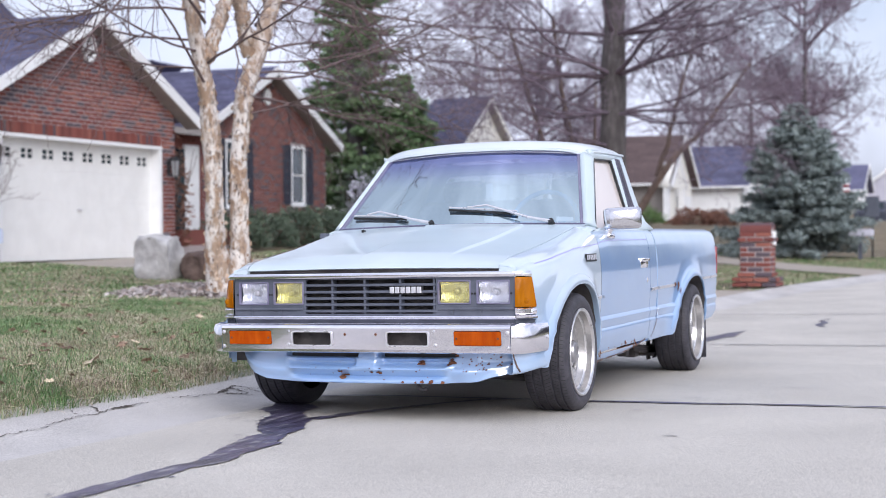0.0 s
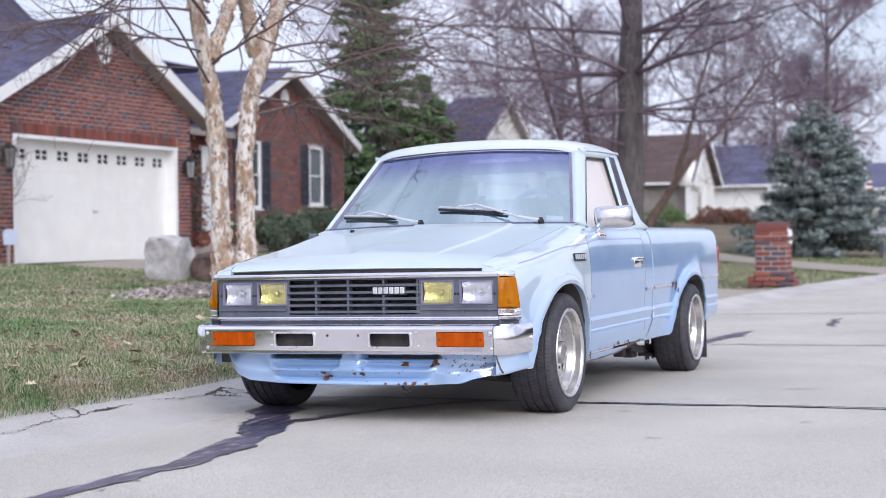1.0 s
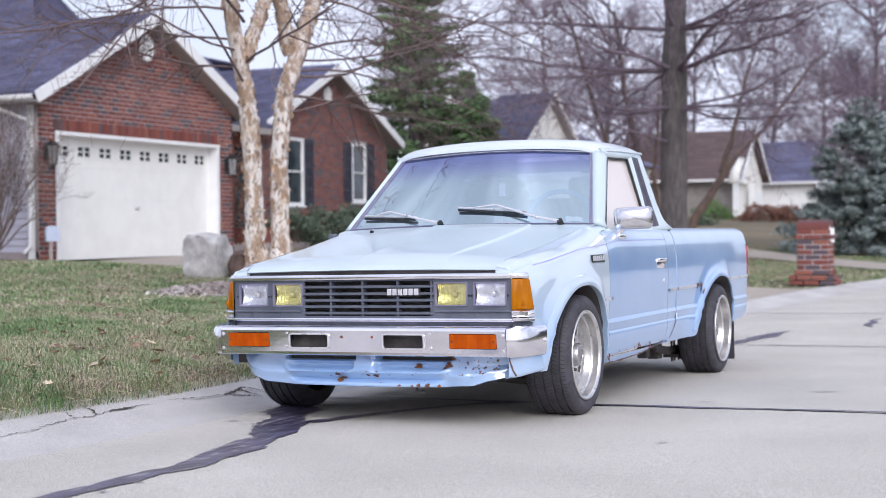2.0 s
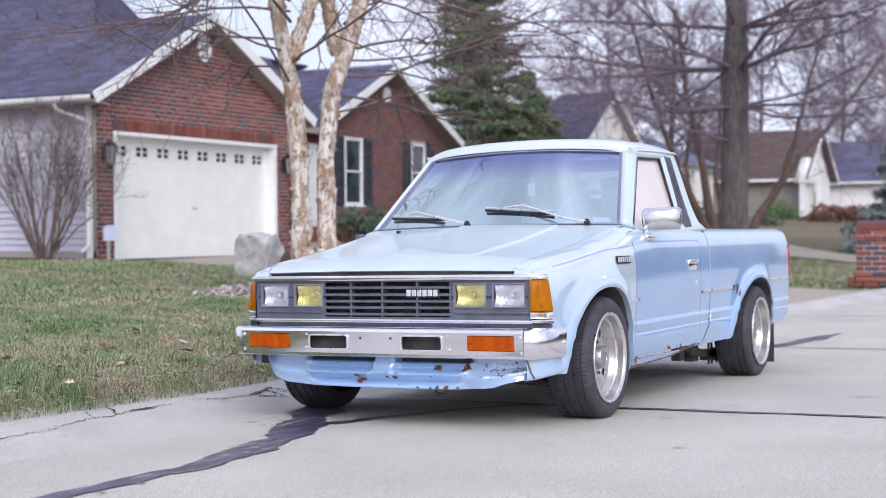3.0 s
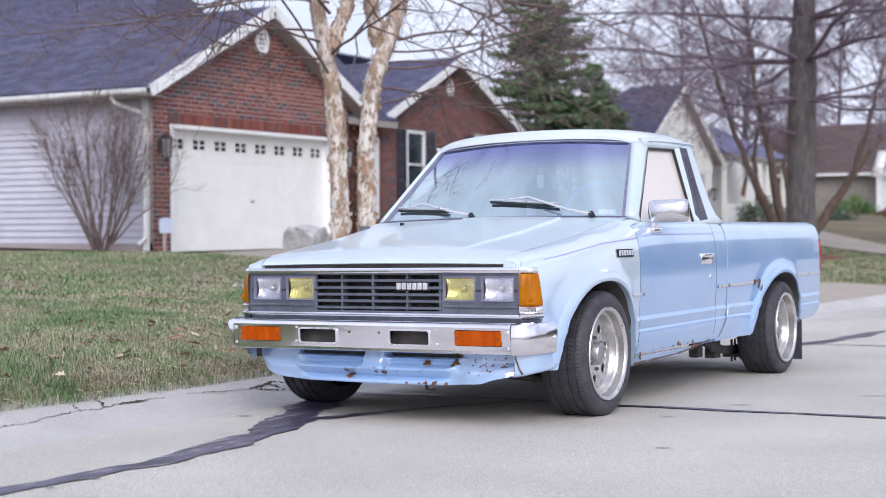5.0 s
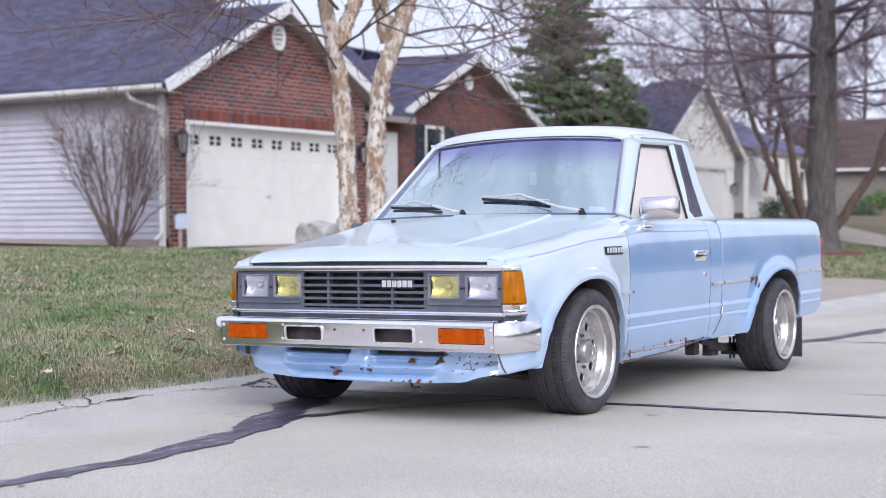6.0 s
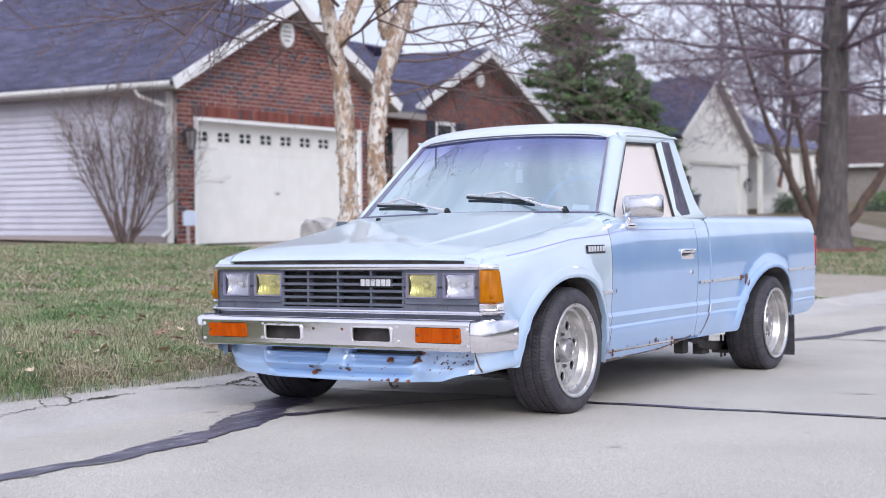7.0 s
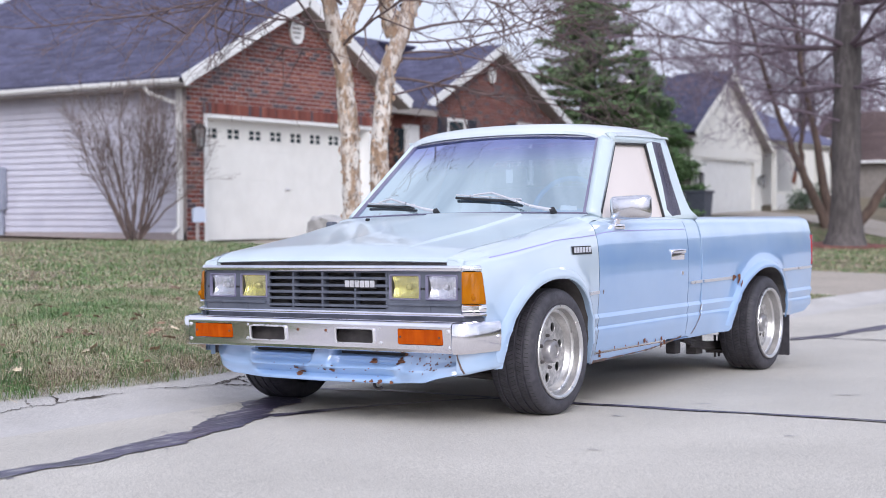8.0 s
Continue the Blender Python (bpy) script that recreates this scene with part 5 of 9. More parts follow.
for k in range(31):
    ww = Wood(510 + k)
    a, sp = roll.uniform(0, 2 * math.pi), roll.uniform(0.02, 0.78)
    ln = roll.uniform(2.0, 2.75) * (1 - 0.18 * sp)
    pts = ww.wander(Vector((SH[0] + 0.10 * math.cos(a), SH[1] + 0.10 * math.sin(a), 0.45)), Vector((sp * math.cos(a), sp * math.sin(a), 1)), ln, 9, 0.2, 0.045)
    r0 = roll.uniform(0.009, 0.021) * (1.25 - 0.6 * sp)
    ww.limb(pts, [r0 * (1 - 0.86 * j / 9) for j in range(10)], 6)
    ww.spread(pts[2:], r0 * 0.7, 2, 0.72, (11, 6), 0.60, 0.17, 0.0032, 0.3)
    hang("stem", ww.mesh("stem", SH), M["shrub_bark"], sh)


def conifer(name, at, h, rad, label, mat, seed, n_br, per, size, droop=-0.25, bare=0.08):
    """A tapered trunk with whorls of needle-clad boughs."""
    ob = thing(name, at, label, "tree", "")
    part("trunk", tube(bmesh.new(), [Vector(at) + Vector((0, 0, z)) for z in (-0.3, h * 0.3, h * 0.7, h)], [h * 0.028, h * 0.022, h * 0.012, 0.01], 9), M["bark"], ob, smooth=60)
    g = np.random.default_rng(seed)
    rnd = random.Random(seed)
    pts, ww = [], Wood(seed)
    for k in range(n_br):
        f = bare + (1 - bare) * (k + rnd.random()) / n_br
        z = h * f
        ln = rad * (1 - f) ** 0.8 * rnd.uniform(0.62, 1.12) + 0.12
        a = rnd.uniform(0, 2 * math.pi)
        tip = Vector((math.cos(a) * ln, math.sin(a) * ln, ln * (droop + 0.35 * f + rnd.uniform(-0.1, 0.1))))
        st = Vector(at) + Vector((0, 0, z))
        ww.limb([st, st + tip * 0.5 + Vector((0, 0, 0.03)), st + tip], [0.022, 0.014, 0.005], 4)
        m = max(6, int(per * ln / rad))
        t = np.sqrt(g.uniform(0.03, 1, m))
        wob = g.normal(size=(m, 3)) * np.array([0.13, 0.13, 0.07]) * (0.35 + ln * 0.45)
        pts.append(np.array(st)[None] + t[:, None] * np.array(tip)[None] + wob * (1.1 - 0.5 * t[:, None]))
    tagged(hang("bough_mass", ww.mesh("bough_mass", at), M["bark"], ob), kind="stuff")
    leaf_cloud("needle_mass", np.concatenate(pts), size, mat, ob, seed, 0.5)
    return ob


conifer("blue_spruce", (-2.78, 33.0, 0.1), 4.1, 2.15, "dense blue-grey spruce on the verge", "spruce", 61, 330, 420, 0.046, -0.02, 0.04)
conifer("pine_tree", (-15.5, 32.0, 0.5), 11.5, 2.05, "tall dark green pine between the houses", "pine", 62, 330, 330, 0.06, -0.05, 0.03)
conifer("pine_tree", (-14.2, 32.7, 0.5), 5.0, 2.0, "broad green pine between the houses", "pine_green", 63, 260, 330, 0.055, -0.02, 0.02)


def bush(name, at, rx, ry, rz, n, size, mat, seed, label, category="shrub"):
    ob = thing(name, at, label, category)
    g = np.random.default_rng(seed)
    ww = Wood(seed)
    for k in range(14):
        a = ww.rnd.uniform(0, 2 * math.pi)
        pts = ww.wander(Vector(at), Vector((math.cos(a) * rx, math.sin(a) * ry, rz * 1.2)), rz * 0.9, 4, 0.2, 0)
        ww.limb(pts, [0.02, 0.016, 0.012, 0.008, 0.004], 4)
    tagged(hang("stem_cluster", ww.mesh("stem_cluster", at), M["bark_brown"], ob), kind="stuff")
    d = g.normal(size=(n, 3))
    d /= np.linalg.norm(d, axis=1)[:, None]
    lump = 1 + 0.16 * np.sin(d[:, 0] * 5 + seed) * np.cos(d[:, 1] * 6) + 0.08 * np.sin(d[:, 2] * 9 + d[:, 1] * 7)
    r = g.uniform(0.45, 1, n) ** 0.4 * lump
    p = d * r[:, None] * np.array([rx, ry, rz])
    p[:, 2] = np.abs(p[:, 2])
    leaf_cloud("foliage", p + np.array(at), size, mat, ob, seed, 0.8, long=1.0)
    return ob


for y, ry, rz, sd in ((21.3, 0.8, 0.75, 71), (22.7, 0.95, 0.8, 72), (24.2, 0.9, 0.9, 73), (25.6, 1.0, 0.95, 74), (27.2, 0.9, 0.85, 75)):
    bush("evergreen_shrub", (-13.4, y, 0.55), 0.8, ry, rz, 2600, 0.045, "hedge", sd, "dark green evergreen shrub below the windows")
bush("evergreen_shrub", (-12.3, 42.8, 0.5), 1.0, 1.5, 1.15, 2600, 0.06, "hedge", 76, "rounded green shrub before the porch")
bush("evergreen_shrub", (-11.0, 47.5, 0.5), 0.8, 1.3, 0.8, 1500, 0.06, "hedge", 77, "rounded green shrub before the porch")
bush("evergreen_shrub", (-3.75, 32.2, 0.12), 0.5, 0.5, 0.75, 1200, 0.045, "hedge", 78, "small dark shrub beside the spruce")
bush("russet_shrub", (-10.3, 56.0, 0.8), 1.4, 1.8, 1.0, 2600, 0.07, "red_hedge", 79, "russet leafless hedge before the tan house")
bush("russet_shrub", (-9.6, 57.5, 0.8), 0.9, 1.3, 1.0, 1800, 0.07, "red_hedge", 80, "russet leafless hedge before the tan house")
bush("russet_shrub", (-13.2, 18.3, 0.6), 0.45, 0.6, 2.3, 900, 0.05, "red_hedge", 84, "thin russet-leaved shrub beside the entry")
bush("variegated_shrub", (-14.0, 29.8, 0.5), 0.8, 1.0, 2.0, 1600, 0.06, "siding", 81, "pale flecked evergreen shrub beyond the gable")
bush("evergreen_shrub", (-14.3, 30.2, 0.5), 1.0, 1.2, 2.2, 2600, 0.06, "hedge", 82, "tall dark evergreen shrub beyond the gable")
M["clipped_hedge"] = surf("clipped_hedge", (0.085, 0.15, 0.045), (0.17, 0.26, 0.09), 8, 0.7, island=0.3)
bush("evergreen_shrub", (-13.1, 58.0, 0.8), 1.0, 1.6, 1.2, 2200, 0.07, "clipped_hedge", 83, "green hedge before the tan house")


# ---- boulders, bed and pillar ----
def boulder(name, at, rx, ry, rz, seed, mat, label, cut=0.75):
    bm = bmesh.new()
    bmesh.ops.create_icosphere(bm, subdivisions=4, radius=1.0)
    for v in bm.verts:
        p = v.co.copy()
        d = p.normalized()
        q = Vector([max(-cut, min(cut, c)) for c in d])
        q += noise.noise_vector(d * 1.3 + Vector((seed, 0, 0))) * 0.16 + noise.noise_vector(d * 4 + Vector((seed, 3, 0))) * 0.06 + noise.noise_vector(d * 11) * 0.02
        v.co = Vector((q.x * rx, q.y * ry, q.z * rz)) + Vector(at)
    ob = solo(name, bm, M[mat], label, "boulder", smooth=70)
    return ob


boulder("boulder", (-7.45, 9.15, 0.54), 0.36, 0.33, 0.42, 2.0, "rock", "large pale grey boulder in the planting bed", 0.66)
boulder("boulder", (-6.95, 9.35, 0.42), 0.26, 0.32, 0.26, 7.0, "brown_rock", "dark brown boulder leaning on the grey one", 0.8)
g = np.random.default_rng(9)
BED = (-5.0, 6.9, 1.15, 1.6)


def bed_z(x, y):
    """The planting bed's uneven surface."""
    r = math.hypot((x - BED[0]) / BED[2], (y - BED[1]) / BED[3])
    return float(lawn_z(x, y)) + 0.09 * max(0, 1 - r ** 3) + 0.03 * noise.noise(Vector((x * 5, y * 5, 0))) - 0.015


rows, fc = [], []
for k in range(1500):
    r, a = math.sqrt(g.uniform(0, 1.15)), g.uniform(0, 2 * math.pi)
    x, y = BED[0] + BED[2] * r * math.cos(a), BED[1] + BED[3] * r * math.sin(a)
    s_, z_, a = g.uniform(0.012, 0.05) ** 1.0, bed_z(x, y), g.uniform(0, 3.1)
    i = len(rows)
    for dx, dy, dz in ((-1, -0.6, 0), (1, -0.7, 0), (0.8, 0.7, 0), (-0.9, 0.6, 0), (-0.4, -0.3, 0.8), (0.5, -0.3, 0.7), (0.4, 0.4, 0.9), (-0.4, 0.3, 0.8)):
        rows.append((x + s_ * (dx * math.cos(a) - dy * math.sin(a)), y + s_ * (dx * math.sin(a) + dy * math.cos(a)), z_ + 0.01 + s_ * dz))
    fc += [(i, i + 1, i + 5, i + 4), (i + 1, i + 2, i + 6, i + 5), (i + 2, i + 3, i + 7, i + 6), (i + 3, i, i + 4, i + 7), (i + 4, i + 5, i + 6, i + 7)]
M["pebble"] = surf("bed_stones", (0.20, 0.15, 0.13), (0.44, 0.40, 0.38), 12, 0.9, bump=0.3, island=0.55)
stones = tagged(new("bed_stones", quick_mesh("bed_stones", rows, fc, 4)), "grey and brown stones around the birch", "stones", kind="stuff")
stones.data.materials.append(M["pebble"])
bed = sheet([[(BED[0] + r * BED[2] * math.cos(a), BED[1] + r * BED[3] * math.sin(a), bed_z(BED[0] + r * BED[2] * math.cos(a), BED[1] + r * BED[3] * math.sin(a)) - (0.05 if r > 1 else 0)) for a in np.linspace(0, 2 * math.pi, 60)] for r in np.linspace(0.01, 1.08, 16)])
solo("mulch_bed", bed, M["mulch"], "planting bed of brown leaf mulch", "planting bed", "structure", smooth=60)
strip = sheet([[(x, y, float(lawn_z(x, y)) + 0.03) for y in np.linspace(10.2, 11.85, 6)] for x in np.linspace(-22, -12.2, 12)])
solo("mulch_bed", strip, M["mulch"], "mulched strip along the siding", "planting bed", "structure", smooth=60)
oak_bed = sheet([[(-6.0 + r * math.cos(a), 25.9 + 1.2 * r * math.sin(a), float(lawn_z(-6.0 + r * math.cos(a), 25.9 + 1.2 * r * math.sin(a))) + (0.05 if r < 0.9 else -0.02)) for a in np.linspace(0, 2 * math.pi, 28)] for r in (0.01, 0.5, 0.85, 0.95)])
M["red_mulch"] = surf("red_mulch", (0.16, 0.06, 0.05), (0.26, 0.11, 0.09), 8, 0.95, bump=0.6, stain=0.2)
solo("mulch_ring", oak_bed, M["red_mulch"], "ring of red mulch around the oak", "planting bed", "structure", smooth=60)

pil = thing("mailbox_pillar", (-1.0, 15.85, -0.06), "small red brick mailbox pillar on the verge", "mailbox")
part("core", boxm(-1.229, -0.771, 15.621, 16.079, -0.1, 0.80), M["mortar"], pil)
P = []
for k in range(11):
    z = -0.02 + 0.0762 * k
    e = 0.10 if k < 2 else 0.03 if k in (2, 9) else 0.0
    h = 0.235 + e
    nn = 3 if k < 2 else 2
    wlen = 2 * h / nn
    off = (k % 2) * wlen / 2
    for side in range(4):
        for j in range(nn + 1):
            a, b = -h + j * wlen - off, -h + (j + 1) * wlen - off
            a, b = max(a, -h), min(b, h)
            if b - a < 0.04:
                continue
            m_ = (a + b) / 2
            px, py = ((m_, -h + 0.03), (h - 0.03, m_), (m_, h - 0.03), (-h + 0.03, m_))[side]
            sx, sy = ((b - a - 0.02, 0.07), (0.066, b - a - 0.022))[side % 2]
            P.append((-1.0 + px - sx / 2, -1.0 + px + sx / 2, 15.85 + py - sy / 2, 15.85 + py + sy / 2, z + 0.008, z + 0.067))
for sp in P:
    PIECES.append(("brick", (sp[1] - sp[0], sp[3] - sp[2], sp[5] - sp[4]), "brick", pil, [((sp[0] + sp[1]) / 2, (sp[2] + sp[3]) / 2, (sp[4] + sp[5]) / 2)]))
for k in range(9):
    a = radians(12 + 19.5 * k)
    yy, zz = 15.85 - 0.20 * math.cos(a), 0.81 + 0.115 * math.sin(a) ** 0.8
    bm = boxm(-1.235, -0.765, -0.036, 0.036, -0.035, 0.035, bevel=0.004)
    bmesh.ops.rotate(bm, verts=bm.verts, matrix=Matrix.Rotation(math.pi / 2 - a, 3, "X"), cent=(0, 0, 0))
    bmesh.ops.translate(bm, verts=bm.verts, vec=(0, yy, zz))
    part("cap_brick", bm, M["brick"], pil)
part("cap_core", boxm(-1.22, -0.78, 15.68, 16.02, 0.78, 0.88), M["mortar"], pil)
part("mailbox_door", boxm(-0.765, -0.745, 15.74, 15.96, 0.62, 0.84, bevel=0.03), M["white"], pil, "white mailbox door", smooth=40)

post = thing("mailbox", (-1.08, 32.5, -0.05), "pale grey mailbox on a wooden post", "mailbox")
part("post", boxm(-1.13, -1.03, 32.45, 32.55, -0.3, 0.66), M["grey_plastic"], post)
part("box", boxm(-1.40, -0.74, 32.38, 32.62, 0.66, 0.87, bevel=0.05), M["siding"], post, smooth=50)
sign = thing("street_sign", (-0.9, 34.0, -0.1), "grey sign seen from behind on a post", "sign")
part("post", tube(bmesh.new(), [(-0.9, 34.0, -0.4), (-0.9, 34.0, 1.5)], 0.03, 6), M["black"], sign)
part("plate", boxm(-1.08, -0.72, 33.97, 33.985, 1.2, 1.75), M["grey_plastic"], sign)
fl = thing("garden_flag", (-3.2, 48.0, 0.2), "small red and white flag on a pole", "flag")
part("pole", tube(bmesh.new(), [(-3.2, 48.0, 0.0), (-3.2, 48.0, 3.1)], 0.03, 6), M["white"], fl)
for k in range(7):
    part("stripe", boxm(-3.16, -2.95, 47.98, 48.0, 2.6 - 0.10 * k - 0.095, 2.6 - 0.10 * k), M["red_lens" if k % 2 else "white"], fl)


def parked_car(at, length, label, mat):
    """A plain dark car far down the street, seen from behind."""
    ob = thing("parked_car", at, label, "car")
    x, y, z = at
    rows = []
    for dy, top, half in ((0, 0.9, 0.78), (0.25, 1.0, 0.85), (1.0, 1.05, 0.87), (1.4, 1.48, 0.7), (2.8, 1.5, 0.7), (3.5, 1.05, 0.86), (length, 0.85, 0.8)):
        rows.append([(x - half, y + dy, z + 0.3), (x - half, y + dy, z + min(top, 0.95)), (x - half * 0.8, y + dy, z + top), (x + half * 0.8, y + dy, z + top), (x + half, y + dy, z + min(top, 0.95)), (x + half, y + dy, z + 0.3)])
    bm = sheet(rows)
    bm.faces.ensure_lookup_table()
    part("body", bm, M[mat], ob, smooth=40)
    part("rear_panel", boxm(x - 0.78, x + 0.78, y - 0.03, y + 0.02, z + 0.3, z + 0.9, bevel=0.02), M[mat], ob)
    for sx in (-0.75, 0.75):
        for dy in (0.75, length - 0.8):
            w_ = part("car_wheel", tube(bmesh.new(), [(x + sx - 0.1, y + dy, z + 0.32), (x + sx + 0.1, y + dy, z + 0.32)], 0.32, 16), M["rubber"], ob, smooth=50)
    part("rear_window", boxm(x - 0.55, x + 0.55, y + 1.05, y + 1.2, z + 1.08, z + 1.4), M["dark_glass"], ob)


parked_car((-4.2, 70.0, 0.85), 4.5, "dark blue car parked on a far driveway", "shutter")
# ---- pickup truck, built nose towards -y, left flank towards +x, then set on the cambered road ----
truck = tagged(new("pickup_truck"), "faded pale blue lowered pickup truck with rust, parked at kerb", "pickup truck")
TILT = Matrix(((0.99988, 0, -0.0152, 0), (0.00028, 0.99983, 0.01859, 0), (0.0152, -0.01859, 0.99971, 0), (0, 0, 0, 1)))
truck.matrix_world = TILT


def rk(y):
    """The body's nose-down rake."""
    return 0.015 * y


def shoulder(y):
    return lerp(y, [-0.614, -0.606, -0.595, -0.575, -0.5, -0.03, 0.45, 0.6, 4], [0.662, 0.668, 0.673, 0.680, 0.695, 0.757, 0.840, 0.848, 0.848])


PROFILE_Z = [0.17, 0.24, 0.335, 0.343, 0.352, 0.393, 0.400, 0.412, 0.47, 0.55, 0.62, 0.70, 0.76, 0.80, 0.825, 0.84, 0.848]
PROFILE_X = [0.748, 0.768, 0.786, 0.784, 0.779, 0.790, 0.788, 0.782, 0.788, 0.792, 0.793, 0.790, 0.783, 0.773, 0.762, 0.750, 0.736]
ARCH_F = dict(c=-0.035, z=0.225, h=0.366, front=(0.432, 2.05), back=(0.345, 2.5))
ARCH_R = dict(c=2.50, z=0.23, h=0.33, front=(0.50, 1.75), back=(0.37, 2.6))


def arch_z(y, a):
    """Height of a wheel arch at y, or None outside it."""
    w, p = a["front"] if y < a["c"] else a["back"]
    u = abs(y - a["c"]) / w
    return a["z"] + a["h"] * (1 - u ** p) ** (1 / p) if u < 1 else None


def flare(y, z, a):
    w, p = a["front"] if y < a["c"] else a["back"]
    if z < a["z"] - 0.05:
        return 0
    r = ((abs(y - a["c"]) / w) ** p + (max(z - a["z"], 0) / a["h"]) ** p) ** (1 / p)
    return 0.030 * max(0, min(1, 1 - (r - 1.01) / 0.27)) ** 1.3


def SWEEP(y):
    return lerp(y, [-0.613, -0.608, -0.596, -0.580, -0.566, -0.556, -0.45], [0.690, 0.708, 0.728, 0.747, 0.760, 0.769, 0.82])


def flank(y, z):
    """How far the body side stands out at y and height z without rake."""
    top = shoulder(y)
    zz = z if z < 0.6 else 0.6 + (z - 0.6) * (0.848 - 0.6) / (top - 0.6)
    x = lerp(zz, PROFILE_Z, PROFILE_X) + flare(y, z, ARCH_F) + flare(y, z - 0.0, ARCH_R)
    x = x - 0.014 * max(0, (-0.25 - y) / 0.29) ** 2 - 0.012 * max(0, (y - 2.9) / 0.5) ** 2
    if y < -0.30:
        # the nose corner leans in towards the top and sweeps round to the grille
        x -= 0.026 * min(1, max(0, (z - 0.48) / 0.16)) * min(1, (-0.30 - y) / 0.24) ** 1.5
        x = min(x, SWEEP(y))
    return x


LEVELS = [0.17, 0.19, 0.21, 0.24, 0.27, 0.30, 0.335, 0.343, 0.352, 0.372, 0.393, 0.400, 0.412, 0.44, 0.47, 0.51, 0.55, 0.59, 0.62, 0.66, 0.70, 0.73, 0.76, 0.78, 0.80, 0.825, 0.84, 0.848]


def side_panel(ys, bottom, s, top_rows=(), lip=0.025, top=None):
    """A body side: columns at ys from bottom(y) up to the shoulder; extra rows over the top; a lip folded in below."""
    cols = []
    for y in ys:
        zb = bottom(y)
        tz = shoulder(y) if top is None else top(y)
        col = []
        for lv in LEVELS:
            z = lv if lv < 0.6 else 0.6 + (lv - 0.6) * (shoulder(y) - 0.6) / (0.848 - 0.6)
            z = min(max(z, zb), tz)
            col.append((s * flank(y, z), y, z + rk(y)))
        col.insert(0, (s * (flank(y, zb) - lip), y, zb + rk(y) + 0.004))
        for dx, dz in top_rows:
            col.append((s * (dx if not callable(dx) else dx(y)), y, tz + dz + rk(y)))
        cols.append(col)
    bm = sheet(cols)
    bmesh.ops.remove_doubles(bm, verts=bm.verts, dist=2e-4)
    bmesh.ops.recalc_face_normals(bm, faces=bm.faces)
    ref = [f for f in bm.faces if abs(f.normal.x) > 0.9]
    if ref and sum(f.normal.x * s for f in ref) < 0:
        bmesh.ops.reverse_faces(bm, faces=bm.faces)
    return bm


def arch_ys(a):
    """Columns crowded where an arch is steep."""
    out = []
    for k in range(0, 27):
        th = math.pi * k / 26
        w = a["front"][0] if math.cos(th) > 0 else a["back"][0]
        out.append(a["c"] - math.cos(th) * w * 0.999)
    return out


def seam_x(y):
    return lerp(y, [-0.62, -0.55, 0.45], [0.618, 0.625, 0.662])


def fender_bottom(y):
    a = arch_z(y, ARCH_F)
    if a is not None:
        return a
    if y < -0.5555:
        return min(shoulder(y) - 0.004, 0.650)
    if y < -0.507:
        return 0.42
    return 0.240 if y < 0 else lerp(y, [0.3, 0.42], [0.195, 0.188])


def door_bottom(y):
    return 0.235


def door_front(z):
    return lerp(z, [0.2, 0.25, 0.37, 0.53, 0.77, 0.85], [0.375, 0.380, 0.425, 0.437, 0.408, 0.400])


def screen(u, v, out=0.0):
    """A point of the windscreen: u from -1 to 1 across, v from 0 to 1 upwards."""
    half = lerp(v, [0, 1], [0.676, 0.548])
    x = half * u
    bow = (1 - u * u)
    y = lerp(v, [0, 1], [0.500, 0.892]) - 0.045 * bow
    z = lerp(v, [0, 1], [0.880, 1.267]) + lerp(v, [0, 1], [0.010, 0.024]) * bow
    return Vector((x + 0.0 * out, y - 0.70 * out, z + 0.71 * out))


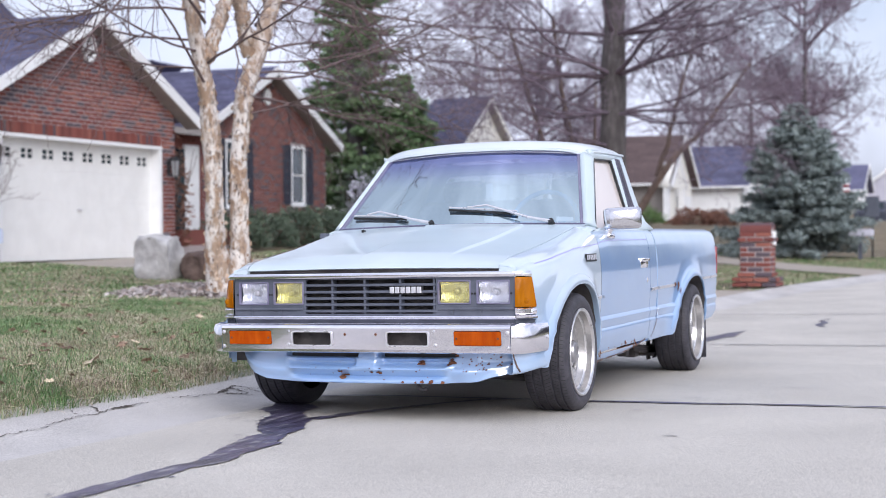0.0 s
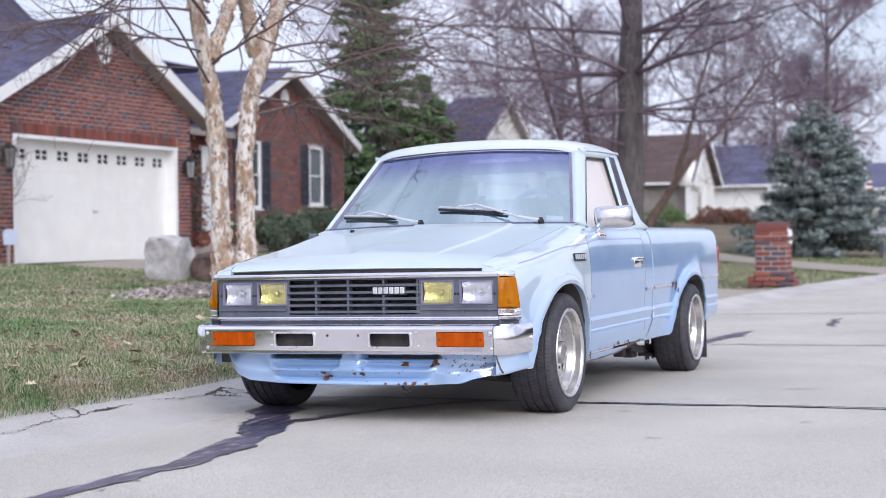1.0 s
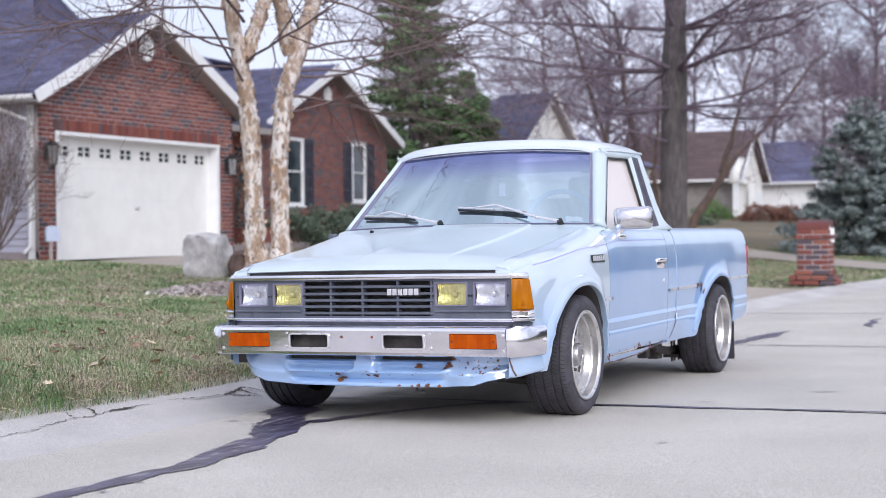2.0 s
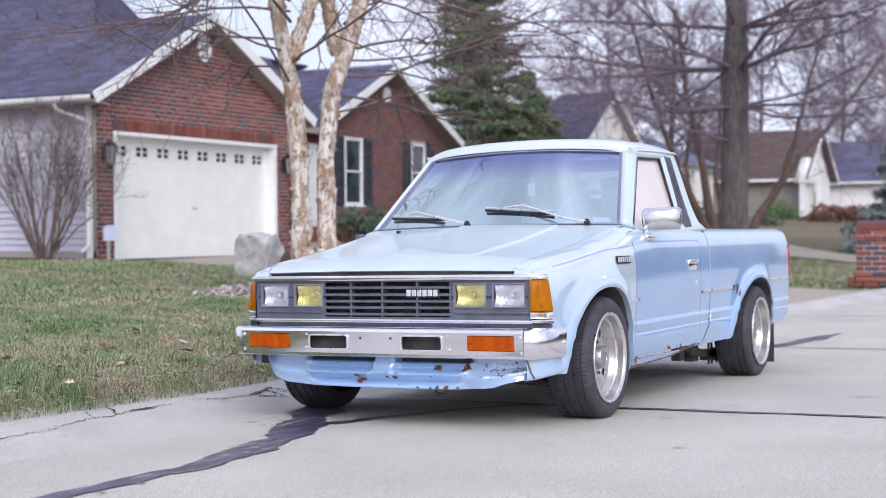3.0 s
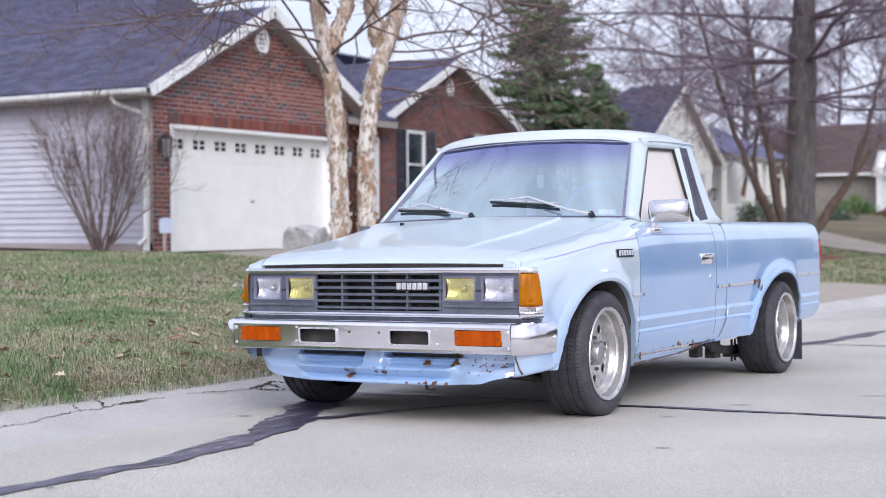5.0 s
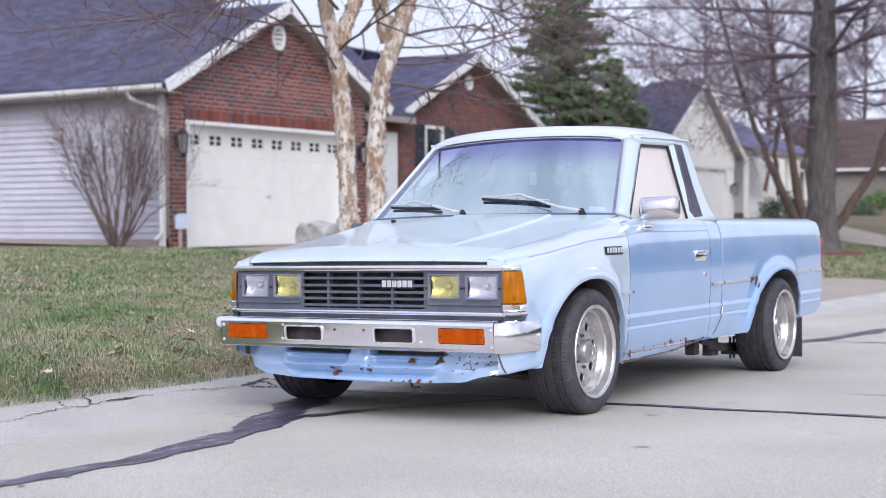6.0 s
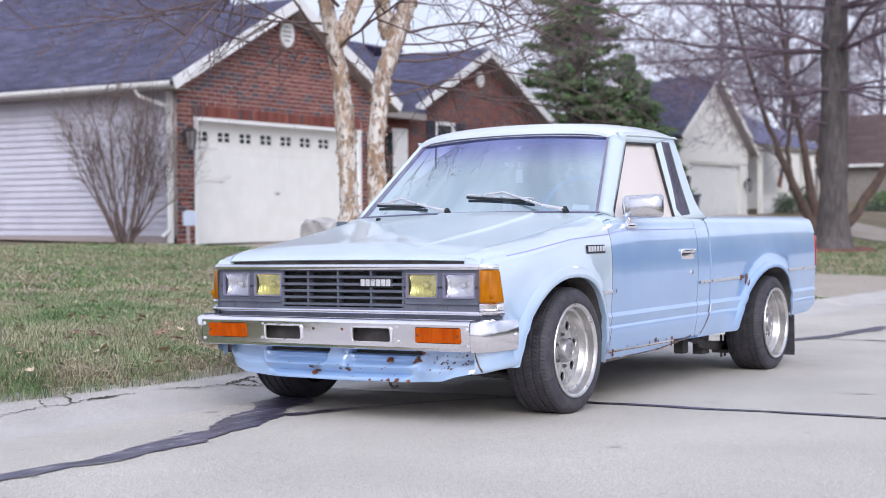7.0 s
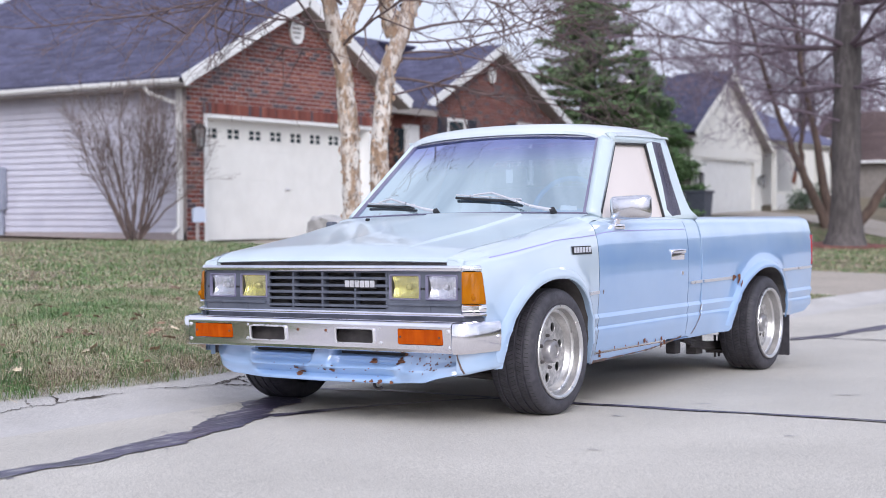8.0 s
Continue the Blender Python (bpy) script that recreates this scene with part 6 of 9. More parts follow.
for s, word in ((1, "left"), (-1, "right")):
    ys = sorted(set([-0.612, -0.606, -0.600, -0.59, -0.573, -0.5557, -0.5553, -0.545, -0.53, -0.5072, -0.5068, -0.49, -0.474] + arch_ys(ARCH_F) + [0.318, 0.33, 0.36, 0.39, 0.404]))
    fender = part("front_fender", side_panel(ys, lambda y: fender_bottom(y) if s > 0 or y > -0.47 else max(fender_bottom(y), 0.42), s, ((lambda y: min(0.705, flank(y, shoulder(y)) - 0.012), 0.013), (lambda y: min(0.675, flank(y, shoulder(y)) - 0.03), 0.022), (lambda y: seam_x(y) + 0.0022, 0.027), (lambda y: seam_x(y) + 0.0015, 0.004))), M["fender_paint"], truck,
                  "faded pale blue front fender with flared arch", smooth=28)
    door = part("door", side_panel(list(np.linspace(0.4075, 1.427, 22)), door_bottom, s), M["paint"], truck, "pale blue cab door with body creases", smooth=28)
    part("rocker_panel", side_panel(list(np.linspace(0.335, 1.50, 16)), lambda y: lerp(y, [0.3, 1.0, 1.3, 1.5], [0.185, 0.195, 0.225, 0.245]), s, top=lambda y: 0.224), M["paint"], truck, "pale blue sill with rusty lower edge", smooth=28)
    part("cab_corner", side_panel(list(np.linspace(1.431, 1.592, 8)), lambda y: lerp(y, [1.43, 1.48, 1.59, 1.61], [0.235, 0.235, 0.31, 0.38]), s), M["paint"], truck, smooth=28)
    bys = sorted(set([1.475, 1.49, 1.52, 1.56, 1.60, 1.612, 1.616, 1.65, 1.7, 1.8, 1.9, 1.98] + arch_ys(ARCH_R) + [2.88, 2.95, 3.05, 3.2, 3.3, 3.36, 3.395, 3.41]))

    # Added block behind the cab-bed gap; its dark colour gives the gap's shade.
    part("gap_shade_block", boxm(min(s * 0.60, s * 0.766), max(s * 0.60, s * 0.766), 1.56, 1.66, 0.30, 0.81), M["gap_shade"], truck)

    def bed_bottom(y):
        a = arch_z(y, ARCH_R)
        if a is not None:
            return a
        return lerp(y, [1.3, 1.99, 2.0, 2.87, 3.3, 3.41], [0.222, 0.224, 0.23, 0.245, 0.262, 0.30])

    def bed_top(y):
        # the front edge follows the slanted gap behind the cab
        if y < 1.612:
            return lerp(y, [1.475, 1.59, 1.612], [0.235, 0.30, 0.38])
        return shoulder(y) - 0.012 * max(0, (y - 3.34) / 0.07) ** 2
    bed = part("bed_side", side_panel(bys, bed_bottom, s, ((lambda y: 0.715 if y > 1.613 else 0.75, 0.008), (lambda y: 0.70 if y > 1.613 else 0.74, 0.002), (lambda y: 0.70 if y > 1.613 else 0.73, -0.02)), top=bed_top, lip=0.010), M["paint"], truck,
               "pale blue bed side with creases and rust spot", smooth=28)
    for a, y0, y1 in ((ARCH_F, -0.5, 0.35), (ARCH_R, 1.9, 2.9)):
        ays = arch_ys(a)
        part("wheel_well", sheet([[(s * x, y, (arch_z(y, a) or a["z"]) + rk(y) + 0.010) for x in (flank(y, (arch_z(y, a) or a["z"]) + 0.01) - 0.006, 0.62, 0.45)] for y in ays]), M["under"], truck, "sooty black wheel well", smooth=60)
        part("inner_wall", boxm(min(s * 0.44, s * 0.45), max(s * 0.44, s * 0.45), ays[0], ays[-1], 0.21, 0.60), M["under"], truck)
        # rolled flare standing proud round the arch
        rows = []
        for r, out in ((1.001, -0.003), (1.008, 0.0025), (1.03, 0.0055), (1.07, 0.0065), (1.10, 0.005), (1.125, 0.0018), (1.14, -0.002)):
            edge_row = []
            for th in np.linspace(0.10, math.pi - 0.10, 41):
                w, p = a["front"] if math.cos(th) > 0 else a["back"]
                u = abs(math.cos(th)) ** (2 / p) * (1 if math.cos(th) < 0 else -1)
                y, z = a["c"] + r * w * u, a["z"] + r * a["h"] * math.sin(th) ** (2 / p)
                edge_row.append((s * (flank(y, z) + out), y, z + rk(y)))
            rows.append(edge_row)
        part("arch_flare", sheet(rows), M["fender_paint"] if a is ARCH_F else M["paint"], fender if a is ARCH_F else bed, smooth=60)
    foot = [[(s * x, y, z + dz) for x, z in ((0.742, 0.846), (0.728, 0.856), (0.700, 0.866), (0.655, 0.872), (0.60, 0.872))] for y, dz in ((0.392, -0.020), (0.41, -0.006), (0.45, 0.003), (0.52, 0.008), (0.60, 0.006))]
    part("cowl_corner", sheet(foot), M["hood_paint"], truck, smooth=60)
    # body trims
    for ya, yb, za, zb in ((0.272, 0.400, 0.510, 0.512), (1.452, 1.600, 0.512, 0.515), (1.625, 2.02, 0.514, 0.517), (2.80, 3.39, 0.534, 0.536)):
        b2 = bmesh.new()
        yy = np.linspace(ya, yb, 8)
        rows = []
        for y in yy:
            z = lerp(y, [ya, yb], [za, zb])
            x = flank(y, z)
            rows.append([(s * (x - 0.002), y, z - 0.008 + rk(y)), (s * (x + 0.007), y, z - 0.007 + rk(y)), (s * (x + 0.007), y, z + 0.007 + rk(y)), (s * (x - 0.002), y, z + 0.008 + rk(y))])
        part("side_moulding", sheet(rows, b2), M["silver"], truck, "thin silver side moulding", smooth=60)
    # pinstripe under the shoulder
    rows = []
    for y in np.concatenate([np.linspace(-0.47, 0.40, 20), np.linspace(0.415, 1.42, 16)]):
        z = shoulder(y) - lerp(y, [-0.47, -0.2, 0.04, 0.4, 1.5], [0.005, 0.008, 0.014, 0.057, 0.056])
        rows.append([(s * (flank(y, z + d) + 0.0015), y, z + d + rk(y)) for d in (-0.0016, 0.0016)])
    part("pinstripe", sheet(rows), M["violet"], fender, "thin violet pinstripe")
    # door hardware
    x = flank(1.3, 0.69) * s
    handle = part("door_handle", boxm(x - 0.004, x + 0.004, 1.212, 1.376, 0.655, 0.704, bevel=0.004), M["chrome"], door, "chrome door handle in its recess", smooth=40)
    part("handle_paddle", boxm(min(x, x + s * 0.022), max(x, x + s * 0.016), 1.218, 1.370, 0.690, 0.710, bevel=0.005), M["chrome"], handle, smooth=40)
    part("lock", tube(bmesh.new(), [(s * 0.785, 1.345, 0.588), (s * 0.797, 1.345, 0.588)], 0.012, 14), M["chrome"], door, "round chrome door lock", smooth=40)
    # mirror on the driver's door alone
    if s > 0:
        ax, fw = Vector((0.95, 0.31, 0)).normalized(), Vector((0.31, -0.95, 0)).normalized()
        c = Vector((0.845, 0.63, 0.910))
        outline = rrect(-0.097, 0.097, -0.056, 0.056, 0.024, 6)
        rows = []
        for d, k in ((-0.022, 0.97), (-0.020, 1.0), (0.006, 1.0), (0.020, 0.975), (0.031, 0.92), (0.038, 0.84), (0.043, 0.70), (0.046, 0.5), (0.048, 0.25), (0.0485, 0.02)):
            rows.append([c + ax * (u * k) + Vector((0, 0, v * k + 0.04 * u)) + fw * d for u, v in [(lerp(k, [0.5, 1], [0.098 * uu / max(1e-6, math.hypot(uu / 0.98, vv / 0.55)) * 1.0, uu]), lerp(k, [0.5, 1], [0.098 * vv / max(1e-6, math.hypot(uu / 0.98, vv / 0.55)), vv])) for uu, vv in outline]])
        mirror = part("wing_mirror", sheet(rows, close_u=True), M["mirror_shell"], door, "chrome wing mirror on the door", smooth=60)
        part("mirror_glass", sheet([[c + ax * (u * k) + Vector((0, 0, v * k + 0.04 * u)) - fw * 0.018 for u, v in outline] for k in (0.95, 0.01)], close_u=True), M["chrome"], mirror)
        part("mirror_arm", tube(bmesh.new(), [(0.766, 0.630, 0.826), (0.772, 0.625, 0.845), (0.790, 0.618, 0.872)], [0.024, 0.018, 0.016], 10), M["chrome"], mirror, smooth=50)
        part("mirror_foot", boxm(0.744, 0.790, 0.585, 0.69, 0.808, 0.834, bevel=0.007), M["chrome"], mirror, smooth=40)
    # cab frame round the side window
    def gx(z):
        return s * lerp(z, [0.84, 0.87, 1.0, 1.285, 1.32], [0.738, 0.706, 0.672, 0.584, 0.572])
    def q(y, z):
        return (gx(z - rk(y)), y, z)
    n = 10
    f1 = [q(lerp(k, [0, n], [0.554, 0.948]), lerp(k, [0, n], [0.858, 1.243])) for k in range(n + 1)]

    def shell(k, over, back, drop=0.0):
        v = lerp(k, [0, n], [-0.03, 1.05])
        p = screen(s * 1.0, v)
        return Vector((p.x + s * over, p.y + back, p.z - drop))
    f00 = [shell(k, 0.002, 0.0, -0.003) for k in range(n + 1)]
    f01 = [shell(k, 0.022, 0.004, -0.004) for k in range(n + 1)]
    f0 = [shell(k, 0.038, 0.020, 0.004) for k in range(n + 1)]
    f02 = [tuple(Vector(p).lerp(Vector(r), 0.45) + Vector((s * 0.006, 0, 0))) for p, r in zip(f0, f1)]
    r0 = [q(lerp(k, [0, n], [1.275, 1.325]), lerp(k, [0, n], [0.868, 1.262])) for k in range(n + 1)]
    def rear(k, y0, y1, flarex):
        y, z = lerp(k, [0, n], [y0, y1]), lerp(k, [0, n], [0.870, 1.292])
        return (gx(z - rk(y)) + s * flarex * max(0, 1 - k / 4) ** 2, y, z)
    r1 = [rear(k, 1.575, 1.545, 0.012) for k in range(n + 1)]
    r2 = [rear(k, 1.612, 1.575, 0.030) for k in range(n + 1)]
    r3 = [(s * (abs(rear(k, 1.612, 1.575, 0.03)[0]) - 0.05), 1.640 - 0.003 * k, rear(k, 0, 0, 0)[2]) for k in range(n + 1)]
    r4 = [(s * 0.50, 1.645 - 0.003 * k, rear(k, 0, 0, 0)[2]) for k in range(n + 1)]
    bm = bmesh.new()
    sheet([f00, f01, f0, f02, f1], bm)
    sheet([r0, r1, r2, r3, r4], bm)
    t0 = [q(lerp(k, [0, n], [0.90, 1.575]), lerp(k, [0, n], [1.290, 1.300])) for k in range(n + 1)]
    t1 = [q(lerp(k, [0, n], [0.948, 1.325]), lerp(k, [0, n], [1.243, 1.257])) for k in range(n + 1)]
    sheet([t0, t1], bm)
    b0 = [q(lerp(k, [0, n], [0.455, 1.612]), lerp(k, [0, n], [0.852, 0.872]) - 0.012) for k in range(n + 1)]
    b1 = [q(lerp(k, [0, n], [0.554, 1.275]), lerp(k, [0, n], [0.858, 0.868])) for k in range(n + 1)]
    sheet([b0, b1], bm)
    bmesh.ops.remove_doubles(bm, verts=bm.verts, dist=1e-4)
    bmesh.ops.recalc_face_normals(bm, faces=bm.faces)
    pill = part("cab_frame", bm, M["hood_paint"], truck, "pale blue cab frame round the side window", smooth=30)
    md = pill.modifiers.new("thickness", "SOLIDIFY")
    md.thickness, md.offset = 0.02, 0
    # glass, its rubber run and the dark vent strip behind it
    gl = [[(gx(z - rk(y)) - s * 0.012, y, z) for y, z in ((0.545, 0.852), (1.30, 0.862))], [(gx(z - rk(y)) - s * 0.012, y, z) for y, z in ((0.94, 1.250), (1.34, 1.266))]]
    part("side_window", sheet(gl), M["side_glass"], door, "side window glass toned pale for the reflected sky")
    part("window_run", tube(bmesh.new(), [(gx(z - rk(y)) + s * 0.002, y, z) for y, z in [(0.56, 0.866), (0.955, 1.240), (1.316, 1.252), (1.272, 0.874)]], 0.0075, 6), M["black"], door)
    strip = [[(gx(z - rk(y)) + s * 0.014, y, z) for y, z in ((ya, 0.874), ((ya + yb) / 2, 1.075), (yb, 1.272))] for ya, yb in ((1.338, 1.385), (1.352, 1.397), (1.470, 1.492), (1.492, 1.508))]
    strip[0] = [(p[0] - s * 0.014, p[1], p[2]) for p in strip[0]]
    strip[-1] = [(p[0] - s * 0.008, p[1], p[2]) for p in strip[-1]]
    part("vent_strip", sheet(strip), M["trim_dark"], truck, "dark ribbed strip behind the side window", smooth=40)
    bmr = bmesh.new()
    for k in (0.3, 0.5, 0.7):
        tube(bmr, [(gx(z - rk(1.49)) + s * 0.015, lerp(k, [0, 1], [a0, a1]), z) for z, a0, a1 in ((0.88, 1.36, 1.48), (1.266, 1.40, 1.50))], 0.0025, 5)
    part("vent_rib", bmr, M["trim_dark"], truck)
    part("drip_rail", tube(bmesh.new(), [(gx(z - rk(y)) + s * 0.012, y, z + 0.004) for y, z in ((0.955, 1.270), (0.97, 1.277), (1.2, 1.287), (1.585, 1.298), (1.61, 1.293))], [0.002, 0.0055, 0.006, 0.006, 0.003], 6), M["white_roof"], truck, smooth=50)

# hood
rows = []
for y, dz in ((-0.612, None), (-0.605, None), (-0.585, None), (-0.55, None), (-0.50, 0.0), (-0.42, 0), (-0.3, 0), (-0.15, 0), (0.0, 0), (0.15, 0), (0.3, 0), (0.385, 0), (0.402, -0.001), (0.404, -0.02)):
    row = []
    front = {-0.612: 0.679, -0.605: 0.688, -0.585: 0.700, -0.55: 0.711}.get(y)
    cl = lerp(y, [-0.4, 0.4], [0.215, 0.262])
    marks = sorted((0.135 + sg * (cl + e)) / seam_x(y) for sg in (-1, 1) for e in (-0.012, -0.005, 0.002, 0.009, 0.014))
    for u in list(np.linspace(-1, marks[0], 9)) + marks[1:4] + list(np.linspace(marks[4], marks[5], 13)) + marks[6:9] + list(np.linspace(marks[9], 1, 7)):
        x = u * (seam_x(y) - 0.001)
        z = shoulder(y) + 0.028 + 0.020 * (1 - u * u)
        crease = abs(x - 0.135) - lerp(y, [-0.4, 0.4], [0.215, 0.262])
        z += 0.010 * lerp(crease, [-0.005, 0.009], [1, 0]) * min(1, max(0, (y + 0.52) / 0.25))
        if front is not None:
            z = front + 0.006 * (1 - u * u)
        else:
            z = z + (dz or 0)
        bow = 0.02 * (1 - u * u) if y > 0 else -0.008 * (1 - u * u)
        row.append((x, y + (-bow * 1.5 if y > 0.3 else bow * 0.6 if y < -0.4 else 0), z + rk(y)))
    rows.append(row)
rows.insert(0, [(x, y + 0.02, z - 0.004) for x, y, z in rows[0]])
rows = [[(r[0][0] + 0.001, r[0][1], r[0][2] - 0.022)] + r + [(r[-1][0] - 0.001, r[-1][1], r[-1][2] - 0.022)] for r in rows]
part("hood", sheet(rows), M["hood_paint"], truck, "pale blue hood with two faint creases", smooth=30)
cowl = [[(x, yy + 0.03 * (x / 0.7) ** 2, zz - 0.012 * (x / 0.7) ** 2) for x in np.linspace(-0.70, 0.70, 17)] for yy, zz in ((0.355, 0.820), (0.379, 0.876), (0.42, 0.886), (0.475, 0.893), (0.5, 0.86))]
part("cowl", sheet(cowl), M["hood_paint"], truck, "pale blue cowl below the windscreen", smooth=40)
for x in (0.242, -0.462):
    part("washer_nozzle", boxm(x - 0.008, x + 0.008, 0.318, 0.342, 0.860, 0.876, bevel=0.004), M["black"], truck)
part("antenna_base", boxm(-0.705, -0.665, 0.30, 0.35, 0.828, 0.862, bevel=0.008), M["grey_plastic"], truck, "small grey antenna base")


# windscreen
rows = [[screen(u, v) for u in np.linspace(-1, 1, 25)] for v in np.linspace(0, 1, 9)]
glass = part("windscreen", sheet(rows), M["windscreen"], truck, "bluish windscreen reflecting the pale sky", smooth=60)
glass.visible_shadow = False
rows = [[screen(u * 0.985, lerp(v, [0, 1], [0.52, 0.985]), 0.003) for u in np.linspace(-1, 1, 25)] for v in np.linspace(0, 1, 5)]
part("sun_band", sheet(rows), M["sun_band"], glass, "violet shade band along the top", smooth=60).visible_shadow = False
per = [(u, 0) for u in np.linspace(-1, 1, 25)] + [(1, v) for v in np.linspace(0.05, 0.95, 12)] + [(u, 1) for u in np.linspace(1, -1, 25)] + [(-1, v) for v in np.linspace(0.95, 0.05, 12)]
rows = []
for off, out in ((1.018, -0.004), (1.013, 0.009), (0.982, 0.009), (0.976, -0.002)):
    r = []
    for u, v in per:
        uu, vv = u * off, 0.5 + (v - 0.5) * (off if abs(u) < 0.99 or v in (0, 1) else 1.0)
        vv = 0.5 + (v - 0.5) * (1 + (off - 0.99) * 1.6)
        r.append(screen(uu, vv, out))
    rows.append(r)
part("windscreen_seal", sheet(rows, close_u=True), M["seal"], truck, "dark rubber windscreen seal", smooth=50)
# roof
rows = []
for y, zc, ze, half in ((0.880, 1.300, 1.276, 0.562), (0.882, 1.316, 1.288, 0.572), (0.905, 1.340, 1.304, 0.582), (0.955, 1.356, 1.318, 0.588), (1.1, 1.370, 1.330, 0.592), (1.3, 1.374, 1.336, 0.594), (1.45, 1.368, 1.336, 0.594), (1.54, 1.356, 1.330, 0.592), (1.59, 1.338, 1.318, 0.586), (1.615, 1.31, 1.296, 0.57)):
    row = []
    for k in range(-16, 17):
        u = math.sin(k / 16 * math.pi / 2)
        z = ze + (zc - ze) * (1 - abs(u) ** 2.4) - 0.022 * abs(u) ** 14
        row.append((u * half, y - (0.045 * (1 - u * u) if y < 1 else 0), z))
    row = [(-half - 0.002, row[0][1], ze - 0.05)] + row + [(half + 0.002, row[-1][1], ze - 0.05)]
    rows.append(row)
part("roof", sheet(rows), M["white_roof"], truck, "whitish blue cab roof", smooth=40)
hd = sheet([[screen(u, 1.03, 0.006) for u in np.linspace(-1, 1, 20)], [screen(u, 1.10, 0.0) - Vector((0, 0.012, 0)) for u in np.linspace(-1, 1, 20)]])
part("roof_header", hd, M["white_roof"], truck, smooth=40)
# cab rear wall with its window, and bulkheads
part("cab_back", slab([(-0.70, 0.30), (0.70, 0.30), (0.70, 0.87), (0.555, 1.285), (-0.555, 1.285), (-0.70, 0.87)], 0.02, [rrect(-0.50, 0.50, 0.93, 1.22, 0.05)], lambda u, v, w: (u, 1.62 - (v - 0.87) * 0.05 + w, v)), M["paint"], truck)
part("rear_window", sheet([[(-0.51, 1.615, 0.92), (0.51, 1.615, 0.92)], [(-0.51, 1.60, 1.23), (0.51, 1.60, 1.23)]]), pane("rear_glass", (0.8, 0.85, 0.9), 0.1), truck)
part("firewall", boxm(-0.70, 0.70, 0.43, 0.45, 0.22, 0.84), M["under"], truck)
part("cab_floor", boxm(-0.72, 0.72, 0.44, 1.60, 0.245, 0.27), M["under"], truck)
# Plain unseen block in the nose, added to stop light leaking through.
part("engine_bay_block", boxm(-0.60, 0.60, -0.50, 0.42, 0.23, 0.62), M["under"], truck)
# cabin
dash = part("dashboard", sheet([[(x, y, z) for x in np.linspace(-0.66, 0.66, 9)] for y, z in ((0.50, 0.872), (0.62, 0.885), (0.72, 0.875), (0.76, 0.82), (0.74, 0.55))]), M["blue_vinyl"], truck, "blue vinyl dashboard", smooth=40)
bm = bmesh.new()
wc, wx, wv = Vector((0.335, 0.93, 0.905)), Vector((1, 0, 0)), Vector((0, 0.38, 0.925))
tube(bm, [wc + (wx * math.cos(a) + wv * math.sin(a)) * 0.185 for a in np.linspace(0, 2 * math.pi, 33)], 0.013, 8, caps=False)
wheel = part("steering_wheel", bm, M["blue_vinyl"], truck, "blue steering wheel", smooth=60)
bm = bmesh.new()
tube(bm, [wc + wx * -0.18, wc, wc + wx * 0.18], 0.014, 6)
tube(bm, [wc, wc + Vector((0, -0.22, -0.10))], 0.03, 8)
part("wheel_spoke", bm, M["blue_vinyl"], wheel, smooth=50)
seat = part("bench_seat", boxm(-0.62, 0.62, 1.02, 1.50, 0.42, 0.56, bevel=0.04), M["cloth"], truck, "faded cloth bench seat", smooth=40)
b = boxm(-0.62, 0.62, 1.42, 1.55, 0.54, 1.06, bevel=0.05)
part("seat_back", b, M["cloth"], seat, smooth=40)
for x in (0.335, -0.335):
    part("headrest", boxm(x - 0.13, x + 0.13, 1.44, 1.53, 1.05, 1.18, bevel=0.035), M["cloth"], seat, smooth=40)
bm = bmesh.new()
tube(bm, [(0.04, 0.88, 1.20), (0.041, 0.88, 1.13)], 0.0015, 5)
freshener = part("air_freshener", boxm(0.022, 0.060, 0.879, 0.882, 1.055, 1.125, bevel=0.001), M["paper"], truck, "pale hanging air freshener")
part("string", bm, M["paper"], freshener)
part("windscreen_sticker", sheet([[screen(0.80, 0.05, -0.004), screen(0.93, 0.05, -0.004)], [screen(0.795, 0.115, -0.004), screen(0.92, 0.105, -0.004)]]), M["paper"], truck, "white paper tag behind the windscreen")
bm = bmesh.new()
for k in range(3):
    box(bm, 0.135 + 0.012 * k - 0.01, 0.135 + 0.012 * k + 0.008, 0.56, 0.575, 0.905 + 0.008 * (k % 2), 0.955)
part("dash_ornament", bm, M["paper"], dash, "small pale ornament on the dashboard")
# wipers
for b0, b1, el, pv in (((-0.612, 0.940), (-0.285, 0.918), (-0.455, 0.954), (-0.125, 0.874)), ((-0.056, 0.958), (0.325, 0.932), (0.155, 0.966), (0.518, 0.866))):
    def on(p, out):
        v = (p[1] - 0.885) / 0.39
        half = lerp(v, [0, 1], [0.676, 0.548])
        return screen(p[0] / half, v, out)
    wiper = part("wiper", tube(bmesh.new(), [on(pv, 0.022), on(((pv[0] * 2 + el[0]) / 3, (pv[1] * 2 + el[1]) / 3), 0.032), on(el, 0.030), on(((b0[0] + el[0]) / 2, (b0[1] + el[1]) / 2), 0.022)], [0.010, 0.007, 0.006, 0.005], 8), M["silver"], truck, "windscreen wiper with dark blade", smooth=50)
    part("blade", tube(bmesh.new(), [on(b0, 0.012), on(b1, 0.012)], 0.0075, 6), M["black"], wiper)
    part("pivot", tube(bmesh.new(), [on(pv, 0.0), on(pv, 0.032)], [0.017, 0.014], 10), M["black"], wiper, smooth=50)
    part("blade_back", tube(bmesh.new(), [on((b0[0], b0[1] + 0.008), 0.02), on((b1[0], b1[1] + 0.008), 0.02)], 0.0045, 6), M["silver"], wiper)

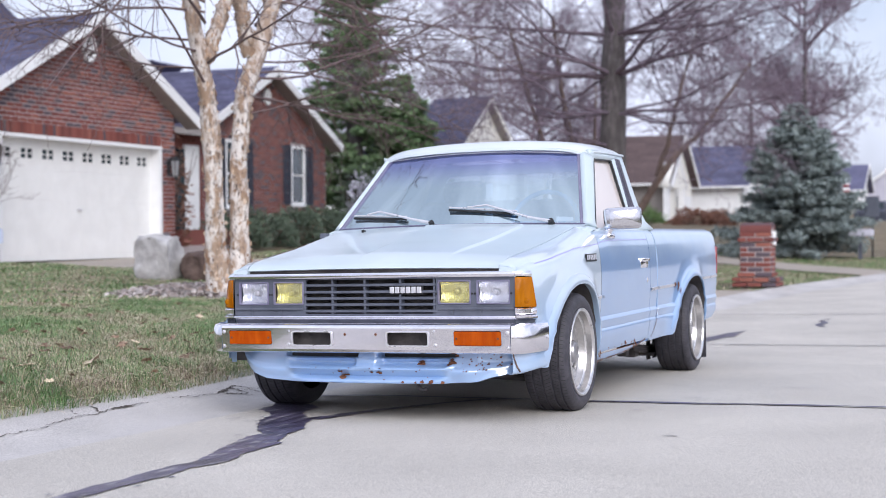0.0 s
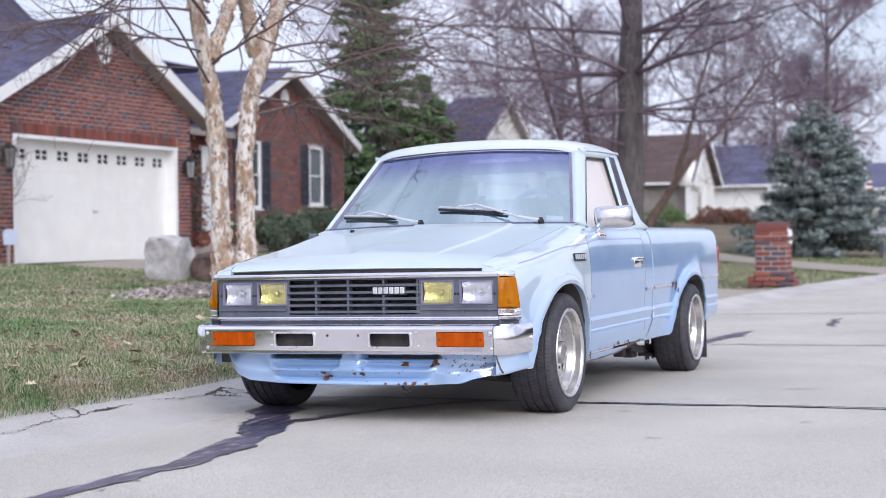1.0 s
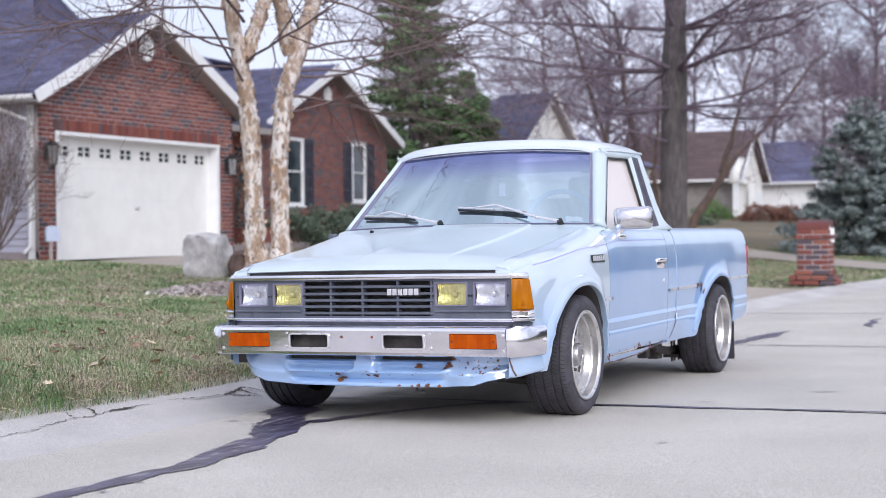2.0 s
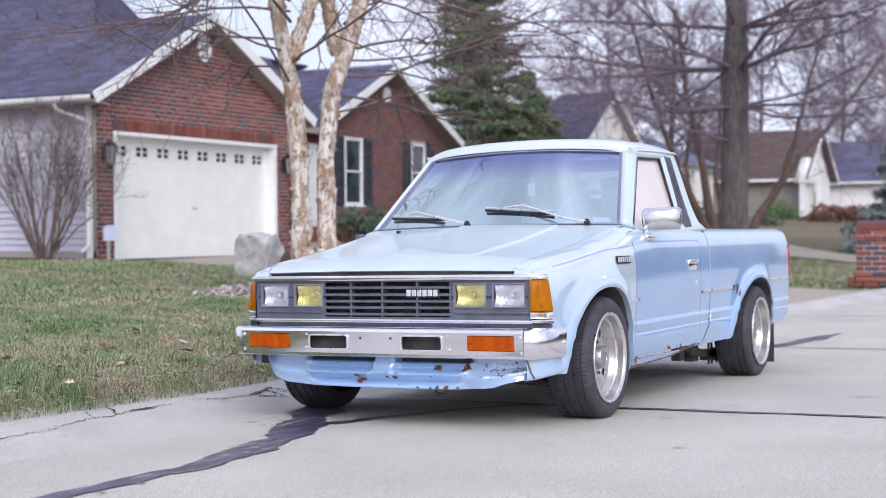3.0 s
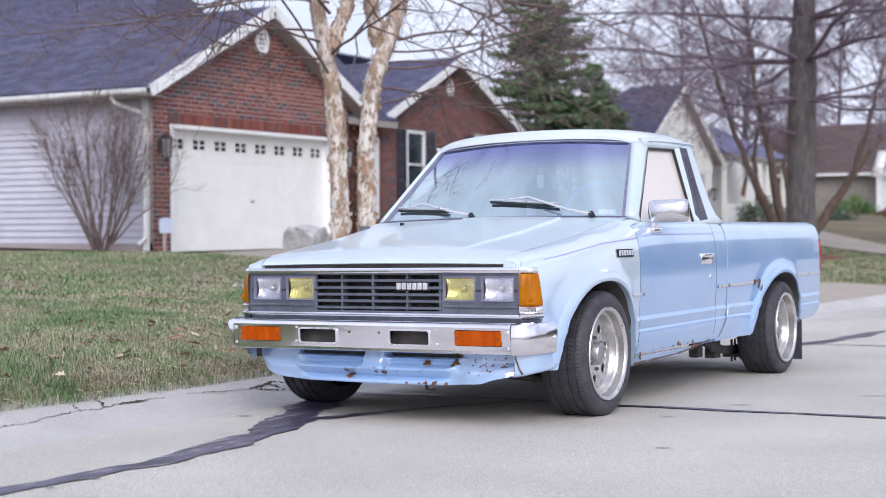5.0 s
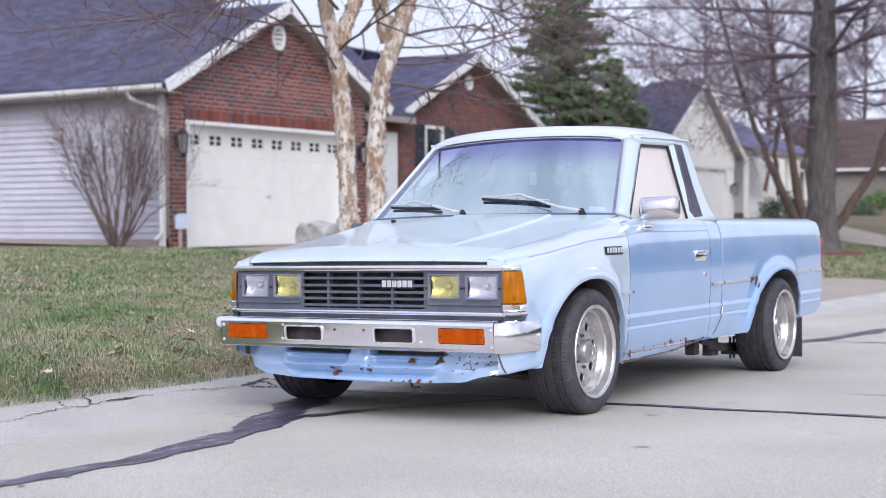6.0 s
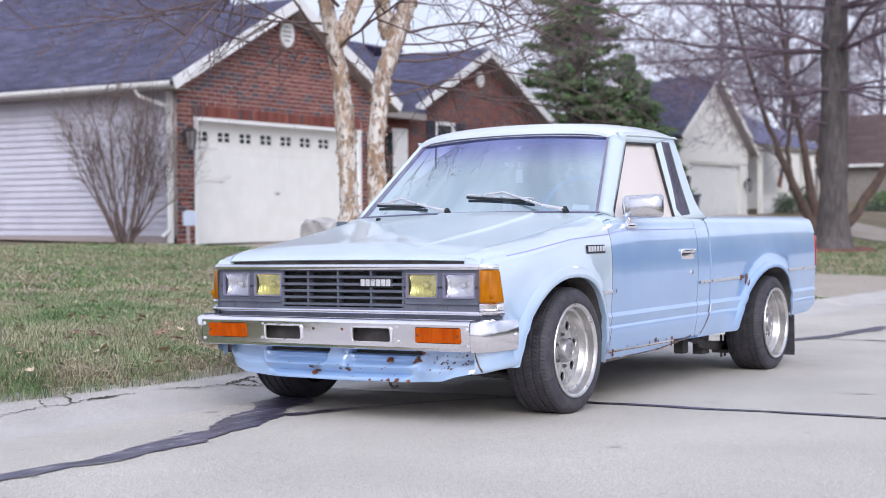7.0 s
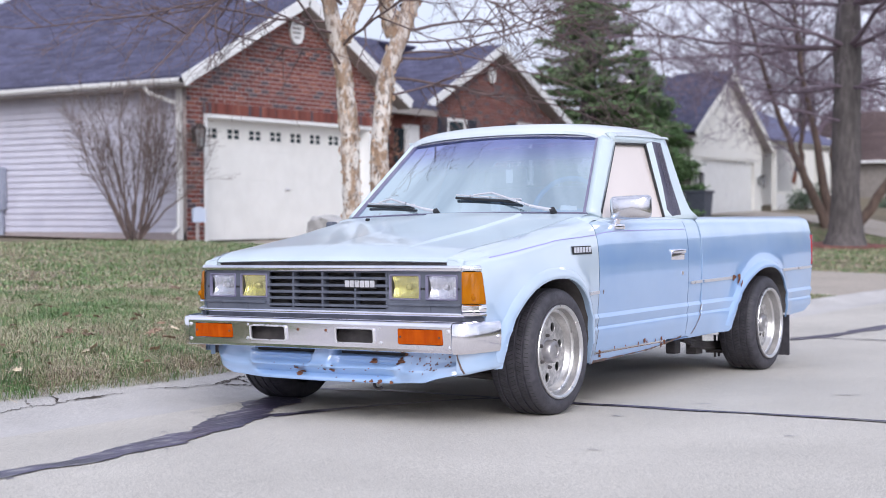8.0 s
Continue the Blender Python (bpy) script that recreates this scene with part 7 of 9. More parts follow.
# ---- front ----
plate = slab(rrect(-0.690, 0.690, 0.462, 0.634, 0.006), 0.02,
             [rrect(-0.322, 0.322, 0.472, 0.626, 0.004)] + [rrect(a - h, a + h, 0.514, 0.618, 0.012) for a, h in ((0.408, 0.076), (0.589, 0.078), (-0.408, 0.076), (-0.589, 0.078))],
             lambda u, v, w: (u, -0.598 + w, v))
grille = part("grille", plate, M["grey_plastic"], truck, "blue-grey plastic grille panel")
for z in (0.601, 0.570, 0.541, 0.513, 0.484):
    b = bmesh.new()
    sheet([[(-0.322, y, z + d), (0.322, y, z + d)] for y, d in ((-0.566, 0.004), (-0.602, 0.0065), (-0.607, 0.003), (-0.607, -0.004), (-0.602, -0.0065), (-0.566, -0.004))], b)
    part("grille_slat", b, M["grey_plastic"], grille, smooth=30)
for x in (-0.187, -0.026, 0.148, 0.312):
    part("grille_divider", boxm(x - 0.005, x + 0.005, -0.6045, -0.566, 0.473, 0.626), M["grey_plastic"], grille)
for x in (-0.60, -0.45, 0.40, 0.53):
    part("grille_tooth", boxm(x - 0.004, x + 0.004, -0.612, -0.606, 0.468, 0.490), M["grey_plastic"], grille)
for x0, x1 in ((-0.686, -0.334), (0.334, 0.686)):
    part("grille_ledge", boxm(x0, x1, -0.619, -0.604, 0.490, 0.499, bevel=0.002), M["grey_plastic"], grille)
part("radiator", boxm(-0.60, 0.60, -0.545, -0.535, 0.44, 0.66), M["under"], truck, "dark radiator behind the grille")
part("header_strip", boxm(-0.692, 0.692, -0.624, -0.59, 0.631, 0.657, bevel=0.007), M["chrome"], grille, "chrome strip along the grille top", smooth=40)
part("lower_strip", boxm(-0.692, 0.692, -0.622, -0.59, 0.447, 0.464, bevel=0.005), M["chrome"], grille, "chrome strip along the grille foot", smooth=40)
part("lower_panel", boxm(-0.69, 0.69, -0.596, -0.58, 0.40, 0.463), M["grey_plastic"], grille)
part("gap_panel", boxm(-0.66, 0.66, -0.590, -0.575, 0.645, 0.676), M["under"], truck)
# plain raised badge bars
b = bmesh.new()
for k in range(6):
    x = 0.100 + 0.0262 * k
    box(b, x, x + 0.021, -0.614, -0.604, 0.563, 0.592, bevel=0.003)
badge = part("grille_badge", b, M["silver"], grille, "row of plain chrome badge blocks")
b = bmesh.new()
box(b, 0.094, 0.260, -0.606, -0.603, 0.558, 0.597)
part("badge_backing", b, M["black"], badge)
for a, tint in ((0.408, "lamp_yellow"), (0.589, "lamp_clear"), (-0.408, "lamp_yellow"), (-0.589, "lamp_clear")):
    h = 0.076
    rows = [[(u0, -0.606 + dd, v0) for u0, v0 in rrect(a - h + e, a + h - e, 0.515 + e, 0.617 - e, 0.008)] for e, dd in ((-0.002, 0.012), (-0.002, -0.005), (0.0, -0.008), (0.003, -0.008), (0.005, 0.0), (0.005, 0.008))]
    lamp = part("headlamp", sheet(rows, close_u=True), M["seal"], truck, "square sealed-beam headlamp, " + ("yellow lens" if "yellow" in tint else "clear lens"), smooth=40)
    lens_rows, bowl_rows = [], []
    for v in np.linspace(-1, 1, 11):
        dome = [(1 - u * u) * (1 - v * v) for u in np.linspace(-1, 1, 13)]
        lens_rows.append([(a + u * (h - 0.004), -0.602 - 0.008 * d ** 0.5, 0.566 + v * 0.047) for u, d in zip(np.linspace(-1, 1, 13), dome)])
        bowl_rows.append([(a + u * (h - 0.004), -0.600 + 0.040 * max(0.0, 1 - 0.5 * (u * u + v * v)) ** 0.7 - 0.004, 0.566 + v * 0.047) for u in np.linspace(-1, 1, 13)])
    part("reflector", sheet(bowl_rows), M["reflector"], lamp, "silvered reflector bowl", smooth=60)
    part("bulb_shield", tube(bmesh.new(), [(a, -0.575, 0.566), (a, -0.590, 0.566)], [0.012, 0.008], 10), M["silver"], lamp, smooth=50)
    part("lens", sheet(lens_rows), M[tint], lamp, ("yellow" if "yellow" in tint else "clear") + " fluted lens", smooth=60).visible_shadow = False
    part("gasket", slab(rrect(a - h - 0.007, a + h + 0.007, 0.507, 0.625, 0.009), 0.006, [rrect(a - h - 0.002, a + h + 0.002, 0.512, 0.620, 0.007)], lambda u, v, w: (u, -0.6025 + w, v)), M["black"], lamp)
    for du in (-h - 0.008, h + 0.008):
        part("screw", tube(bmesh.new(), [(a + du, -0.606, 0.56), (a + du, -0.612, 0.56)], 0.005, 8), M["black"], lamp)
for s in (1, -1):
    path = [(0.692, -0.613), (0.708, -0.608), (0.728, -0.596), (0.746, -0.580), (0.758, -0.567), (0.765, -0.557)]
    def wrap(z0, z1, out, lean=0.0, inset=0.0):
        rows = []
        for z, o in ((z0, out * 0.3), (z0 + 0.006, out), (z1 - 0.006, out), (z1, out * 0.3)):
            k = (z - z0) / (z1 - z0)
            rows.append([(s * (x + o * 0.65 * (i > 0) - (lean * k + inset) * lerp(i, [0, 3, 5], [0, 0.8, 1])), y - o * 0.75 * (i < 5), z) for i, (x, y) in enumerate(path)])
        return sheet(rows)
    marker = part("corner_marker", wrap(0.500, 0.630, 0.008, 0.020), M["amber"], truck, "amber wrap-round corner marker lamp", smooth=40)
    b = bmesh.new()
    bmesh.ops.create_uvsphere(b, u_segments=10, v_segments=6, radius=0.016, matrix=Matrix.Translation((s * 0.735, -0.601, 0.528)) @ Matrix.Diagonal((0.8, 0.25, 0.8, 1)))
    part("marker_bulb", b, M["amber"], marker, smooth=60)
    part("marker_base", wrap(0.468, 0.497, 0.009), M["chrome"], truck, "silver trim under the corner lamp", smooth=40)
    part("marker_foot", wrap(0.447, 0.465, 0.013), M["chrome"], truck, smooth=40)
    part("marker_skirt", wrap(0.400, 0.446, -0.006), M["grey_plastic"], truck, smooth=40)
    part("marker_cap", wrap(0.634, 0.656, 0.006, 0.006, 0.018), M["chrome"], truck, "chrome cap above the corner lamp", smooth=40)

# bumper
slots = [rrect(x0, x1, 0.336, 0.396, 0.008) for x0, x1 in ((0.130, 0.325), (-0.335, -0.140))]
lights = [rrect(x0, x1, 0.337, 0.402, 0.008) for x0, x1 in ((0.443, 0.660), (-0.660, -0.443))]
bumper = part("front_bumper", slab(rrect(-0.700, 0.700, 0.318, 0.412, 0.002), 0.008, slots + lights, lambda u, v, w: (u, -0.704 + w - 0.008 * (v - 0.318) / 0.1, v)), M["bumper_chrome"], truck, "dull chrome front bumper with slots")
for z0, z1, d in ((0.412, 0.430, 1), (0.318, 0.302, -1)):
    part("bumper_fold", sheet([[(-0.70, y, z), (0.70, y, z)] for y, z in ((-0.7160 if d > 0 else -0.7080, z0), (-0.708, (z0 * 0.3 + z1 * 0.7)), (-0.695, z1), (-0.60, z1 + 0.004 * d))]), M["chrome"], bumper, smooth=50)
for s in (1, -1):
    path = [(0.702, -0.708), (0.730, -0.702), (0.754, -0.686), (0.772, -0.66), (0.785, -0.62), (0.796, -0.56), (0.802, -0.498)]
    rows = []
    for o, z in ((-0.022, 0.304), (-0.006, 0.303), (0.001, 0.318), (0.003, 0.365), (0.002, 0.410), (-0.004, 0.424), (-0.022, 0.430)):
        r = []
        for i, (x, y) in enumerate(path):
            p0, p1 = path[max(i - 1, 0)], path[min(i + 1, len(path) - 1)]
            nx, ny = (p1[1] - p0[1]), -(p1[0] - p0[0])
            ln = math.hypot(nx, ny)
            r.append((s * (x + nx / ln * o), y + ny / ln * o, z + 0.006 * (i / 6)))
        rows.append(r)
    cap = part("bumper_end", sheet(rows), M["bumper_chrome"], bumper, "wrap-round chrome bumper end", smooth=40)
    for bx, by, bz in ((0.688, -0.718, 0.395), (0.690, -0.712, 0.330), (0.801, -0.525, 0.37)):
        part("bolt", tube(bmesh.new(), [(s * bx, by + 0.006, bz), (s * (bx + (0.008 if by > -0.6 else 0)), by - (0.004 if by < -0.6 else 0), bz)], [0.010, 0.005], 10), M["silver"], cap, smooth=50)
    for bx, bz in ((0.352, 0.400), (0.356, 0.340), (0.075, 0.385)):
        part("bolt", tube(bmesh.new(), [(s * bx, -0.706, bz), (s * bx, -0.717, bz)], [0.009, 0.005], 10), M["silver"] if bx > 0.2 else M["rust"], bumper, smooth=50)
    i0, i1 = (0.443, 0.660) if s > 0 else (-0.660, -0.443)
    ind = part("indicator", slab(rrect(i0 + 0.002, i1 - 0.002, 0.340, 0.399, 0.006), 0.02, (), lambda u, v, w: (u, -0.706 + w, v)), M["amber_dark"], bumper, "orange turn indicator in the bumper")
    for bx in (i0 + 0.014, i1 - 0.014):
        part("screw", tube(bmesh.new(), [(bx, -0.714, 0.369), (bx, -0.719, 0.369)], 0.005, 8), M["rust"], ind)
for x0, x1 in ((0.130, 0.325), (-0.335, -0.140)):
    part("slot_frame", slab(rrect(x0 - 0.004, x1 + 0.004, 0.333, 0.399, 0.012), 0.012, [rrect(x0 + 0.002, x1 - 0.002, 0.338, 0.394, 0.010)], lambda u, v, w: (u, -0.7115 + w - 0.008 * (v - 0.318) / 0.1, v)), M["silver"], bumper, "bright frame round the bumper slot")
part("bumper_bar", boxm(-0.62, 0.62, -0.66, -0.62, 0.325, 0.405), M["under"], bumper)


# valance below the bumper
def valance(x, v, out=0.0):
    """v from 0 at the bottom edge to 1 under the bumper."""
    ax = abs(x)
    zb = lerp(ax, [0, 0.36, 0.52, 0.62, 0.72, 0.78], [0.166, 0.168, 0.178, 0.206, 0.234, 0.244])
    zt = 0.318
    if x < -0.52:
        zb = lerp(ax, [0.52, 0.60, 0.66, 0.72], [0.178, 0.205, 0.25, 0.30])
    y = -0.652 + 0.022 * (ax / 0.45) ** 2 + ((0.085 if x > 0 else 0.17) * ((ax - 0.55) / 0.2) ** 2 if ax > 0.55 else 0)
    z = zb + (zt - zb) * v
    plain = lerp(v, [0, 0.12, 0.30, 0.36, 0.5, 1.0], [0.0, 0.006, 0.020, 0.020, 0.012, 0.0])
    ledge = lerp(v, [0, 0.06, 0.13, 0.20, 0.40, 0.47, 0.55, 1.0], [0.012, 0.016, 0.008, -0.008, 0.038, 0.042, 0.030, 0.010])
    end = 0.405 - 0.11 * max(0.0, 0.72 - v)
    inner = 1 / (1 + math.exp((ax - end - 0.02) * 90))
    bulge = plain + (ledge - plain) * inner
    scoop = 1 / (1 + math.exp(-(ax - 0.058) * 200)) * 1 / (1 + math.exp((ax - end) * 150))
    depth = scoop * lerp(v, [0.40, 0.46, 0.53, 0.60, 0.66, 0.70, 0.73, 0.76, 1.0], [0, 0.012, 0.046, 0.050, 0.034, 0.024, 0.030, 0.10, 0.105])
    # the driver's corner is knocked in and creased
    knock = lerp(x, [0.40, 0.47, 0.60, 0.70], [0, 1, 1, 0.3])
    depth += knock * (0.012 * math.sin(v * 5.5 + x * 9) + 0.016 * noise.noise(Vector((x * 7, v * 2.1, 3.3))) - 0.010 * math.exp(-((x - 0.44 - 0.10 * v) / 0.018) ** 2))
    z += knock * (1 - v) * 0.008 * noise.noise(Vector((x * 13, 0, 8.1)))
    return Vector((x, y - bulge + depth + 0.03 * v - out, z))


xs = np.concatenate([np.linspace(-0.772, -0.42, 15), np.linspace(-0.415, -0.33, 12), np.linspace(-0.32, -0.09, 9), np.linspace(-0.075, -0.035, 6), [-0.015, 0, 0.015]])
xs = [x for x in sorted(set(np.round(np.concatenate([xs, -xs]), 4))) if x > -0.71]
rows = [[valance(x, 0) + Vector((0, 0.05, 0.012)) for x in xs], [valance(x, 0) + Vector((0, 0.012, -0.002)) for x in xs]] + [[valance(x, v) for x in xs] for v in (0, 0.04, 0.08, 0.13, 0.17, 0.20, 0.26, 0.32, 0.36, 0.40, 0.44, 0.47, 0.50, 0.53, 0.57, 0.61, 0.64, 0.67, 0.70, 0.715, 0.73, 0.76, 0.85, 1.0)]
val = part("front_valance", sheet(rows), M["paint"], truck, "dented pale blue front valance with rust", smooth=45)
# Black blocks added for the shade inside the valance slots.
for x0, x1 in ((0.048, 0.405), (-0.405, -0.048)):
    part("valance_slot", boxm(x0, x1, -0.585, -0.55, 0.262, 0.316), M["black"], val, "black block for the shade inside the slot under the bumper")
for s in (1, -1):
    if s > 0:
        side = flank(-0.49, 0.28) + 0.002
        rim = [(side, -0.472, 0.236), (side - 0.002, -0.508, 0.235), (side - 0.010, -0.560, 0.232), (side - 0.026, -0.606, 0.227), (side - 0.052, -0.642, 0.219), (0.694, -0.664, 0.212)]
        apron = sheet([[(s * (x - ins), y + 0.5 * ins, zb + (0.335 - zb) * f) for x, y, zb in rim] for f, ins in ((0.03, 0.030), (0.0, 0.010), (0.06, 0.002), (0.16, 0.0), (0.5, 0.001), (1.0, 0.006))])
        apron = part("fender_apron", apron, M["fender_paint"], truck, "pale blue fender corner below the bumper end", smooth=60)
        part("apron_seam", tube(bmesh.new(), [(0.692, -0.668, 0.330), (0.700, -0.665, 0.285), (0.712, -0.658, 0.245), (0.722, -0.650, 0.224)], [0.0025, 0.003, 0.004, 0.004], 6), M["grime_shade"], apron)
    nose = [(x, lerp(x, [0.619, 0.694], [0.690, 0.674])) for x in (0.619, 0.64, 0.66, 0.68, 0.694)]
    part("fender_nose", sheet([[(s * x, y + 0.02 * max(0, x - 0.66), z + dz) for x, z in nose] for y, dz in ((-0.585, 0.004), (-0.600, 0.001), (-0.609, -0.006), (-0.6135, -0.016), (-0.6135, -0.045))]), M["hood_paint"], truck, smooth=60)


# ---- wheels ----
def lathe(profile, n, bm=None, cx=0.0, s=1, cy=0.0, cz=0.0):
    """Turns (x, r) about the axle."""
    bm = bm or bmesh.new()
    return sheet([[(cx + s * x, cy + r * math.cos(2 * math.pi * k / n), cz + r * math.sin(2 * math.pi * k / n)) for k in range(n)] for x, r in profile], bm, close_u=True)


RT = 0.276
for s in (1, -1):
    for cy, front in ((0.0, True), (2.55, False)):
        cz, ox = 0.272, 0.0 if front else 0.010
        kit = part("wheel", lathe([(0.800 + ox, 0.2055), (0.809 + ox, 0.2055), (0.8125 + ox, 0.203), (0.8125 + ox, 0.197), (0.808 + ox, 0.1905), (0.800 + ox, 0.188)], 56, None, 0, s, cy, cz), M["alloy"], truck,
                   "deep-dish polished alloy wheel", smooth=25)
        part("rim_barrel", lathe([(0.801 + ox, 0.188), (0.783, 0.1868), (0.775, 0.186)], 56, None, 0, s, cy, cz), M["alloy_wall"], kit, "oxidised outer rim wall, toned darker for its shade", smooth=25)
        part("rim_step", lathe([(0.775, 0.186), (0.777, 0.183), (0.776, 0.175), (0.770, 0.171)], 56, None, 0, s, cy, cz), M["alloy"], kit, "bright rim step", smooth=25)
        part("inner_barrel", lathe([(0.770, 0.171), (0.752, 0.166), (0.742, 0.158), (0.70, 0.155), (0.66, 0.154)], 56, None, 0, s, cy, cz), M["alloy_wall"], kit, "dirty inner rim wall, toned darker for its shade", smooth=25)
        # tyre with grooves round it
        prof = [(0.800 + ox, 0.200), (0.804, 0.206), (0.811, 0.222), (0.812, 0.238), (0.807, 0.254), (0.797, 0.266), (0.785, 0.2725)]
        x = 0.778
        for gx0 in (0.772, 0.735, 0.690, 0.648):
            prof += [(gx0 + 0.005, RT - 0.0015), (gx0 + 0.0035, RT - 0.008), (gx0 - 0.0035, RT - 0.008), (gx0 - 0.005, RT - 0.001)]
        prof += [(0.625, 0.2725), (0.610, 0.266), (0.598, 0.25), (0.594, 0.225), (0.600, 0.195)]
        tyre = part("tyre", lathe(prof, 72, None, 0, s, cy, cz), M["rubber"], kit, "black road tyre with worn tread", smooth=35)
        # cross grooves on the shoulder and tread: black strips drawn for their shade
        b = bmesh.new()
        for k in range(92):
            a = 2 * math.pi * (k + 0.3) / 92
            for cut in (((0.779, 0.2742, 0.0), (0.7855, 0.2728, 0.004), (0.7965, 0.2670, 0.010)), ((0.742, RT + 0.0004, 0.0), (0.767, RT + 0.0004, 0.030)), ((0.700, RT + 0.0004, 0.0), (0.728, RT + 0.0004, -0.04)), ((0.654, RT + 0.0004, 0.0), (0.684, RT + 0.0004, 0.04)), ((0.612, 0.2680, 0.0), (0.625, 0.2735, -0.012), (0.642, RT + 0.0004, -0.025))):
                w, last = 0.0055, None
                for xx, rr, da in cut:
                    pair = [b.verts.new((s * xx, cy + (rr + 0.0006) * math.cos(a + da + e), cz + (rr + 0.0006) * math.sin(a + da + e))) for e in (-w, w)]
                    if last:
                        b.faces.new((last[0], last[1], pair[1], pair[0]))
                    last = pair
        tagged(part("tread", b, M["black"], tyre), kind="stuff")
        # face disc with round windows
        nh = 7
        holes = [ring(0.115 * math.cos(2 * math.pi * (k + 0.25) / nh), 0.115 * math.sin(2 * math.pi * (k + 0.25) / nh), 0.0215, 20) for k in range(nh)]
        dx = 0.735 if front else 0.738
        disc = part("wheel_disc", slab(ring(0, 0, 0.158, 48), 0.014, holes, lambda u, v, w: (s * (dx + w - 0.12 * max(0, 0.07 - math.hypot(u, v))), cy + u, cz + v)), M["alloy_dull"], kit, "cast wheel face with round windows")
        part("brake_drum", lathe([(dx - 0.03, 0.001), (dx - 0.03, 0.135), (0.56, 0.14), (0.56, 0.01)], 32, None, 0, s, cy, cz), M["black"], kit)
        part("hub_cap", lathe([(dx, 0.060), (dx + 0.008, 0.058), (dx + 0.010, 0.052), (dx + 0.036, 0.050), (dx + 0.044, 0.045), (dx + 0.048, 0.032), (dx + 0.048, 0.027), (dx + 0.044, 0.025), (dx + 0.044, 0.001)], 32, None, 0, s, cy, cz), M["hub_grey"], kit, "dull aluminium hub cap", smooth=35)
        for k in range(6):
            a = 2 * math.pi * (k + 0.62) / 6
            b = tube(bmesh.new(), [(s * (dx + 0.004), cy + 0.070 * math.cos(a), cz + 0.070 * math.sin(a)), (s * (dx + 0.020), cy + 0.070 * math.cos(a), cz + 0.070 * math.sin(a))], [0.0085, 0.0065], 8)
            part("lug_nut", b, M["under"], disc, smooth=40)

# ---- tail, bed and underside ----
part("bed_floor", boxm(-0.70, 0.70, 1.62, 3.38, 0.40, 0.42), M["paint"], truck)
part("bed_front_wall", boxm(-0.72, 0.72, 1.66, 1.69, 0.30, 0.845), M["paint"], truck)
tail = part("tailgate", boxm(-0.70, 0.70, 3.375, 3.41, 0.36, 0.875, bevel=0.01), M["paint"], truck, smooth=40)
for s in (1, -1):
    part("tail_lamp", boxm(min(s * 0.735, s * 0.792), max(s * 0.735, s * 0.784), 3.39, 3.428, 0.60, 0.79, bevel=0.01), M["red_lens"], truck, "red tail lamp at the bed corner", smooth=40)
    part("tail_lamp_seal", boxm(min(s * 0.735, s * 0.786), max(s * 0.735, s * 0.782), 3.40, 3.420, 0.575, 0.80, bevel=0.006), M["black"], truck)
    rail = part("frame_rail", boxm(s * 0.40 - 0.035, s * 0.40 + 0.035, -0.45, 3.25, 0.20, 0.30), M["under"], truck, "sooty chassis rail")
    part("mud_flap", boxm(min(s * 0.60, s * 0.79), max(s * 0.60, s * 0.79), 2.955, 2.963, 0.055, 0.30, bevel=0.003), M["rubber"], truck, "black rubber mud flap")
    b = bmesh.new()
    for k in range(3):
        tube(b, [(s * 0.52, y, 0.150 - 0.012 * k + 0.16 * ((y - 2.5) / 0.62) ** 2 * 0.5) for y in np.linspace(1.86 + 0.1 * k, 3.12 - 0.1 * k, 9)], 0.014, 6)
    part("leaf_spring", b, M["under"], truck, "grimy leaf spring")
    part("spring_hanger", boxm(s * 0.52 - 0.03, s * 0.52 + 0.03, 1.80, 1.88, 0.13, 0.26, bevel=0.01), M["under"], truck)
    b = bmesh.new()
    for y in (2.44, 2.50, 2.60, 2.66):
        tube(b, [(s * 0.52, y, 0.07), (s * 0.52, y, 0.20)], 0.008, 6)
    box(b, s * 0.52 - 0.05, s * 0.52 + 0.05, 2.42, 2.68, 0.095, 0.115)
    part("spring_clamp", b, M["under"], truck)
    part("shock_mount", boxm(s * 0.47 - 0.03, s * 0.47 + 0.03, 2.2, 2.3, 0.10, 0.30), M["under"], truck)
    part("lower_arm", tube(bmesh.new(), [(s * 0.30, -0.05, 0.17), (s * 0.58, 0.0, 0.15)], 0.022, 8), M["under"], truck)
    part("tension_rod", tube(bmesh.new(), [(s * 0.56, 0.0, 0.16), (s * 0.36, -0.42, 0.19)], 0.012, 8), M["under"], truck)
part("rear_axle", tube(bmesh.new(), [(-0.62, 2.55, 0.272), (0.62, 2.55, 0.272)], 0.04, 12), M["under"], truck, smooth=50)
b = bmesh.new()
bmesh.ops.create_uvsphere(b, u_segments=16, v_segments=10, radius=0.13, matrix=Matrix.Translation((0.05, 2.55, 0.265)))
part("differential", b, M["under"], truck, smooth=60)
part("drive_shaft", tube(bmesh.new(), [(0.05, 2.45, 0.26), (0.0, 1.0, 0.27)], 0.03, 10), M["under"], truck, smooth=50)
part("exhaust_pipe", tube(bmesh.new(), [(-0.2, 0.2, 0.20), (-0.22, 1.6, 0.19), (-0.3, 2.3, 0.22), (-0.3, 3.3, 0.24)], 0.024, 10), M["under"], truck, "dull exhaust pipe", smooth=50)
part("sump", boxm(-0.16, 0.16, -0.32, 0.2, 0.135, 0.25, bevel=0.02), M["under"], truck, smooth=40)
part("tow_hook", tube(bmesh.new(), [(0.235 + 0.022 * math.cos(a), -0.56, 0.155 + 0.022 * math.sin(a)) for a in np.linspace(0.3, 5.6, 12)], 0.007, 6), M["under"], truck)
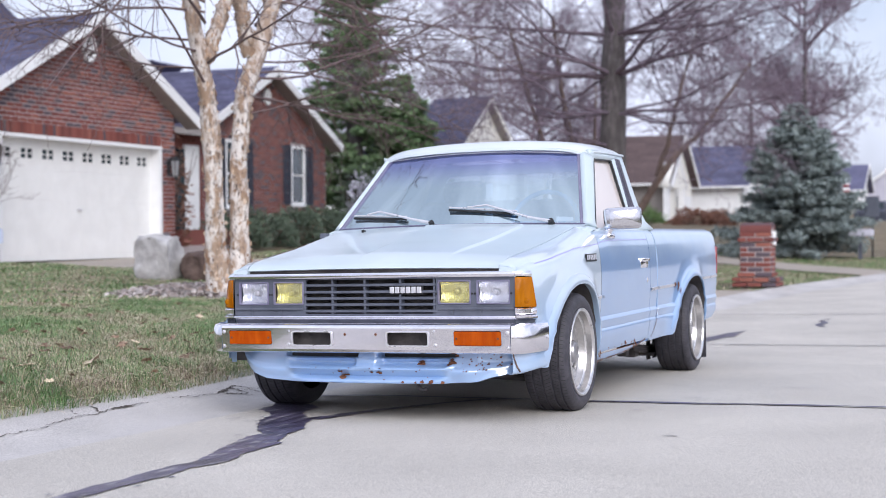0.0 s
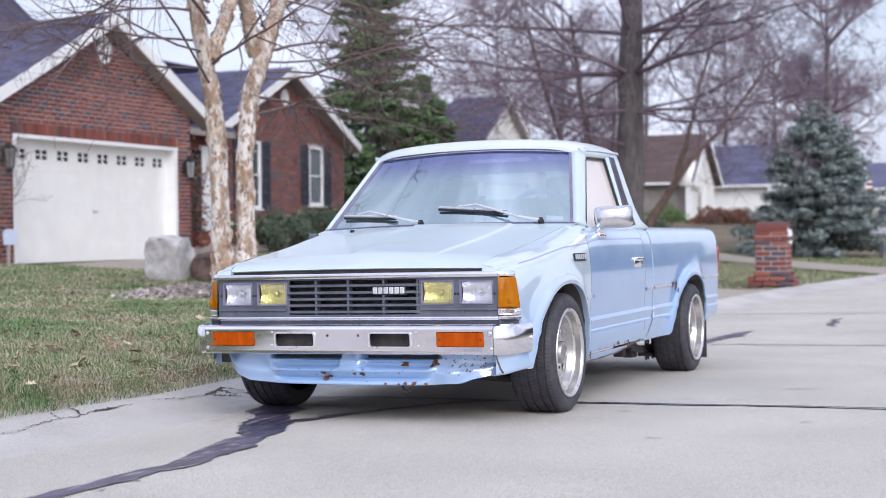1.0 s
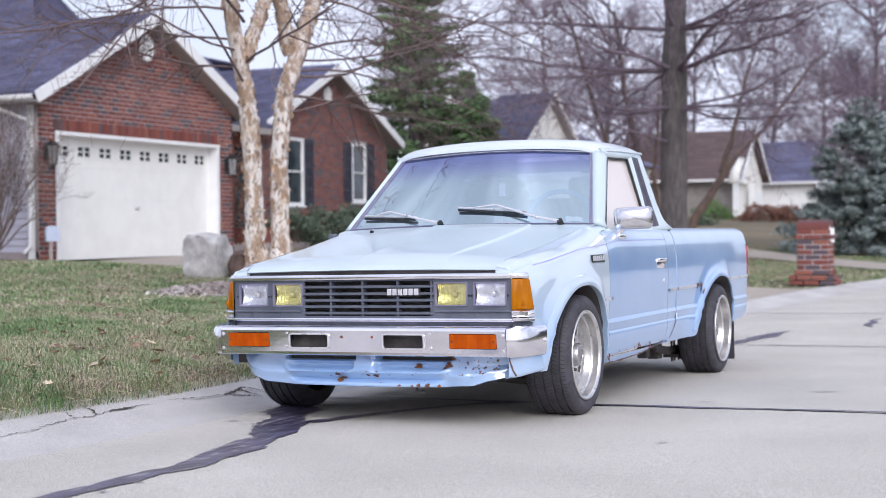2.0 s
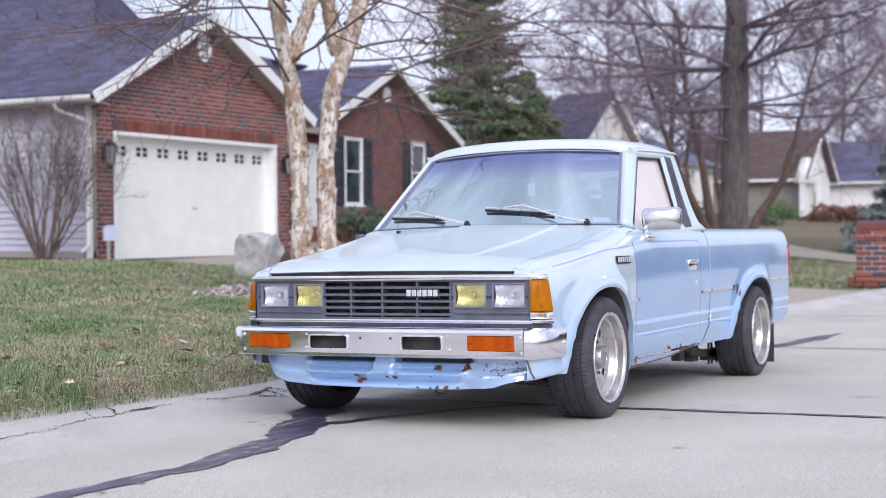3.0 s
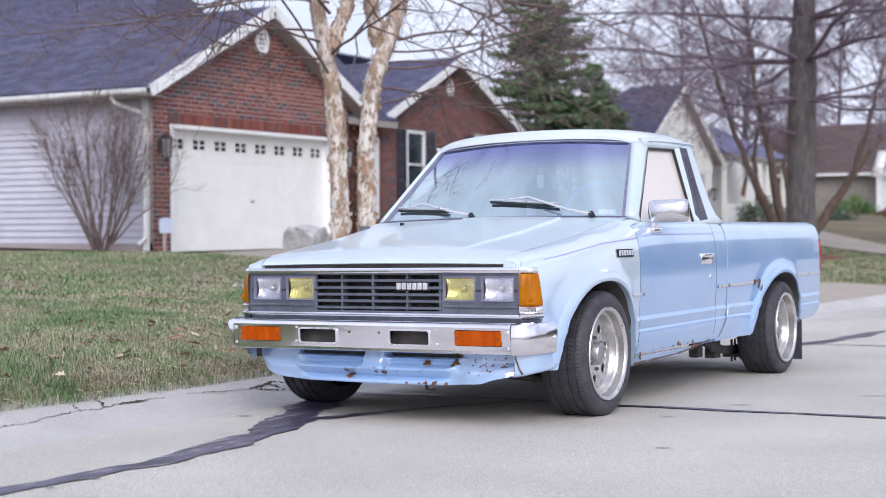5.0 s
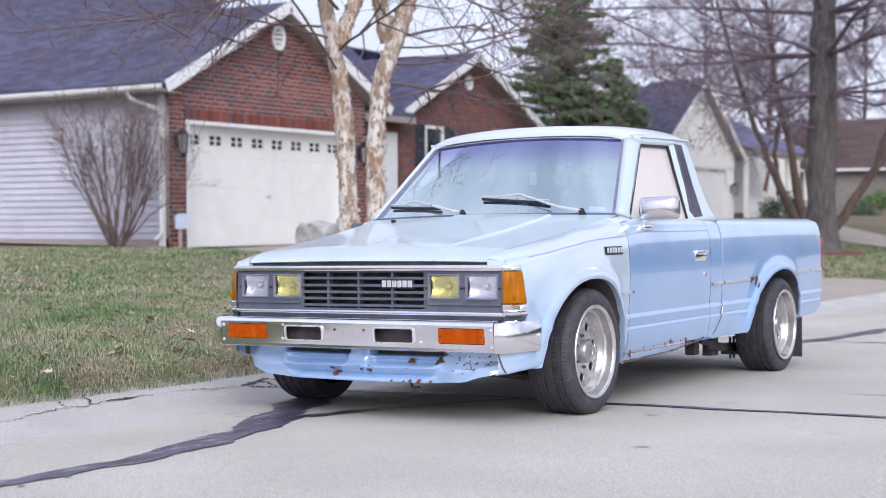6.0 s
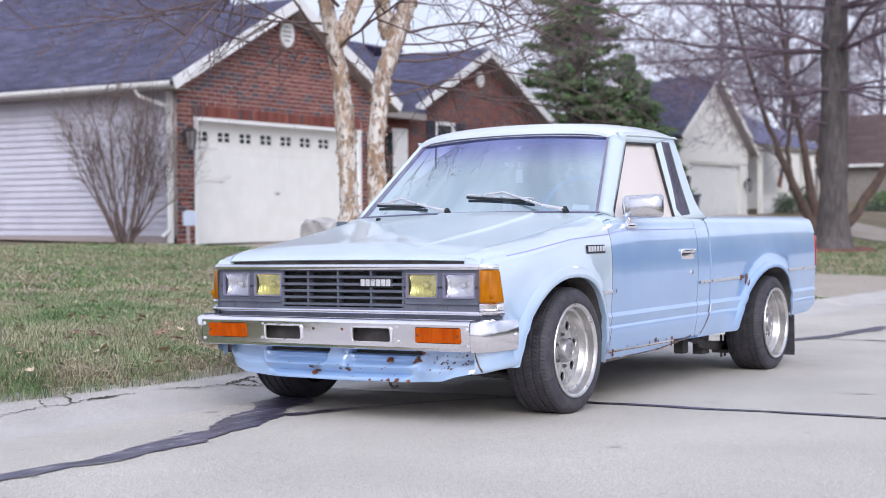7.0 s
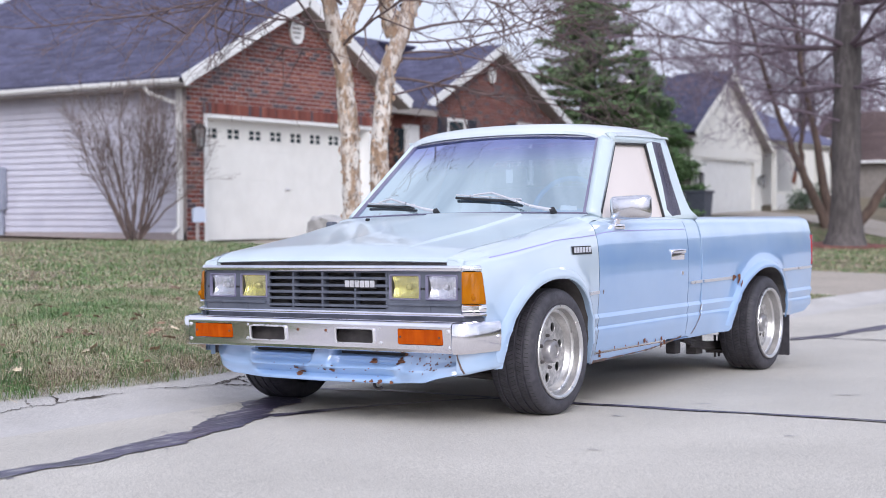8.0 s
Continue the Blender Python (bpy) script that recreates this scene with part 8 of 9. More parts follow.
part("cross_member", boxm(-0.42, 0.42, -0.44, -0.36, 0.17, 0.25), M["under"], truck)
part("spare_wheel", lathe([(-0.09, 0.10), (-0.09, 0.26), (0.09, 0.26), (0.09, 0.10)], 28, None, 0, 1, 0, 0), M["rubber"], truck).matrix_basis = pose(0, 3.08, 0.29, 0, 90, 0)
# ---- drives and paths ----
def strip_sheet(path, half, lift, zf, n=14):
    """A paved strip along (x, y) points with half width, laid on the lawn."""
    rows = []
    for k in range(n + 1):
        f = k / n * (len(path) - 1)
        i = min(int(f), len(path) - 2)
        a, b, u = path[i], path[i + 1], f - i
        rows.append([(a[0] + (b[0] - a[0]) * u, (a[1] + (b[1] - a[1]) * u) + s * (a[2] + (b[2] - a[2]) * u), 0) for s in np.linspace(-1, 1, 7)])
    rows = [[(min(x, float(kerb_x(y)) - 0.01), y) for x, y, _ in r] for r in rows]
    return [[(x, y, float(zf(x, y)) + lift) for x, y in r] for r in rows]


solo("driveway", sheet(strip_sheet([(-12.6, 14.6, 2.6), (-7.0, 13.9, 2.4), (-3.0, 12.9, 2.1), (-1.7, 12.6, 2.2), (-0.8, 12.5, 2.5)], 0, 0.03, lambda x, y: lawn_z(x, y) - 0.02 * max(0, min(1, (float(x) + 1.9) / 0.6)))), M["drive"], "tan concrete driveway to the double garage", "driveway", "structure", smooth=60)
solo("driveway", sheet(strip_sheet([(-12.9, 36.5, 2.2), (-8.0, 33.0, 1.7), (-4.35, 29.9, 1.5), (-1.5, 25.2, 1.7), (0.4, 22.4, 1.6)], 0, 0.03, lambda x, y: lawn_z(x, y), 20)), M["drive"], "pale concrete driveway to the white house", "driveway", "structure", smooth=60)


# ---- tarred cracks and joints on the road ----
def on_road(x, y):
    """Road height for points given along the truck's axes."""
    return float(road_z(x, y)) + 0.0045


def ribbon(path, seed, wobble=0.25, step=0.035):
    """A strip with a ragged, flowing edge along (x, y, half width) points on the road."""
    rnd = random.Random(seed)
    P_, dense, ph = [Vector(p) for p in path], [], rnd.uniform(0, 9)
    for i in range(len(P_) - 1):
        p0, p1, p2, p3 = P_[max(i - 1, 0)], P_[i], P_[i + 1], P_[min(i + 2, len(P_) - 1)]
        m = max(2, int((p2 - p1).length / step))
        for k in range(m + (1 if i == len(P_) - 2 else 0)):
            u = k / m
            dense.append(0.5 * (2 * p1 + (p2 - p0) * u + (2 * p0 - 5 * p1 + 4 * p2 - p3) * u * u + (3 * p1 - p0 - 3 * p2 + p3) * u ** 3))
    rows = []
    for i, c in enumerate(dense):
        d = dense[min(i + 4, len(dense) - 1)] - dense[max(i - 4, 0)]
        nrm = Vector((-d.y, d.x)).normalized()
        h = max(c.z, 0.0005)
        a, b = (h * max(0.15, 1 + wobble * sum(w * noise.noise(Vector((c.x * f, c.y * f, q))) for f, w in ((5, 1.9), (17, 0.7), (55, 0.22)))) for q in (ph, ph + 5))
        rows.append([(c.x + nrm.x * s, c.y + nrm.y * s, on_road(c.x + nrm.x * s, c.y + nrm.y * s)) for s in (-b, -b * 0.3, a * 0.3, a)])
    return sheet(rows)


MAIN = [(0.05, -3.9, 0.040), (0.035, -3.2, 0.042), (0.02, -2.72, 0.044), (0.03, -2.5, 0.046), (0.015, -2.22, 0.048), (0.03, -1.98, 0.061), (-0.03, -1.78, 0.082), (-0.06, -1.62, 0.086), (-0.10, -1.45, 0.082), (-0.16, -1.20, 0.082), (-0.25, -0.97, 0.090), (-0.36, -0.74, 0.107), (-0.48, -0.50, 0.098), (-0.60, -0.25, 0.107), (-0.72, 0.0, 0.082), (-0.80, 0.3, 0.041)]
solo("tar_seam", ribbon(MAIN, 1, 0.30, 0.008), M["tar"], "wide ragged tar seal over a long crack", "tar seam", "structure")
for name, path, sd in (("thin", [(-0.26, -0.68, 0.05), (-0.136, -0.30, 0.03), (-0.02, -0.03, 0.028), (0.08, 0.19, 0.026), (0.27, 0.40, 0.03), (0.76, 0.40, 0.030), (1.4, 0.41, 0.026), (2.1, 0.43, 0.024), (6.2, 0.45, 0.024)], 2),
                       ("under", [(-1.0, 0.30, 0.03), (-0.62, 0.40, 0.04), (-0.41, 0.445, 0.035), (-0.13, 0.44, 0.03), (0.3, 0.415, 0.03)], 3),
                       ("rear", [(-1.2, 5.33, 0.02), (0.31, 5.33, 0.02), (1.74, 5.27, 0.02), (6.2, 5.25, 0.02)], 4),
                       ("slant", [(0.0, 4.9, 0.05), (0.10, 5.3, 0.07), (0.19, 5.8, 0.07), (0.24, 6.5, 0.08), (0.26, 6.95, 0.05), (0.30, 7.2, 0.02)], 5),
                       ("spot", [(0.95, 7.9, 0.02), (0.86, 8.25, 0.035), (0.88, 8.6, 0.03), (0.80, 8.9, 0.025), (0.86, 9.2, 0.015)], 6), ("far", [(-1.3, 10.2, 0.02), (1.0, 10.15, 0.02), (6.0, 10.1, 0.02)], 7)):
    solo("tar_seam", ribbon(path, sd, 0.30, 0.015), M["tar"], "narrow tar-filled joint across the concrete" if name != "slant" else "slanting tar seal over a crack", "tar seam", "structure")
# splashes of tar beside the wide seam
rnd = random.Random(77)
for k in range(22):
    i = rnd.randrange(2, len(MAIN) - 2)
    p, sd = MAIN[i], rnd.choice((-1, 1))
    off = sd * (p[2] + abs(rnd.gauss(0.02, 0.05)))
    x, y, r = p[0] + off * 0.9, p[1] + rnd.uniform(-0.14, 0.14), rnd.uniform(0.004, 0.014)
    solo("tar_splash", ribbon([(x - r, y - 0.3 * r, 0.1 * r), (x, y, r * rnd.uniform(0.5, 0.9)), (x + r, y + 0.4 * r, 0.15 * r)], 500 + k, 0.4, 0.004), M["tar"], "small splash of tar beside the seam", "tar splash", "structure")
for k, (x, y, a, ln) in enumerate(((1.176, 0.66, 0.3, 0.05), (1.62, 1.35, 0.2, 0.09), (1.42, -0.9, 0.4, 0.03), (1.9, -0.2, 0.1, 0.03), (1.05, 0.05, 0.2, 0.03), (-0.62, -0.75, 0.9, 0.03), (0.55, 9.0, 0.1, 0.05))):
    ribs = [(x - ln * math.cos(a), y - ln * math.sin(a), 0.002), (x, y, 0.007), (x + ln * math.cos(a), y + ln * math.sin(a), 0.004)]
    solo("road_stain", ribbon(ribs, 20 + k, 0.4, 0.01), M["tar"], "small dark stain on the concrete road", "stain", "structure")


def kerb_h(x, y):
    return ground_height(float(x - kerb_x(y)), y) + 0.004


M["crack"] = surf("dirty_crack", (0.055, 0.045, 0.04), (0.12, 0.10, 0.085), 30, 0.95, bump=0.4)
rnd = random.Random(17)
for wide, path in ((1, [(-0.98, -2.3), (-1.0, -1.77), (-1.0, -1.65), (-1.02, -1.54), (-1.04, -1.41), (-1.05, -1.30), (-1.04, -1.20), (-1.06, -1.10), (-1.07, -0.89), (-1.075, -0.75)]), (1, [(-1.09, -0.60), (-1.06, -0.37), (-1.08, -0.11), (-1.12, 0.06), (-1.10, 0.18), (-1.04, 0.29), (-0.86, 0.36)]),
                   (1, [(-1.16, -1.27), (-1.10, -1.30), (-1.04, -1.32)]), (3, [(-1.13, -1.13), (-1.10, -1.13), (-1.06, -1.16)]), (1, [(-1.16, 0.15), (-1.10, 0.30), (-1.08, 0.55), (-1.12, 1.2), (-1.16, 2.4)]), (3, [(-1.07, -1.06), (-1.07, -0.90)]),
                   (3.5, [(-1.075, -0.13), (-1.10, -0.02), (-1.13, 0.08), (-1.16, 0.18)]), (2.5, [(-1.12, 0.09), (-1.08, 0.12), (-1.03, 0.14)]), (2.5, [(-1.15, 0.20), (-1.10, 0.24), (-1.05, 0.27)]), (2, [(-1.07, -0.08), (-1.05, 0.05), (-1.04, 0.12)])):
    rows = []
    for i in range(len(path) - 1):
        m = 12
        for k in range(m + 1):
            u = k / m
            x = path[i][0] + (path[i + 1][0] - path[i][0]) * u + rnd.uniform(-0.008, 0.008)
            y = path[i][1] + (path[i + 1][1] - path[i][1]) * u + rnd.uniform(-0.01, 0.01)
            h = wide * rnd.uniform(0.0008, 0.005) * (0.4 + abs(noise.noise(Vector((x * 6, y * 6, 4)))) * 1.8)
            rows.append([(x - h, y, kerb_h(x - h, y)), (x + h, y, kerb_h(x + h, y))])
    solo("kerb_crack", sheet(rows), M["crack"], "dirt-filled crack along the kerb", "crack", "structure")
for y in (1.35,):
    solo("kerb_joint", sheet([[(float(kerb_x(y)) + o, y + e, kerb_h(float(kerb_x(y)) + o, y) + 0.001) for o in np.linspace(0.0, 0.42, 10)] for e in (-0.0035, 0.0035)]), M["crack"], "cut joint across the kerb", "joint", "structure")


DX = (-12.6, -7.0, -3.0, -1.7, -0.9)


# ---- grass: bent blades, denser near the street ----
def grass(name, n, region, hgt, wid, seed, mats, label, dens=None, edge=-0.01):
    g = np.random.default_rng(seed)
    x0, x1, y0, y1 = region
    x, y = g.uniform(x0, x1, n), g.uniform(y0, y1, n)
    keep = (x < kerb_x(y) + edge) & ~((np.abs(x + 5.0) / 1.1) ** 2 + (np.abs(y - 6.9) / 1.55) ** 2 < 1) & ~((y > np.interp(x, DX, (12.05, 11.55, 10.85, 10.45, 10.05))) & (y < np.interp(x, DX, (17.15, 16.25, 14.95, 14.75, 14.95)))) & ~((x < -12.2) & (y > 10.3)) & (np.abs(y - np.interp(x, (-12.9, -8.0, -4.35, -1.5, 0.4), (36.5, 33.0, 29.9, 25.2, 22.4))) > 1.6)
    if dens is not None:
        keep &= g.uniform(0, 1, n) < dens(x, y)
    x, y = x[keep], y[keep]
    n = len(x)
    z = lawn_z(np.minimum(x, kerb_x(y)), y) - 0.005 - 0.15 * np.maximum(x - kerb_x(y), 0)
    patch = np.array([1.15 * noise.noise(Vector((a * 1.1, b * 1.1, 3.0))) + 0.85 * noise.noise(Vector((a * 4.2, b * 4.2, 9.0))) for a, b in zip(x, y)])
    h = hgt * g.uniform(0.45, 1.25, n) * (1 + 0.35 * patch)
    a = g.uniform(0, 2 * np.pi, n)
    lean = g.uniform(0.4, 1.8, n) * h
    w = wid * g.uniform(0.6, 1.3, n)
    ca, sa = np.cos(a), np.sin(a)
    b = a + np.pi / 2 + g.uniform(-0.5, 0.5, n)
    cb, sb = np.cos(b) * w, np.sin(b) * w
    base = np.stack([x, y, z], 1)
    side = np.stack([cb, sb, 0 * w], 1)
    mid = base + np.stack([ca * lean * 0.35, sa * lean * 0.35, h * 0.62], 1)
    tip = base + np.stack([ca * lean, sa * lean, h * np.maximum(0.22, 1 - 0.30 * (lean / np.maximum(h, 1e-4)) ** 2)], 1)
    co = np.stack([base - side, base + side, mid + side * 0.8, mid - side * 0.8, tip], 1).reshape(-1, 3)
    green = 0.9 * patch + g.normal(-0.02, 0.55, n)
    me = bpy.data.meshes.new(name)
    i = 5 * np.arange(n)
    quad = np.stack([i, i + 1, i + 2, i + 3], 1)
    tri = np.stack([i + 3, i + 2, i + 4], 1)
    loops = np.concatenate([quad.ravel(), tri.ravel()])
    starts = np.concatenate([4 * np.arange(n), 4 * n + 3 * np.arange(n)])
    me.vertices.add(len(co))
    me.vertices.foreach_set("co", co.astype(np.float32).ravel())
    me.loops.add(len(loops))
    me.loops.foreach_set("vertex_index", loops.astype(np.int32))
    me.polygons.add(2 * n)
    me.polygons.foreach_set("loop_start", starts.astype(np.int32))
    kind = np.where(green > 0.10, 0, np.where(green > -0.42, 1, np.where(green > -1.05, 2, 3)))
    me.update(calc_edges=True)
    me.polygons.foreach_set("material_index", np.concatenate([kind, kind]).astype(np.int32))
    for m in mats:
        me.materials.append(m)
    return tagged(new(name, me), label, "grass", kind="stuff")


BLADES = [surf("green_blades", (0.115, 0.215, 0.070), (0.19, 0.31, 0.115), 3, 0.6, island=0.35), surf("pale_blades", (0.31, 0.325, 0.165), (0.44, 0.43, 0.26), 3, 0.7, island=0.3), surf("straw_blades", (0.47, 0.40, 0.295), (0.62, 0.54, 0.415), 3, 0.8, island=0.35), surf("brown_blades", (0.20, 0.14, 0.10), (0.32, 0.24, 0.17), 3, 0.85, island=0.4)]
grass("lawn_grass", 330000, (-4.6, -1.1, -3.2, 5.5), 0.054, 0.0014, 91, BLADES, "patchy winter lawn, green and straw blades")
grass("lawn_grass", 120000, (-13.0, -4.4, -3.0, 12.0), 0.045, 0.0042, 92, BLADES, "patchy winter lawn, green and straw blades")
grass("lawn_grass", 110000, (-12.0, 3.0, 9.0, 34.0), 0.05, 0.0065, 93, BLADES, "patchy winter lawn, green and straw blades")
grass("lawn_grass", 45000, (-4.6, -0.8, 5.5, 10.8), 0.045, 0.0034, 95, BLADES, "patchy winter lawn, green and straw blades")
grass("verge_tufts", 34000, (-1.9, -1.1, -3.2, 4.0), 0.056, 0.0015, 94, BLADES, "longer dry grass along the kerb", lambda x, y: np.exp(-((kerb_x(y) - x) / 0.16) ** 2), 0.035)



def thatch(name, n, region, seed, label, dens):
    """Dead stems lying flat and tangled on the turf."""
    g = np.random.default_rng(seed)
    x, y = g.uniform(region[0], region[1], n), g.uniform(region[2], region[3], n)
    keep = (x < kerb_x(y) + 0.03 * np.sin(y * 9) + 0.015) & (g.uniform(0, 1, n) < dens(x, y))
    x, y = x[keep], y[keep]
    n = len(x)
    z = lawn_z(np.minimum(x, kerb_x(y)), y) - 0.2 * np.maximum(x - kerb_x(y), 0) + g.uniform(0.004, 0.034, n)
    a, ln, wd = g.uniform(0, 2 * np.pi, n), g.uniform(0.02, 0.06, n), g.uniform(0.0007, 0.0017, n)
    u = np.stack([np.cos(a) * ln, np.sin(a) * ln, g.uniform(-0.25, 0.25, n) * ln], 1)
    v = np.stack([-np.sin(a) * wd, np.cos(a) * wd, g.uniform(-0.5, 0.5, n) * wd], 1)
    c = np.stack([x, y, z], 1)
    sag = np.stack([0 * x, 0 * x, g.uniform(0.0, 0.012, n)], 1)
    co = np.stack([c - u - v, c - u + v, c + sag + v, c + sag - v, c + u + v, c + u - v], 1).reshape(-1, 3)
    i = 6 * np.arange(n)
    fc = np.concatenate([np.stack([i, i + 1, i + 2, i + 3], 1), np.stack([i + 3, i + 2, i + 4, i + 5], 1)])
    ob = tagged(new(name, quick_mesh(name, co, fc, 4)), label, "thatch", kind="stuff")
    for m in BLADES[2:]:
        ob.data.materials.append(m)
    kind = (g.uniform(0, 1, n) < 0.38).astype(np.int32)
    ob.data.polygons.foreach_set("material_index", np.concatenate([kind, kind]))
    return ob


thatch("dead_thatch", 26000, (-2.6, -1.05, -3.2, 5.0), 96, "matted straw-coloured dead grass along the kerb", lambda x, y: 0.10 + 0.7 * np.exp(-((kerb_x(y) - x) / 0.28) ** 2))
thatch("dead_thatch", 12000, (-5.0, -2.4, -3.2, 5.5), 97, "matted straw-coloured dead grass in the lawn", lambda x, y: 0.5 + 0.5 * np.sin(x * 3.1 + 1.7 * np.sin(y * 2.3)))

# fallen leaves and straw bits
M["dead_leaf"] = surf("dead_leaf", (0.20, 0.13, 0.09), (0.36, 0.26, 0.18), 20, 0.85, rand=0.4)
M["pale_leaf"] = surf("pale_dead_leaf", (0.58, 0.46, 0.33), (0.66, 0.56, 0.42), 20, 0.85, rand=0.2)


def leaf_mesh(name, mat, seed):
    rnd = random.Random(seed)
    bm = bmesh.new()
    c = bm.verts.new((0, 0, 0.006))
    rim = []
    for k in range(14):
        a = 2 * math.pi * k / 14
        r = (0.045 if k % 2 else 0.024) * rnd.uniform(0.8, 1.2)
        rim.append(bm.verts.new((r * 1.5 * math.cos(a), r * math.sin(a), rnd.uniform(0, 0.022))))
    for k in range(14):
        bm.faces.new((c, rim[k], rim[(k + 1) % 14]))
    solid(bm, 0.0012)
    me = bpy.data.meshes.new(name)
    bm.to_mesh(me)
    bm.free()
    me.materials.append(mat)
    return me


leaf_kinds = [leaf_mesh("fallen_leaf", M["dead_leaf"], 1), leaf_mesh("fallen_leaf", M["dead_leaf"], 2), leaf_mesh("fallen_leaf", M["pale_leaf"], 3)]
rnd = random.Random(33)
spots = [(-1.60, -0.45, 2, 1.2)]
for k in range(150):
    y = rnd.uniform(-2.6, 6.5)
    x = float(kerb_x(y)) - 0.08 - abs(rnd.gauss(0, 1.1))
    spots.append((x, y, 0 if rnd.random() < 0.5 else 1 if rnd.random() < 0.7 else 2, rnd.uniform(0.4, 0.8)))
for x, y, kind, sc in spots:
    ob = tagged(new("fallen_leaf", leaf_kinds[kind]), "curled dry brown leaf lying on the lawn" if kind < 2 else "pale curled dry leaf lying on the lawn", "leaf", "fallen leaves")
    ob.matrix_world = Matrix.Translation((x, y, float(lawn_z(x, y)) + 0.035)) @ Euler((rnd.uniform(-0.5, 0.5), rnd.uniform(-0.5, 0.5), rnd.uniform(0, 6.28))).to_matrix().to_4x4() @ Matrix.Scale(sc, 4)

# ---- rust on the truck ----
def rust_blob(parent, at, u, v, size, seed, mat="rust", stretch=1.0, name="rust_patch"):
    """A thin ragged patch at a point, spanned by u and v."""
    rnd = random.Random(seed)
    at, u, v = Vector(at), Vector(u).normalized(), Vector(v).normalized()
    nrm = u.cross(v).normalized()
    bm = bmesh.new()
    n = 16
    ph = rnd.uniform(0, 99)
    c = bm.verts.new(at + nrm * 0.0022)
    rim = []
    for k in range(n):
        a = 2 * math.pi * k / n
        r = size * (1 + 0.75 * noise.noise(Vector((math.cos(a) * 1.7, math.sin(a) * 1.7, ph))) + rnd.uniform(-0.15, 0.15))
        rim.append(bm.verts.new(at + (u * math.cos(a) * stretch + v * math.sin(a)) * r + nrm * 0.0016))
    for k in range(n):
        bm.faces.new((c, rim[k], rim[(k + 1) % n]))
    return part(name, bm, M[mat], parent)


def side_rust(y, z, size, seed, stretch=1.0, mat="rust"):
    x = flank(y, z - rk(y)) + 0.001
    rust_blob(truck, (x, y, z), (0, 1, 0), (0, 0.0, 1), size, seed, mat, stretch)


side_rust(2.115, 0.535, 0.030, 1, 0.8)
side_rust(2.13, 0.495, 0.030, 2, 0.55)
side_rust(2.06, 0.548, 0.016, 3, 1.6)
for y, z, sz in ((0.60, 0.252, 0.006), (0.72, 0.253, 0.005), (0.86, 0.256, 0.008), (0.93, 0.262, 0.013), (0.96, 0.256, 0.007), (1.06, 0.258, 0.006), (1.13, 0.262, 0.012), (1.17, 0.245, 0.017), (1.14, 0.232, 0.013), (0.45, 0.240, 0.011), (0.46, 0.222, 0.010), (0.40, 0.198, 0.010)):
    side_rust(y, z, sz, int(y * 1000), 0.9)


def side_streak(pts, half, seed, mat):
    """A thin ragged streak along the left flank."""
    rnd = random.Random(seed)
    rows = []
    for i in range(len(pts) - 1):
        for k in range(10):
            u = k / 10
            y, z = pts[i][0] + (pts[i + 1][0] - pts[i][0]) * u, pts[i][1] + (pts[i + 1][1] - pts[i][1]) * u
            h = half * (0.5 + rnd.random()) * (0.6 + 0.8 * abs(noise.noise(Vector((y * 9, z * 9, seed)))))
            if abs(pts[-1][0] - pts[0][0]) > abs(pts[-1][1] - pts[0][1]):
                rows.append([(flank(y, q - rk(y)) + 0.0018, y, q) for q in (z - h, z + h)])
            else:
                rows.append([(flank(q, z - rk(q)) + 0.0018, q, z) for q in (y - h, y + h)])
    part("grime_and_gap_streak", sheet(rows), M[mat], truck)


side_streak([(0.345, 0.196), (0.7, 0.205), (1.0, 0.216), (1.2, 0.236), (1.40, 0.262)], 0.005, 5, "grime_shade")
side_streak([(0.42, 0.2335), (0.8, 0.239), (1.2, 0.2445)], 0.0017, 6, "rust")
# Lower cab-bed gap line: its shade drawn as a dark streak.
side_streak([(1.596, 0.42), (1.594, 0.37), (1.575, 0.335), (1.54, 0.29), (1.50, 0.262)], 0.008, 7, "grime_shade")


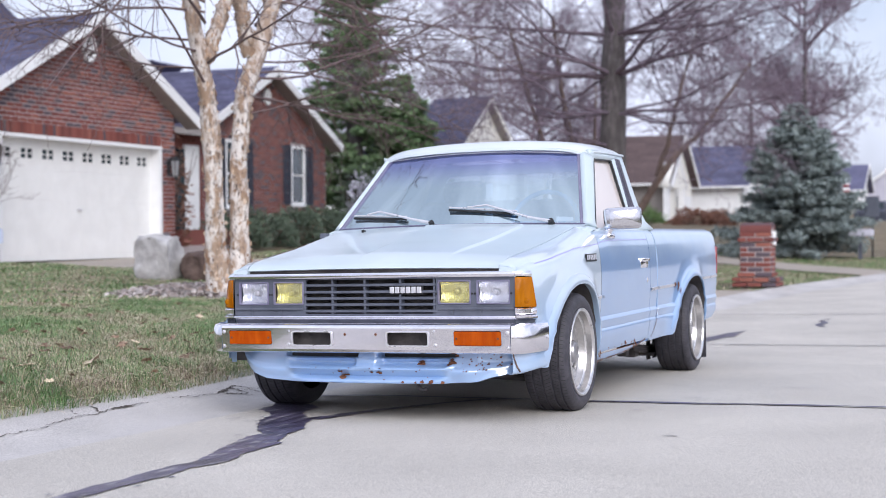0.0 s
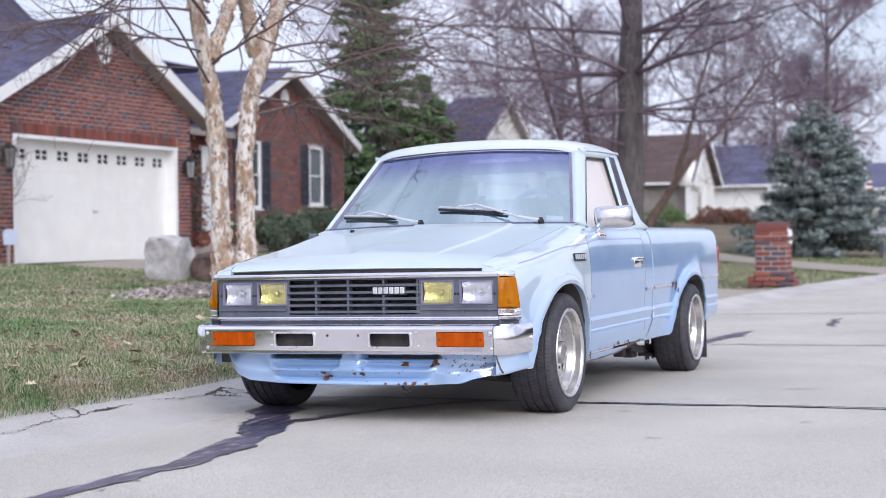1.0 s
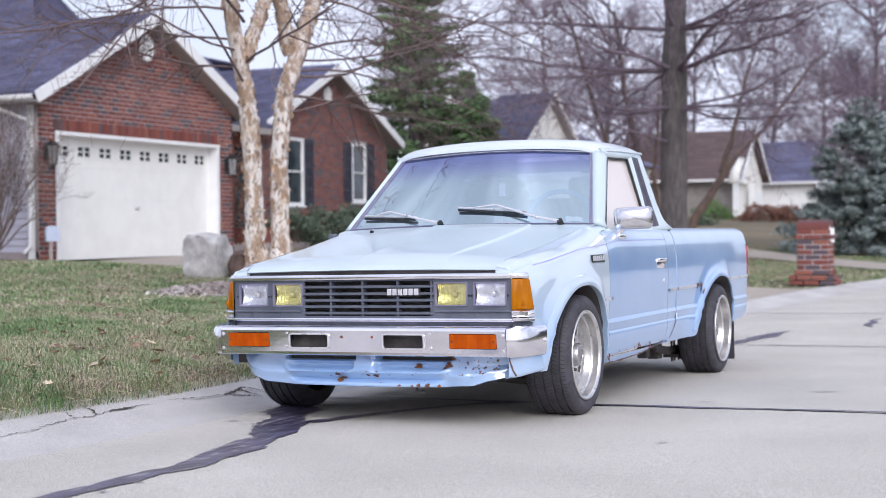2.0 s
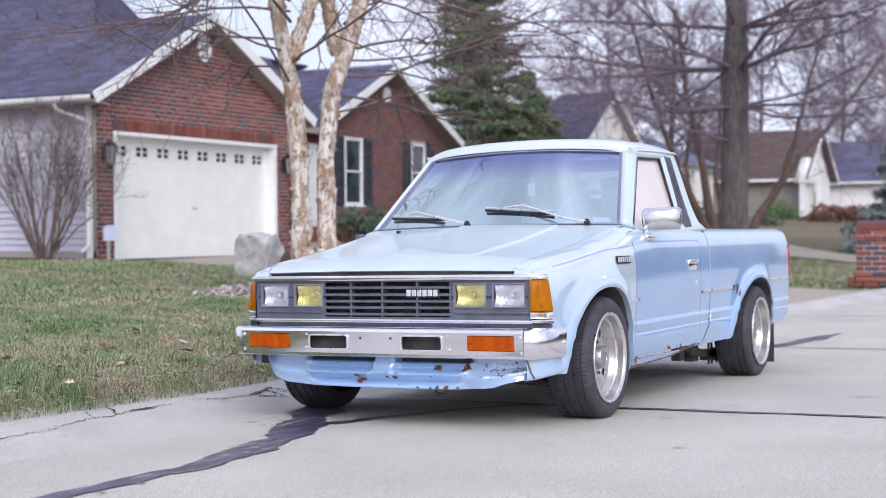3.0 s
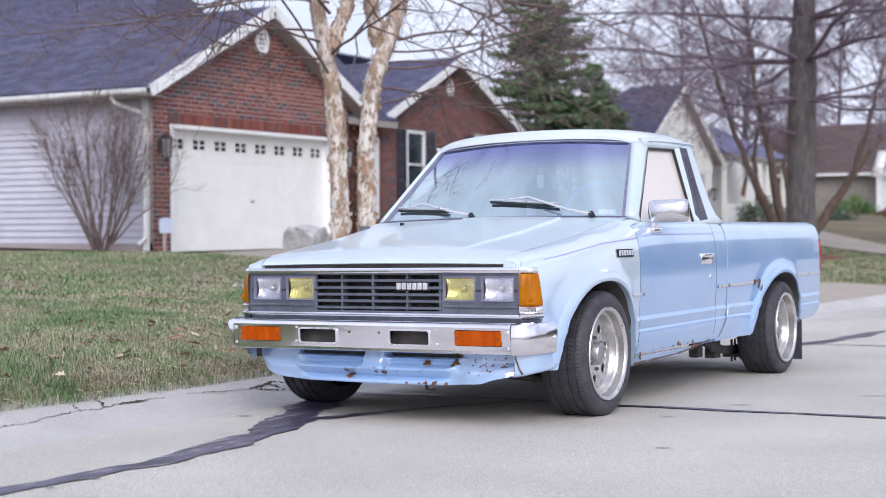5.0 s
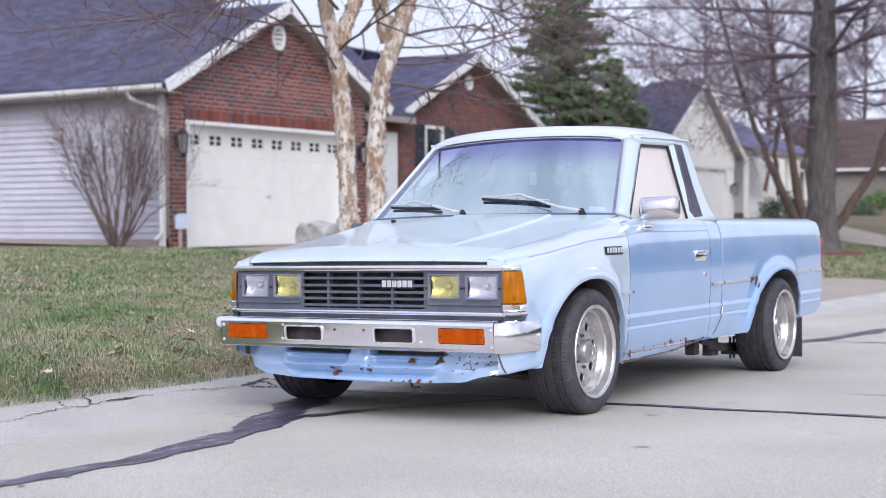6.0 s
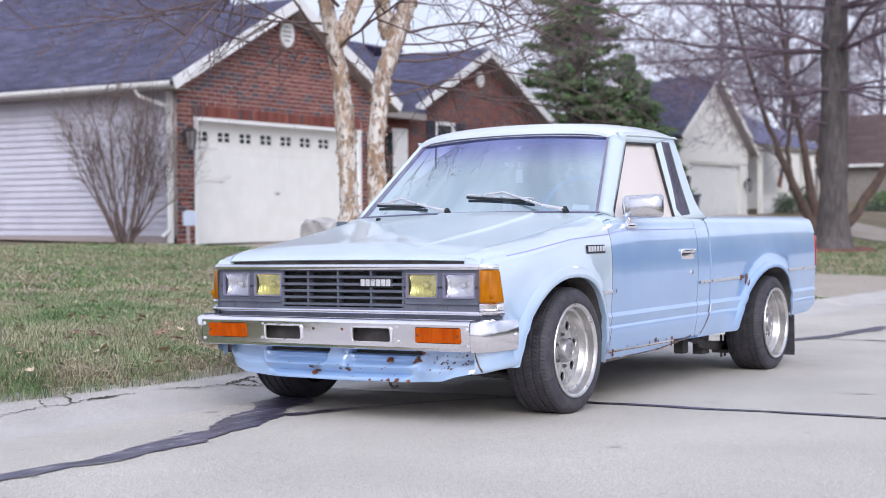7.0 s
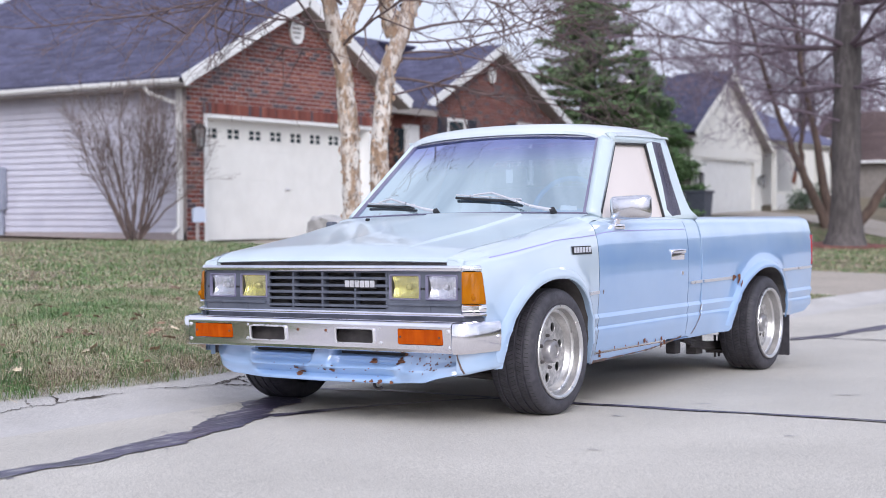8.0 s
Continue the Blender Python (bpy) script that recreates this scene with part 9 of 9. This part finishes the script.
def front_rust(x, v, size, seed, stretch=1.4, mat="rust"):
    a, b, c = valance(x, v), valance(x + 0.01, v), valance(x, min(v + 0.05, 1))
    rust_blob(val, a + Vector((0, -0.002, 0)), b - a, c - a, size, seed, mat, stretch)


for x, v, sz in ((0.255, 0.62, 0.012), (0.25, 0.56, 0.012), (0.40, 0.68, 0.009), (0.405, 0.60, 0.011), (0.392, 0.54, 0.010), (0.42, 0.80, 0.006), (-0.115, 0.16, 0.012), (-0.10, 0.24, 0.010), (-0.12, 0.34, 0.009), (0.07, 0.32, 0.010), (0.03, 0.33, 0.006),
                 (0.27, 0.04, 0.007), (0.31, 0.04, 0.009), (0.24, 0.03, 0.005), (0.18, 0.04, 0.005), (0.36, 0.03, 0.006), (0.66, 0.35, 0.005), (0.71, 0.30, 0.007), (0.735, 0.22, 0.011)):
    front_rust(x, v, sz, int(x * 777 + v * 99 + 500))
rnd = random.Random(8)
for k in range(46):
    front_rust(rnd.gauss(0.52, 0.075), rnd.uniform(0.25, 0.9), rnd.uniform(0.0012, 0.0042), 300 + k, 1.2)
for k in range(14):
    front_rust(rnd.uniform(-0.3, 0.3), rnd.uniform(0.1, 0.45), rnd.uniform(0.0015, 0.004), 400 + k, 1.2)
side_rust(0.448, 0.512 + 0.006, 0.010, 81, 0.6, "grime_shade")

# plain badge on the fender
fb = part("fender_badge", sheet([[(flank(y, z) + 0.004, y, z + rk(y)) for y in np.linspace(0.148, 0.330, 8)] for z in (0.690, 0.727)]), M["black"], truck, "dark fender badge plate with plain silver blocks")
for k in range(6):
    ya = 0.160 + 0.0275 * k
    part("badge_block", sheet([[(flank(y, z) + 0.0065, y + (z - 0.70) * 0.25, z + rk(y)) for y in (ya, ya + 0.022)] for z in (0.698, 0.722)]), M["silver"], fb)

# ---- single bricks, last ----
shared = {}
for name, dims, mat, parent, spots in PIECES:
    key = (name, tuple(round(d, 3) for d in dims), mat)
    if key not in shared:
        shared[key] = piece_mesh(name, *dims, M[mat])
    for at in spots:
        place_piece(name, shared[key], parent, at)
